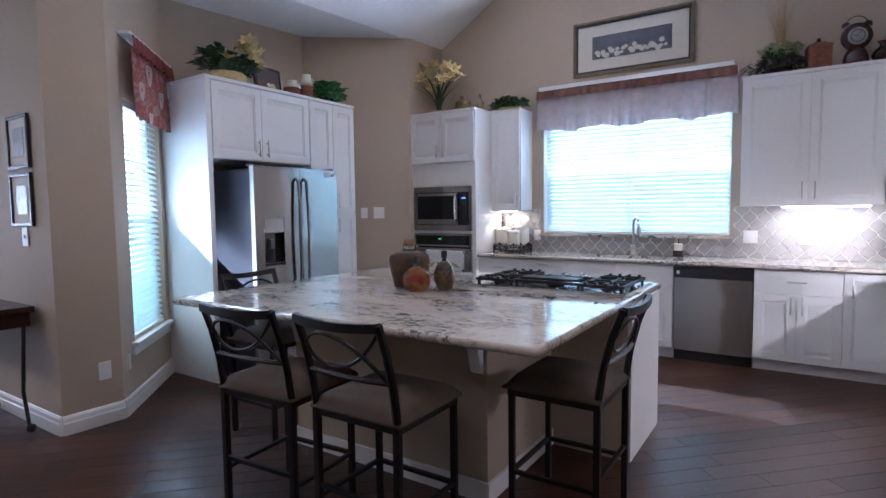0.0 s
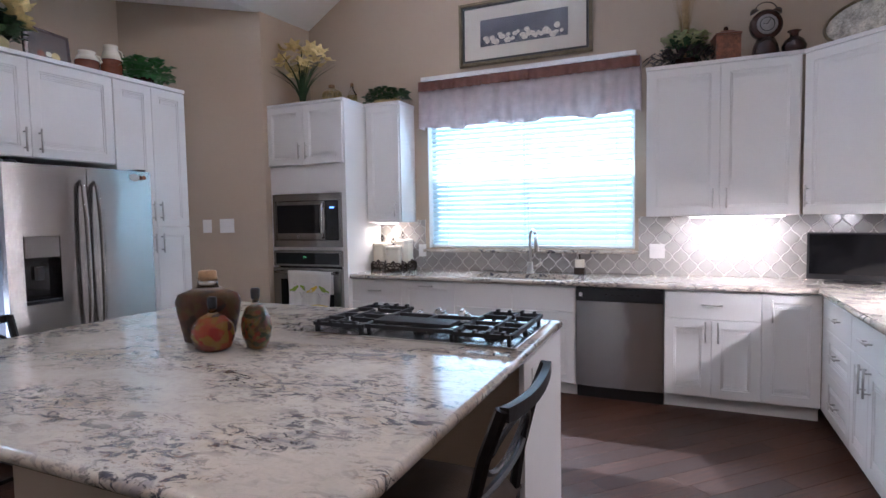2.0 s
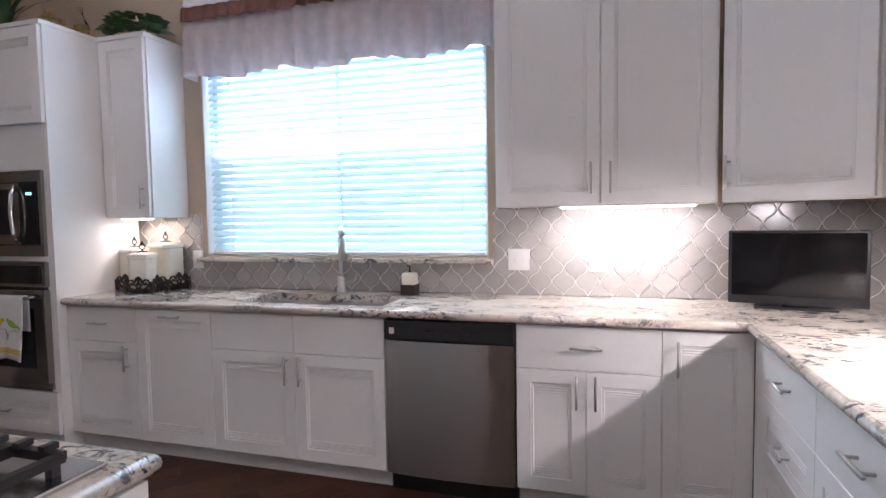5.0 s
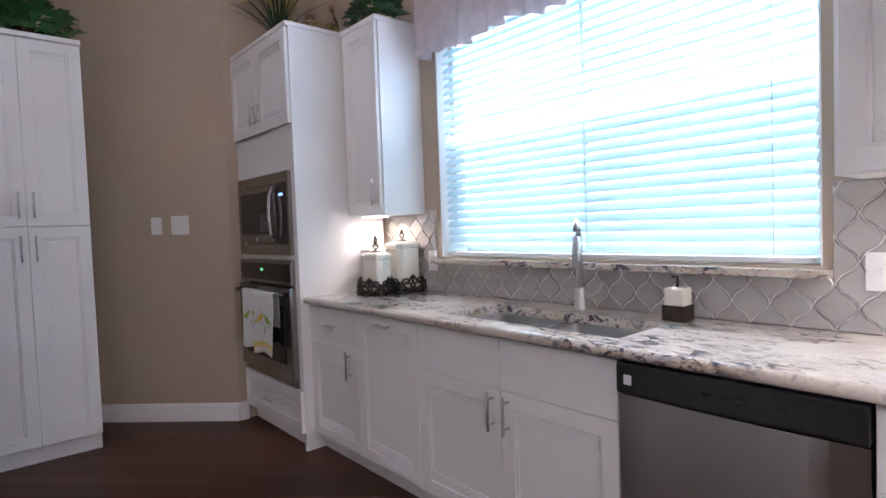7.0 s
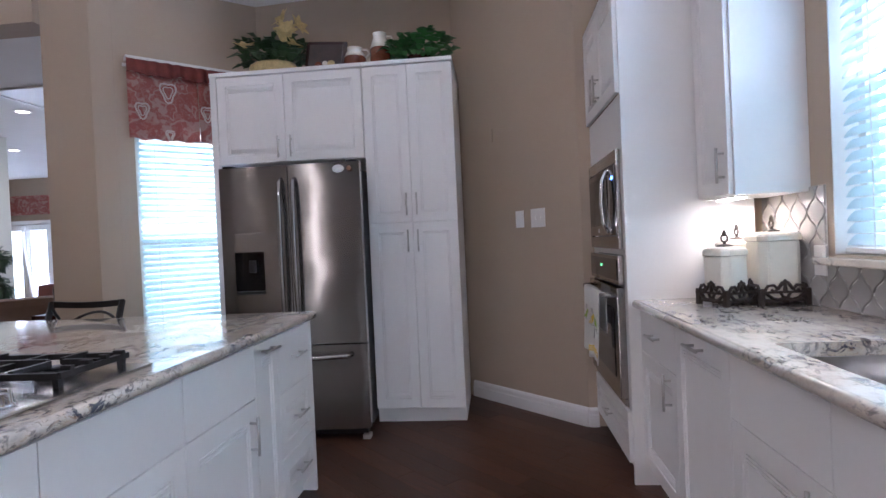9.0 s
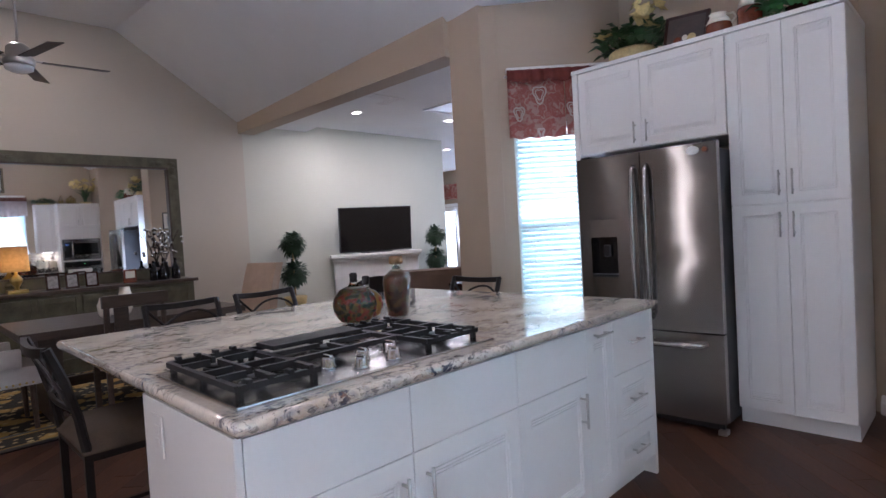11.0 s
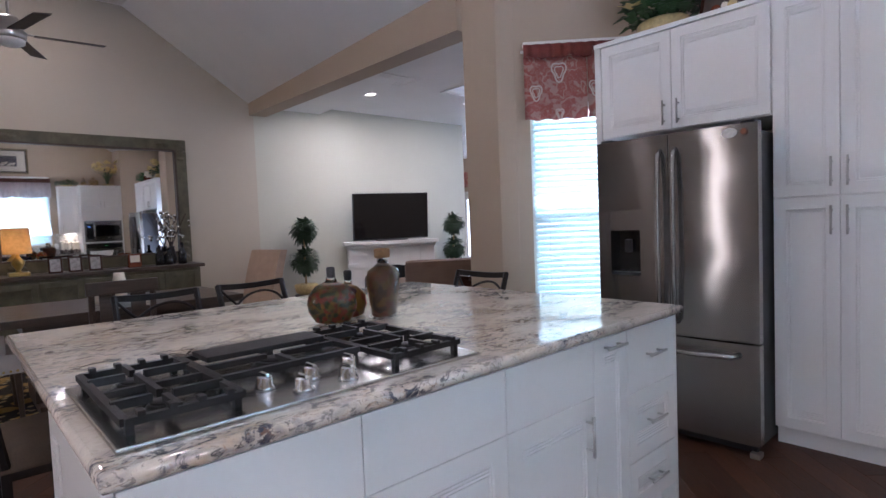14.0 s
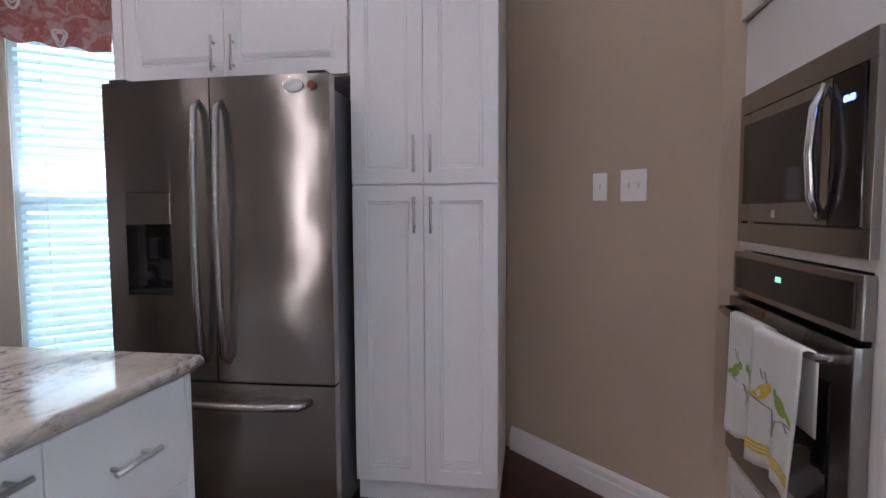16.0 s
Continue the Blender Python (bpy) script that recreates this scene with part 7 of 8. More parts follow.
for k in range(5):
    a = 31.9 + 72 * k
    bm = bmesh.new()
    add_box(bm, 0.16, 0.66, -0.062, 0.062, 0.045, 0.052, 0.003, pose(0, 0, 0, 0, 0, a) @ pose(0, 0, 0, 11))
    bl_ = part("blade", bm, BLADE, fan, "dark walnut blade")
    bm = bmesh.new()
    add_box(bm, 0.09, 0.20, -0.018, 0.018, 0.052, 0.058, 0.002, pose(0, 0, 0, 0, 0, a))
    part("blade_arm", bm, NICKEL, bl_)


def can_light(m, label):
    c = thing("recessed_light", m, label, "light")
    part("ring", lathe([(0.095, 0), (0.095, -0.006), (0.075, -0.008), (0.072, 0)], 28), TRIM, c, "white trim ring", True)
    part("lens", lathe([(0.071, -0.001), (0.07, -0.004), (0.003, -0.005)], 24), glow("lit_lens", (1, 0.93, 0.8), 9), c, "glowing lens", True)


# fixtures for these lamps; the first three, over the kitchen, are added
for lx, ly in ((-1.55, 1.75), (0.2, 2.6), (-2.2, 4.9), (-0.9, -1.1)):
    can_light(pose(lx, ly, 4.049), "glowing round recessed light in the high ceiling; the kitchen ones are added")
for lx, ly in ((-4.98, -1.14), (-6.6, -0.85), (-8.8, -3.05)):
    can_light(pose(lx, ly, 3.119), "glowing round recessed light in the living room ceiling")


def ceiling_vent(m, w, d, label):
    v_ = thing("ceiling_vent", m, label, "vent")
    bm = bmesh.new()
    for x0, x1, y0, y1 in ((-w, w, -d, -d + 0.03), (-w, w, d - 0.03, d), (-w, -w + 0.03, -d + 0.03, d - 0.03), (w - 0.03, w, -d + 0.03, d - 0.03)):
        add_box(bm, x0, x1, y0, y1, -0.012, 0, 0.002)
    part("frame", bm, TRIM, v_)
    nn = int((2 * d - 0.06) / 0.025)
    for k in range(nn):
        y = -d + 0.03 + (k + 0.5) * (2 * d - 0.06) / nn
        part("slat", box(-w + 0.03, w - 0.03, y - 0.008, y + 0.008, -0.008, -0.005, 0, None), TRIM, v_)


ceiling_vent(pose(-1.83, -1.2, 4.049), 0.16, 0.10, "white ceiling air vent in the dining room")
ceiling_vent(pose(-4.75, -0.35, 3.119), 0.30, 0.20, "white ceiling air vent in the living room")
hatch = thing("attic_hatch", pose(-6.4, -0.1, 3.119), "white framed attic hatch in the living room ceiling", "hatch")
bm = bmesh.new()
for x0, x1, y0, y1 in ((-0.7, 0.7, -0.4, -0.34), (-0.7, 0.7, 0.34, 0.4), (-0.7, -0.64, -0.34, 0.34), (0.64, 0.7, -0.34, 0.34)):
    add_box(bm, x0, x1, y0, y1, -0.02, 0, 0.004)
part("frame", bm, TRIM, hatch)
part("panel", box(-0.64, 0.64, -0.34, 0.34, -0.008, 0), TRIM, hatch)

# ---- living room ----
MANTEL = material("white_mantel_paint", (0.72, 0.72, 0.70), 0.45, vary=0.05, scale=6)
fp = thing("fireplace_mantel", turned(-5.78, -1.86, 180 - 26), "white carved fireplace mantel with an arched opening", "fireplace")
FWD = 0.70
part("shelf", box(-FWD - 0.06, FWD + 0.06, -0.05, 0.34, 1.0, 1.06, 0.012), MANTEL, fp)
part("cornice", box(-FWD - 0.02, FWD + 0.02, -0.02, 0.33, 0.95, 0.999, 0.012), MANTEL, fp)
for sx1 in (-1, 1):
    lg = part("pilaster", box(sx1 * 0.58 - 0.12, sx1 * 0.58 + 0.12, 0.0, 0.32, 0.0, 0.948, 0.008), MANTEL, fp)
    part("pilaster_panel", box(sx1 * 0.58 - 0.07, sx1 * 0.58 + 0.07, -0.012, -0.001, 0.16, 0.62, 0.004), MANTEL, lg)
    part("pilaster_cap", box(sx1 * 0.58 - 0.135, sx1 * 0.58 + 0.135, -0.018, -0.001, 0.66, 0.72, 0.006), MANTEL, lg)
arch = [(-0.46, 0.948), (0.46, 0.948), (0.46, 0.45)] + [(0.46 * math.cos(math.pi * k / 14), 0.45 + 0.22 * math.sin(math.pi * k / 14)) for k in range(1, 14)] + [(-0.46, 0.45)]
part("arched_apron", prism(arch, 0.02, 0.06, Matrix(((1, 0, 0, 0), (0, 0, 1, 0), (0, 1, 0, 0), (0, 0, 0, 1)))), MANTEL, fp)
part("firebox", box(-0.459, 0.459, 0.26, 0.31, 0.0, 0.94), BLACK, fp, "dark firebox back")
tv2 = thing("television", turned(-5.82, -1.92, 180 - 20) @ pose(0, 0, 1.062, 4), "large black flat television standing on the mantel", "television")
part("bezel", box(-0.62, 0.62, -0.02, 0.03, 0.02, 0.75, 0.006), BLACK, tv2)
part("screen", box(-0.605, 0.605, -0.0225, -0.0195, 0.04, 0.735), BLACK_GLASS, tv2, "switched-off black screen")
part("stand", box(-0.25, 0.25, -0.09, 0.09, -0.001, 0.019, 0.004), BLACK, tv2)


LEAF_DARK = random_tint(material("dark_green_leaf", (0.018, 0.042, 0.016), 0.5, vary=0.4, scale=30), 0.7, 1.3)


def topiary(x, y, label, seed):
    t = thing("topiary_tree", pose(x, y, 0), label, "plant", "topiaries beside the fireplace")
    part("stand", lathe([(0.16, 0), (0.14, 0.03), (0.05, 0.06), (0.05, 0.30), (0.16, 0.34), (0.17, 0.36)], 18), DARKWOOD, t, "dark wooden plant stand", True)
    part("pot", lathe([(0.10, 0.361), (0.15, 0.40), (0.17, 0.50), (0.15, 0.51)], 20), BASKET, t, "tan pot", True)
    part("stem", tube([(0, 0, 0.5), (0.01, 0, 0.9), (-0.01, 0, 1.25)], 0.014, 7), DRY, t, "", True)
    for cz, rr, sd in ((0.86, 0.19, seed), (1.29, 0.17, seed + 1)):
        r = random.Random(sd)
        bm = bmesh.new()
        for _ in range(620):
            d = Vector((r.gauss(0, 1), r.gauss(0, 1), r.gauss(0, 0.8))).normalized()
            q = rr * r.uniform(0.3, 0.9)
            leaf_quad(bm, Vector((0, 0, cz)) + d * q, d + Vector((0, 0, -0.15)), r.uniform(0.06, 0.10), 0.05, 0.35)
        ob = part("leaf_ball", bm, LEAF_DARK, t, "dense ball of dark green leaves")
        ob["kind"] = "stuff"


topiary(-4.32, -2.0, "double-ball green topiary in a tan pot", 61)
topiary(-7.22, -1.95, "double-ball green topiary in a tan pot", 71)
BROWN_SOFA = material("brown_microfibre", (0.15, 0.098, 0.07), 0.9, vary=0.25, scale=5, bump=0.25, fine=200)
RED_LEATHER = material("dark_red_leather", (0.085, 0.025, 0.018), 0.45, vary=0.3, scale=8, bump=0.2, fine=120)


def sofa(m, w, mat, label, name="sofa"):
    s = thing(name, m, label, "sofa")
    part("base", box(-w, w, -0.4, 0.42, 0.06, 0.36, 0.03), mat, s)
    part("backrest", box(-w, w, -0.48, -0.22, 0.10, 0.90, 0.07), mat, s)
    for sx1 in (-1, 1):
        part("arm", box(sx1 * w - 0.11, sx1 * w + 0.11, -0.42, 0.44, 0.06, 0.64, 0.06), mat, s)
    nn = 2 if w > 0.6 else 1
    for k in range(nn):
        x0 = -w + 0.115 + k * (2 * w - 0.23) / nn
        part("seat_cushion", box(x0, x0 + (2 * w - 0.23) / nn - 0.01, -0.2, 0.45, 0.365, 0.50, 0.04), mat, s)
    for fx in (-w + 0.06, w - 0.06):
        for fy in (-0.36, 0.36):
            part("foot", box(fx - 0.03, fx + 0.03, fy - 0.03, fy + 0.03, 0, 0.06), DARKWOOD, s)
    return s


sofa(turned(-4.92, 0.28, 180 - 38), 0.46, BROWN_SOFA, "brown microfibre recliner with a rounded back", "recliner")
sofa(turned(-7.3, -0.5, -60), 0.75, RED_LEATHER, "dark red leather sofa in the far living room")
st2 = thing("side_table", pose(-5.55, 0.55, 0), "small dark side table with a pale top", "table")
part("top", lathe([(0.24, 0.54), (0.25, 0.55), (0.25, 0.57), (0.24, 0.58)], 24), CHROME, st2, "shiny pale top", True)
part("pedestal", lathe([(0.18, 0), (0.16, 0.03), (0.03, 0.06), (0.03, 0.5), (0.1, 0.54)], 18), DARKWOOD, st2, "", True)

# glazed door of the den, and a living room window added out of view
dn = thing("door_den", pose(-11.878, -5.70, 0, 0, 0, 90), "white double glazed garden door", "door", kind="structure")
# emission in the panes stands in for daylight from outside
PANE = glow("pane_glow_for_daylight", (0.80, 0.93, 1.0), 4.0)
for sx1 in (-1, 1):
    x0, x1 = (-0.62, -0.005) if sx1 < 0 else (0.005, 0.62)
    bm = bmesh.new()
    for q in ((x0, x0 + 0.11, 0.02, 2.05), (x1 - 0.11, x1, 0.02, 2.05), (x0 + 0.11, x1 - 0.11, 1.92, 2.05), (x0 + 0.11, x1 - 0.11, 0.02, 0.30)):
        add_box(bm, q[0], q[1], -0.05, -0.002, q[2], q[3], 0.004)
    lf = part("leaf", bm, TRIM, dn)
    part("pane", box(x0 + 0.11, x1 - 0.11, -0.03, -0.02, 0.30, 1.92), PANE, lf, "pane that glows in place of daylight")
bm = bmesh.new()
for q in ((-0.72, -0.625, 0, 2.06), (0.625, 0.72, 0, 2.06), (-0.72, 0.72, 2.061, 2.15)):
    add_box(bm, q[0], q[1], -0.06, -0.001, q[2], q[3], 0.004)
part("casing", bm, TRIM, dn)
v3 = thing("door_valance", pose(-11.80, -6.35, 0, 0, 0, 90), "red patterned valance over the garden door", "valance")
cloth("panel", v3, PAISLEY, 1.3, 2.28, 2.72, 5, 0.012, 0.0, 15, "red patterned panel")
# added to go with the living room fill; no window is known here
w3 = thing("window_3", pose(-11.878, 0.0, 0.6, 0, 0, 90), "added living room window with a glowing pane, out of view", "window", kind="structure")
bm = bmesh.new()
for q in ((-0.95, -0.88, 0, 1.9), (0.88, 0.95, 0, 1.9), (-0.88, 0.88, 1.83, 1.9), (-0.88, 0.88, 0, 0.07)):
    add_box(bm, q[0], q[1], -0.05, -0.002, q[2], q[3], 0.004)
part("frame", bm, TRIM, w3)
part("pane", box(-0.88, 0.88, -0.02, -0.004, 0.07, 1.83), PANE, w3, "pane that glows in place of daylight")

# tall glowing pane out of view, added for a bright streak on the steel
w4 = thing("window_4", pose(4.598, 1.55, 0.10, 0, 0, -90), "unseen tall window added to put a streak on the steel", "window", kind="structure")
bm = bmesh.new()
for q in ((-0.23, -0.16, 0, 2.4), (0.16, 0.23, 0, 2.4), (-0.16, 0.16, 2.33, 2.4), (-0.16, 0.16, 0, 0.07)):
    add_box(bm, q[0], q[1], -0.05, -0.002, q[2], q[3], 0.004)
part("frame", bm, TRIM, w4)
part("pane", box(-0.16, 0.16, -0.02, -0.004, 0.07, 2.33), glow("streak_glow_pane", (1.0, 0.93, 0.80), 8.5), w4, "pane that glows in place of daylight")

# console table and pictures on the living room side
co = thing("console_table", pose(-4.50, 1.65, 0), "black wrought iron console table with a dark top", "table")
part("top", box(-0.48, 0.48, -0.17, 0.19, 0.78, 0.82, 0.006), DARKBROWN, co)
part("apron", box(-0.46, 0.46, -0.15, 0.17, 0.69, 0.779, 0.004), DARKBROWN, co)
for sx1 in (-1, 1):
    for y_ in (-0.13, 0.14):
        part("leg", tube([(sx1 * 0.43, y_, 0.69), (sx1 * 0.40, y_, 0.5), (sx1 * 0.36, y_, 0.25), (sx1 * 0.42, y_, 0.05), (sx1 * 0.44, y_, 0.03)], 0.012, 8), IRON, co, "curved iron leg", True)
        part("ball_foot", lathe([(0.005, 0), (0.024, 0.01), (0.03, 0.028), (0.024, 0.046), (0.005, 0.056)], 14, pose(sx1 * 0.45, y_, 0)), IRON, co, "", True)
part("stretcher", box(-0.38, 0.38, -0.01, 0.01, 0.20, 0.22), IRON, co)
vs = thing("dark_urn", pose(-4.18, 1.63, 0.822), "dark bronze urn on the console table", "urn")
part("body", lathe([(0.05, 0), (0.03, 0.03), (0.075, 0.12), (0.08, 0.19), (0.045, 0.25), (0.055, 0.28), (0.04, 0.28)], 20), BRONZE, vs, "", True)
for z in (1.87, 1.50):
    p_ = thing("framed_print", pose(-4.16, 1.867, z), "black framed print on the living room wall", "picture", "prints on the living room wall")
    bm = bmesh.new()
    add_frame(bm, 0.16, 0.17, 0.02, 0.02, 0)
    part("frame", bm, BLACK, p_)
    part("print", box(-0.14, 0.14, -0.008, -0.001, -0.15, 0.15), MAT_BOARD, p_)
    part("image", box(-0.08, 0.08, -0.010, -0.0082, -0.09, 0.09), material("grey_print", (0.30, 0.31, 0.32), 0.3, vary=0.6, scale=14), p_)
wall_plate(pose(-4.16, 1.866, 1.26), 0.08, 0.12, 1, "tan light switch under the prints")


# ---- entry ----
def panel_door(m, w, h, label, name, knob_x):
    d_ = thing(name, m, label, "door", kind="structure")
    part("leaf", box(0, w, -0.018, 0.018, 0.008, h, 0.003), TRIM, d_)
    for side in (-1, 1):
        for k in range(2):
            x0 = 0.09 * w / 0.6 + k * (w / 2 - 0.035)
            x1 = x0 + w / 2 - 0.13 * w / 0.6
            for z0, z1, rise in ((0.20, 0.72, 0.0), (0.94, 1.78, 0.07)):
                outline = [(x0, z0), (x1, z0), (x1, z1 + (0 if k else rise)), ((x0 + x1) / 2, z1 + rise * 0.8), (x0, z1 + (rise if k else 0))]
                cx, cz = (x0 + x1) / 2, (z0 + z1) / 2
                yy = side * 0.0185
                bm = bmesh.new()
                rings = [[bm.verts.new((cx + (x - cx) * f, yy + side * d, cz + (z - cz) * f)) for x, z in outline] for f, d in ((1.0, -0.004), (1.0, 0.003), (0.93, 0.003), (0.88, -0.0005), (0.70, 0.0045))]
                for q, e in zip(rings, rings[1:]):
                    for n_ in range(5):
                        bm.faces.new((q[n_], q[(n_ + 1) % 5], e[(n_ + 1) % 5], e[n_]))
                bm.faces.new(rings[0])
                bm.faces.new(rings[-1])
                part("raised_panel", bm, TRIM, d_)
    for side in (-1, 1):
        part("knob", lathe([(0.012, 0.02), (0.010, 0.04), (0.027, 0.055), (0.026, 0.07), (0.008, 0.08)], 16, pose(knob_x, 0, 0.95, 90 * side)), NICKEL, d_, "round nickel knob", True)
    return d_


panel_door(turned(0.27, -3.915, 10), 0.60, 2.03, "white panelled door leaf, folded open against the wall", "door_1", 0.55)
panel_door(turned(-0.45, -3.06, 56), 0.54, 2.03, "white panelled door leaf standing open", "door_2", 0.48)
panel_door(turned(-0.45, -5.46, 0), 0.68, 2.03, "white panelled hallway door, closed", "door_3", 0.62)
bm = bmesh.new()
for q in ((-0.419, 0.30, 2.06, 2.13), (0.22, 0.29, 0, 2.06)):
    add_box(bm, q[0], q[1], -3.949, -3.93, q[2], q[3], 0.003)
structure("trim_doorway", bm, TRIM, "white casing of the entry doorway")
stair = thing("staircase", pose(0, 0, 0), "entry stairs with white risers and dark treads", "stairs", kind="structure")
for k in range(9):
    x0 = 0.62 + 0.26 * k
    part("riser", box(x0, x0 + 0.26, -3.40, -2.72, 0.18 * k if k else 0.0, 0.18 * k + 0.15), TRIM, stair)
    part("tread", box(x0 - 0.03, x0 + 0.262, -3.42, -2.68, 0.18 * k + 0.151, 0.18 * k + 0.18, 0.006), DARKWOOD, stair)
nw = thing("stair_railing", pose(0, 0, 0), "dark wooden newel post and stair railing", "railing", kind="structure")
part("newel_post", lathe([(0.05, 0.181), (0.05, 0.45), (0.035, 0.48), (0.045, 0.62), (0.03, 0.9), (0.045, 0.95), (0.045, 1.12), (0.06, 1.14), (0.06, 1.18), (0.02, 1.2)], 12, pose(0.70, -2.78, 0)), DARKWOOD, nw, "", True)
for k in range(1, 8):
    part("baluster", tube([(0.66 + 0.26 * k, -2.76, 0.18 * k + 0.18), (0.66 + 0.26 * k, -2.76, 0.18 * k + 1.02)], 0.012, 8), IRON, nw)
part("handrail", tube([(0.70, -2.77, 1.12), (0.95, -2.76, 1.22), (2.7, -2.76, 2.42)], 0.032, 10), DARKWOOD, nw, "", True)
dp_ = thing("dark_wall_picture", pose(1.02, -3.947, 1.80, 0, 0, 180), "small dark framed picture on the entry wall", "picture")
part("frame", box(-0.14, 0.14, -0.03, 0, -0.3, 0.3, 0.006), DARKBROWN, dp_)
part("image", box(-0.10, 0.10, -0.034, -0.0305, -0.25, 0.25), REDBROWN, dp_)

# carved shelf unit by the passage
et = thing("carved_shelf_unit", pose(0.27, 1.62, 0), "tall carved wooden shelf unit with fluted columns and an arch", "shelf unit")
EW, ED = 0.95, 0.38
part("plinth", box(-0.02, EW + 0.02, -ED, 0.06, 0.0, 0.10, 0.008), CARVED, et)
bm = bmesh.new()
for k in range(24):
    add_tube(bm, [(-0.02 + 0.04 * k, 0.052, 0.118), (0.01 + 0.04 * k, 0.052, 0.118)], 0.016, 6)
part("rope_moulding", bm, CARVED, et, "carved rope moulding")
for cx in (0.06, EW - 0.06):
    col = part("column", box(cx - 0.052, cx + 0.052, -0.07, 0.034, 0.101, 2.02, 0.006), CARVED, et, "fluted wooden column")
    for k in range(4):
        part("flute_rib", tube([(cx - 0.036 + 0.024 * k, 0.036, 0.30), (cx - 0.036 + 0.024 * k, 0.036, 1.84)], 0.008, 6), CARVED, col)
    for k in range(3):
        part("flute_rib", tube([(cx - 0.054, -0.05 + 0.028 * k, 0.30), (cx - 0.054, -0.05 + 0.028 * k, 1.84)], 0.008, 6), CARVED, col)
    part("column_base", lathe([(0.092, 0.101), (0.095, 0.14), (0.08, 0.17), (0.085, 0.20), (0.072, 0.24)], 4, pose(cx, -0.018, 0, 0, 0, 45)), CARVED, col)
    part("neck_ring", lathe([(0.078, 1.87), (0.09, 1.89), (0.09, 1.915), (0.078, 1.935)], 4, pose(cx, -0.018, 0, 0, 0, 45)), CARVED, col)
    cap = part("capital", lathe([(0.075, 2.021), (0.085, 2.05), (0.11, 2.09), (0.088, 2.12), (0.088, 2.20), (0.105, 2.26), (0.13, 2.32), (0.15, 2.38), (0.155, 2.40), (0.155, 2.42)], 4, pose(cx, -0.018, 0, 0, 0, 45)), CARVED, et, "carved leaf capital")
    r = random.Random(7)
    for k in range(26):
        sd = k % 4
        u = r.uniform(-0.06, 0.06)
        z = r.uniform(2.05, 2.38)
        o = 0.06 + (z - 2.05) * 0.12
        p0 = ((u, o, z), (-o, u, z), (o, u, z), (u, -o, z))[sd]
        bm = bmesh.new()
        add_lathe(bm, [(0.003, 0.02), (0.012, 0.014), (0.018, 0.0)], 6, pose(cx + p0[0], -0.018 + p0[1], z), (1, 1.5))
        part("leaf_carving", bm, CARVED, cap)
part("cornice", box(-0.06, EW + 0.06, -ED - 0.02, 0.10, 2.421, 2.47, 0.008), CARVED, et)
part("cornice_top", box(-0.09, EW + 0.09, -ED - 0.02, 0.13, 2.471, 2.515, 0.010), CARVED, et)
ar = [(0.115, 2.418), (0.115, 2.02)] + [(EW / 2 - (EW / 2 - 0.12) * math.cos(math.pi * k / 16), 2.02 + 0.27 * math.sin(math.pi * k / 16)) for k in range(17)] + [(EW - 0.115, 2.02), (EW - 0.115, 2.418)]
part("arch_panel", prism(ar, -0.02, 0.01, Matrix(((1, 0, 0, 0), (0, 0, 1, 0), (0, 1, 0, 0), (0, 0, 0, 1)))), CARVED, et, "carved arch")
for z in (0.62, 1.04, 1.52):
    part("shelf", box(0.112, EW - 0.112, -ED + 0.02, 0.02, z, z + 0.03, 0.004), CARVED, et)
for cx in (0.04, EW - 0.04):
    part("rear_post", box(cx - 0.03, cx + 0.03, -ED, -ED + 0.06, 0.101, 2.42, 0.004), CARVED, et)
# eggs along the cornice, and a garland of dry fern over the top
for k in range(22):
    part("cornice_egg", lathe([(0.004, -0.018), (0.014, -0.01), (0.017, 0.0), (0.014, 0.012), (0.005, 0.02)], 8, pose(-0.04 + 0.049 * k, 0.103, 2.445)), CARVED, et, "", True)
ga = thing("fern_garland", pose(0.52, 1.70, 2.516), "dry green fern garland draped over the carved shelf", "garland")
FERN = random_tint(material("dry_fern", (0.15, 0.16, 0.075), 0.7, vary=0.4, scale=30), 0.7, 1.3)
part("stem", tube([(-0.26, 0.08, 0.0), (-0.1, 0.03, 0.012), (0.1, 0.0, 0.012), (0.35, 0.0, 0.006)], 0.006, 6), DRY, ga)
foliage("fern_leaves", ga, FERN, 130, 0.13, (0.30, 0.07, 0.05), 81, 0.0, 0.0, 0.28, 0.6)
r = random.Random(82)
bm = bmesh.new()
for k in range(120):
    f = r.random()
    leaf_quad(bm, (-0.16 + r.uniform(-0.06, 0.10), 0.135 + r.uniform(-0.02, 0.02), 0.02 - 0.40 * f), (r.uniform(-1, 1), r.uniform(0.0, 0.5), r.uniform(-0.8, 0.2)), r.uniform(0.06, 0.12), 0.022, 0.3)
ob = part("hanging_fern", bm, FERN, ga)
ob["kind"] = "stuff"
sh = thing("red_vase", pose(0.62, 1.55, 1.071), "red glazed vase on the carved shelf", "vase")
part("body", lathe([(0.03, 0), (0.06, 0.05), (0.055, 0.09), (0.025, 0.13), (0.03, 0.15)], 18), material("bright_red_glaze", (0.30, 0.02, 0.02), 0.25, vary=0.2, scale=10), sh, "", True)
sh = thing("red_vase", pose(0.60, 1.55, 0.651), "red glazed vase on the carved shelf", "vase")
part("body", lathe([(0.04, 0), (0.07, 0.04), (0.05, 0.08), (0.03, 0.10)], 18), material("bright_red_glaze", (0.30, 0.02, 0.02), 0.25, vary=0.2, scale=10), sh, "", True)
gl = thing("gilded_fruit_tray", pose(0.50, 1.56, 0.101), "low tray of gold ornaments on the shelf base", "ornament")
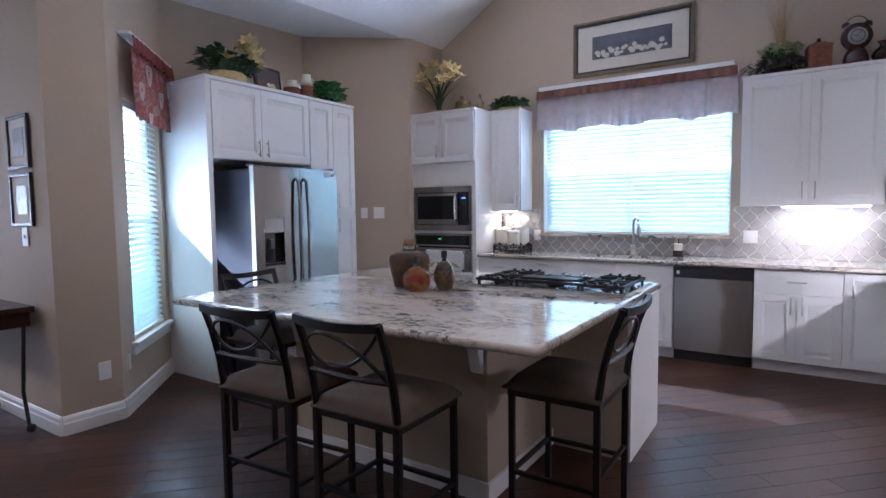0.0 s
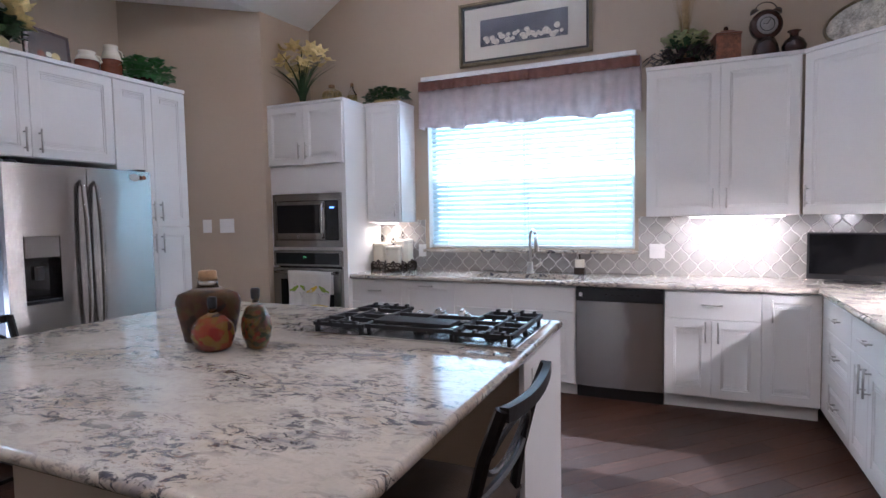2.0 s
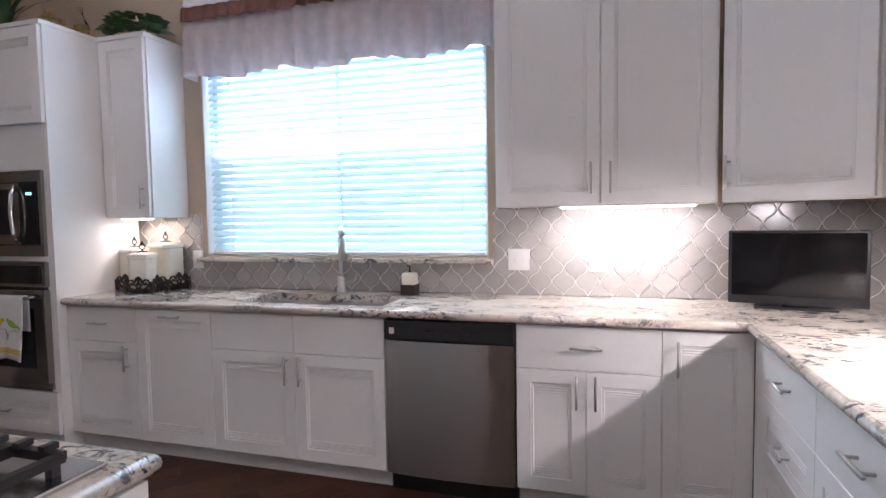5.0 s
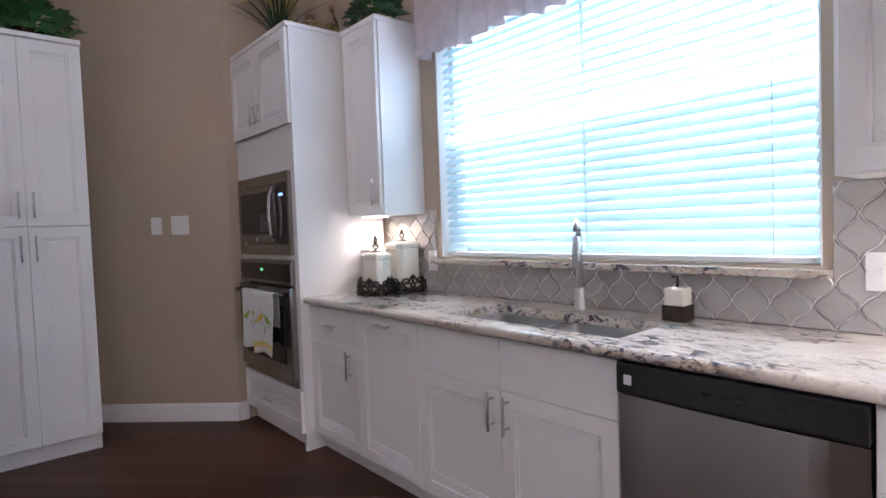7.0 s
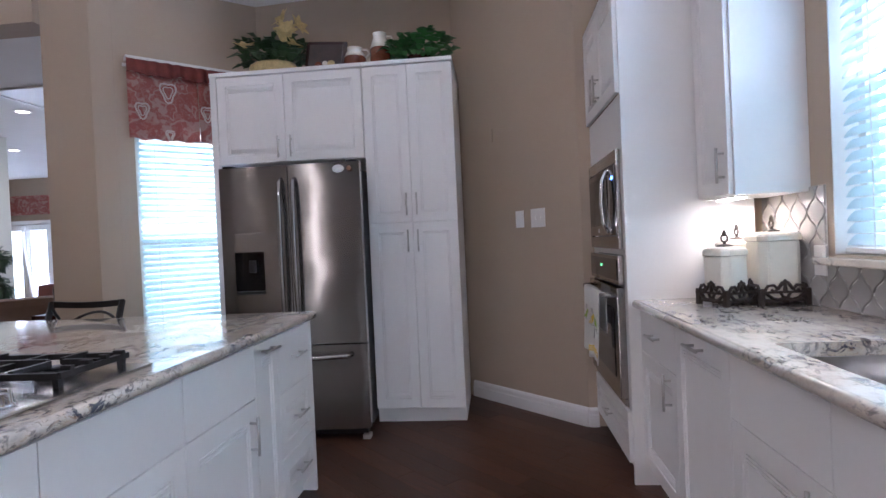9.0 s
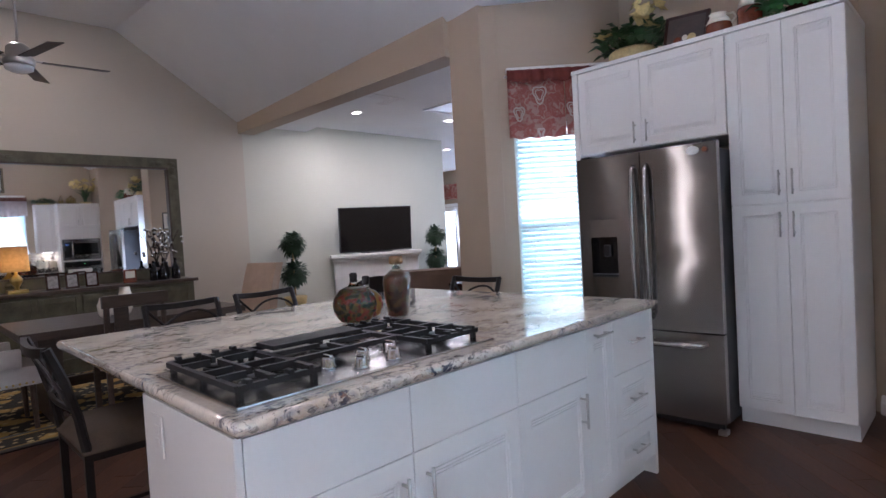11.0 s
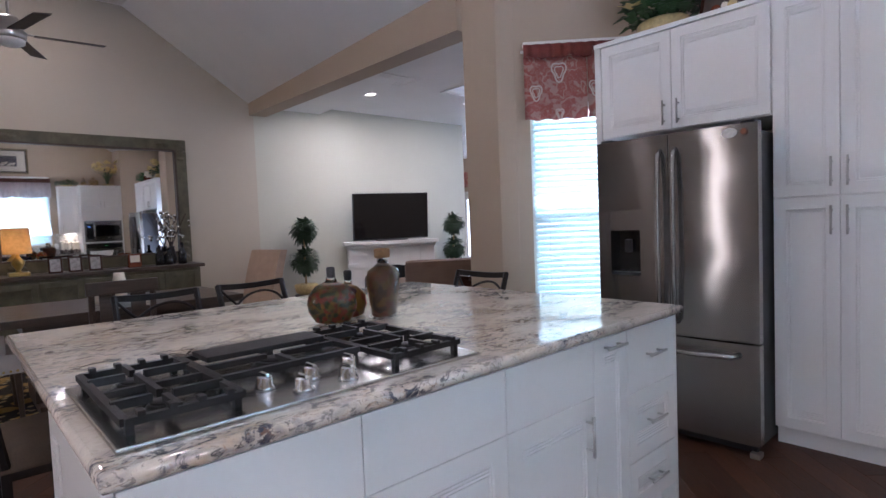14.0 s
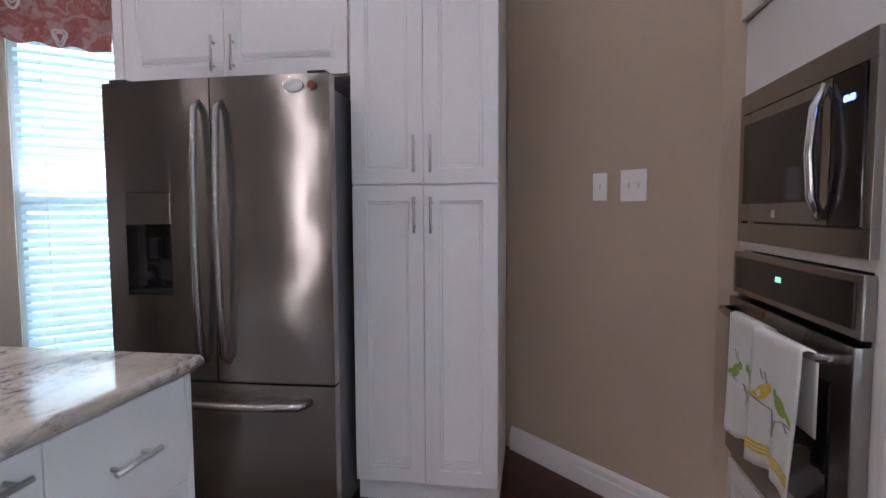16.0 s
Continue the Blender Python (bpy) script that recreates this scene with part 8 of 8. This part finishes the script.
part("tray", box(-0.12, 0.12, -0.08, 0.08, 0, 0.02, 0.006), BASKET, gl)
for k in range(5):
    part("ornament", lathe([(0.005, 0.02), (0.03, 0.035), (0.03, 0.05), (0.006, 0.07)], 12, pose(-0.09 + 0.045 * k, 0.02 * (-1) ** k, 0)), BRASS, gl, "", True)

# ---- arabesque tiles ----
TPX, TPZ = 0.128, 0.152


def lantern():
    """Outline of one lantern-shaped tile, about its centre."""
    a, b = TPX / 2 - 0.0045, TPZ / 2 - 0.0045
    quarter = []
    for k in range(9):
        u = k / 8
        # ogee from the right tip to the top tip
        x = a * (1 - u) + 0.0
        z = b * u
        bulge = 0.10 * math.sin(2 * math.pi * u)
        quarter.append((x + a * bulge * 0.55, z + b * bulge * 0.55))
    pts = quarter[:-1]
    pts += [(-x, z) for x, z in reversed(quarter)][:-1]
    pts += [(-x, -z) for x, z in quarter][:-1]
    pts += [(x, -z) for x, z in reversed(quarter)][:-1]
    return pts


def clip(poly, axis, limit, keep_less):
    out = []
    for i, p in enumerate(poly):
        q = poly[(i + 1) % len(poly)]
        pin, qin = (p[axis] <= limit) == keep_less, (q[axis] <= limit) == keep_less
        if pin:
            out.append(p)
        if pin != qin:
            f = (limit - p[axis]) / (q[axis] - p[axis])
            out.append((p[0] + f * (q[0] - p[0]), p[1] + f * (q[1] - p[1])))
    return out


def tile_mesh(poly):
    t = 0.008
    cx, cz = sum(p[0] for p in poly) / len(poly), sum(p[1] for p in poly) / len(poly)
    bm = bmesh.new()
    back = [bm.verts.new((x, 0, z)) for x, z in poly]
    edge = [bm.verts.new((x, -t + 0.003, z)) for x, z in poly]
    face = [bm.verts.new((cx + (x - cx) * 0.95, -t, cz + (z - cz) * 0.95)) for x, z in poly]
    n = len(poly)
    for q, w in ((back, edge), (edge, face)):
        for k in range(n):
            bm.faces.new((q[k], q[(k + 1) % n], w[(k + 1) % n], w[k]))
    bm.faces.new(face)
    bmesh.ops.recalc_face_normals(bm, faces=bm.faces)
    me = bpy.data.meshes.new("tile")
    bm.to_mesh(me)
    bm.free()
    me.materials.append(TILE)
    return me


LANTERN = lantern()
WHOLE = tile_mesh(LANTERN)


def backsplash(name, m, x0, x1, z0, z1, label, holes=()):
    """Tiles over a rectangle of wall; local x along the wall, -y out of it."""
    root = thing(name, m, label, "backsplash", kind="structure")
    bm = bmesh.new()
    xs = sorted({x0, x1, *[h[0] for h in holes], *[h[1] for h in holes]})
    for a, b in zip(xs, xs[1:]):
        top = z1
        for h in holes:
            if h[0] <= a and b <= h[1]:
                top = h[2]
        add_box(bm, a, b, -0.0045, -0.0005, z0, top)
    part("grout_bed", bm, GROUT, root)
    for i in range(int((x1 - x0) / (TPX / 2)) + 3):
        for j in range(-1, int((z1 - z0) / TPZ) + 2):
            cx = x0 + i * TPX / 2
            cz = z0 + (j + (0.5 if i % 2 else 0)) * TPZ
            poly = [(x + cx, z + cz) for x, z in LANTERN]
            fields = [(x0, x1, z0, z1)]
            for h in holes:
                if cx + TPX / 2 > h[0] and cx - TPX / 2 < h[1] and cz + TPZ / 2 > h[2]:
                    fields = [(x0, h[0], z0, z1), (h[1], x1, z0, z1), (h[0], h[1], z0, h[2])]
            for lo, hi, low, top in fields:
                cut = poly
                for axis, lim, less in ((0, hi - 0.001, True), (0, lo + 0.001, False), (1, top - 0.001, True), (1, low + 0.001, False)):
                    if cut:
                        cut = clip(cut, axis, lim, less)
                if len(cut) < 3:
                    continue
                w_, h_ = max(p[0] for p in cut) - min(p[0] for p in cut), max(p[1] for p in cut) - min(p[1] for p in cut)
                if w_ < 0.008 or h_ < 0.008:
                    continue
                if cut == poly:
                    ob = new("tile", WHOLE)
                    ob.location = (cx, -0.003, cz)
                else:
                    ob = new("tile", tile_mesh(cut))
                    ob.location = (0, -0.003, 0)
                ob.parent = root


backsplash("backsplash_sink", pose(0, WALL_Y, 0), -2.975, EAST - 0.003, 0.916, 1.40, "grey-beige arabesque tile backsplash with pale grout", ((WX0 - 0.04, WX1 + 0.03, 1.087),))
backsplash("backsplash_side", pose(EAST, WALL_Y, 0, 0, 0, -90), 0.012, 2.2, 0.916, 1.40, "grey-beige arabesque tile backsplash over the side counter")

# ---- floor planks ----
ANG = radians(45)
PL, PWD = 1.25, 0.127


def plank_mesh(w, h):
    bm = box(-w / 2, w / 2, -h / 2, h / 2, -0.02, 0, 0)
    bmesh.ops.bevel(bm, geom=[e for e in bm.edges if all(abs(v.co.z) < 1e-6 for v in e.verts)], offset=0.0012, segments=1, affect="EDGES")
    me = bpy.data.meshes.new("floor_plank")
    bm.to_mesh(me)
    bm.free()
    me.materials.append(FLOOR)
    return me


fl = thing("floor", pose(0, 0, 0), "dark walnut plank floor laid on the diagonal", "floor", kind="structure")
mesh = plank_mesh(PL - 0.0008, PWD - 0.0008)
rng = random.Random(5)
near, far = [], []
turn = pose(0, 0, 0, 0, 0, 45)
for r in range(-110, 110):
    off = rng.random() * PL
    for q in range(-14, 14):
        c0 = turn @ Vector((q * PL + off, r * PWD, 0))
        if not (-12.3 < c0.x < 5.0 and -7.6 < c0.y < 6.4):
            continue
        inside = -4.9 < c0.x < 1.9 and 0.2 < c0.y < 6.5
        (near if inside else far).append(c0)
near.sort(key=lambda c0: abs(c0.x + 1.2) + abs(c0.y - 3.6))
far += near[300:]
for c0 in near[:300]:
    ob = new("floor_plank", mesh)
    ob.parent = fl
    ob.matrix_local = Matrix.Translation(c0) @ turn
verts, faces = [], []
for c0 in far:
    k = len(verts)
    m = Matrix.Translation(c0) @ turn
    hx, hy = PL / 2 - 0.001, PWD / 2 - 0.001
    for dx, dy, dz in ((-hx, -hy, 0), (hx, -hy, 0), (hx, hy, 0), (-hx, hy, 0), (-hx, -hy, -0.02), (hx, -hy, -0.02), (hx, hy, -0.02), (-hx, hy, -0.02)):
        verts.append(m @ Vector((dx, dy, dz)))
    faces += [(k, k + 1, k + 2, k + 3), (k, k + 4, k + 5, k + 1), (k + 1, k + 5, k + 6, k + 2), (k + 2, k + 6, k + 7, k + 3), (k + 3, k + 7, k + 4, k)]
me = bpy.data.meshes.new("floor_planks_far")
me.from_pydata(verts, [], faces)
FAR = FLOOR.copy()
fn = FAR.node_tree.nodes
info = [q for q in fn if q.type == "OBJECT_INFO"][0]
geo = fn.new("ShaderNodeNewGeometry")
for lk in list(info.outputs["Random"].links):
    FAR.node_tree.links.new(geo.outputs["Random Per Island"], lk.to_socket)
me.materials.append(FAR)
ob = new("floor_planks_far", me)
ob.parent = fl
ob["kind"] = "stuff"
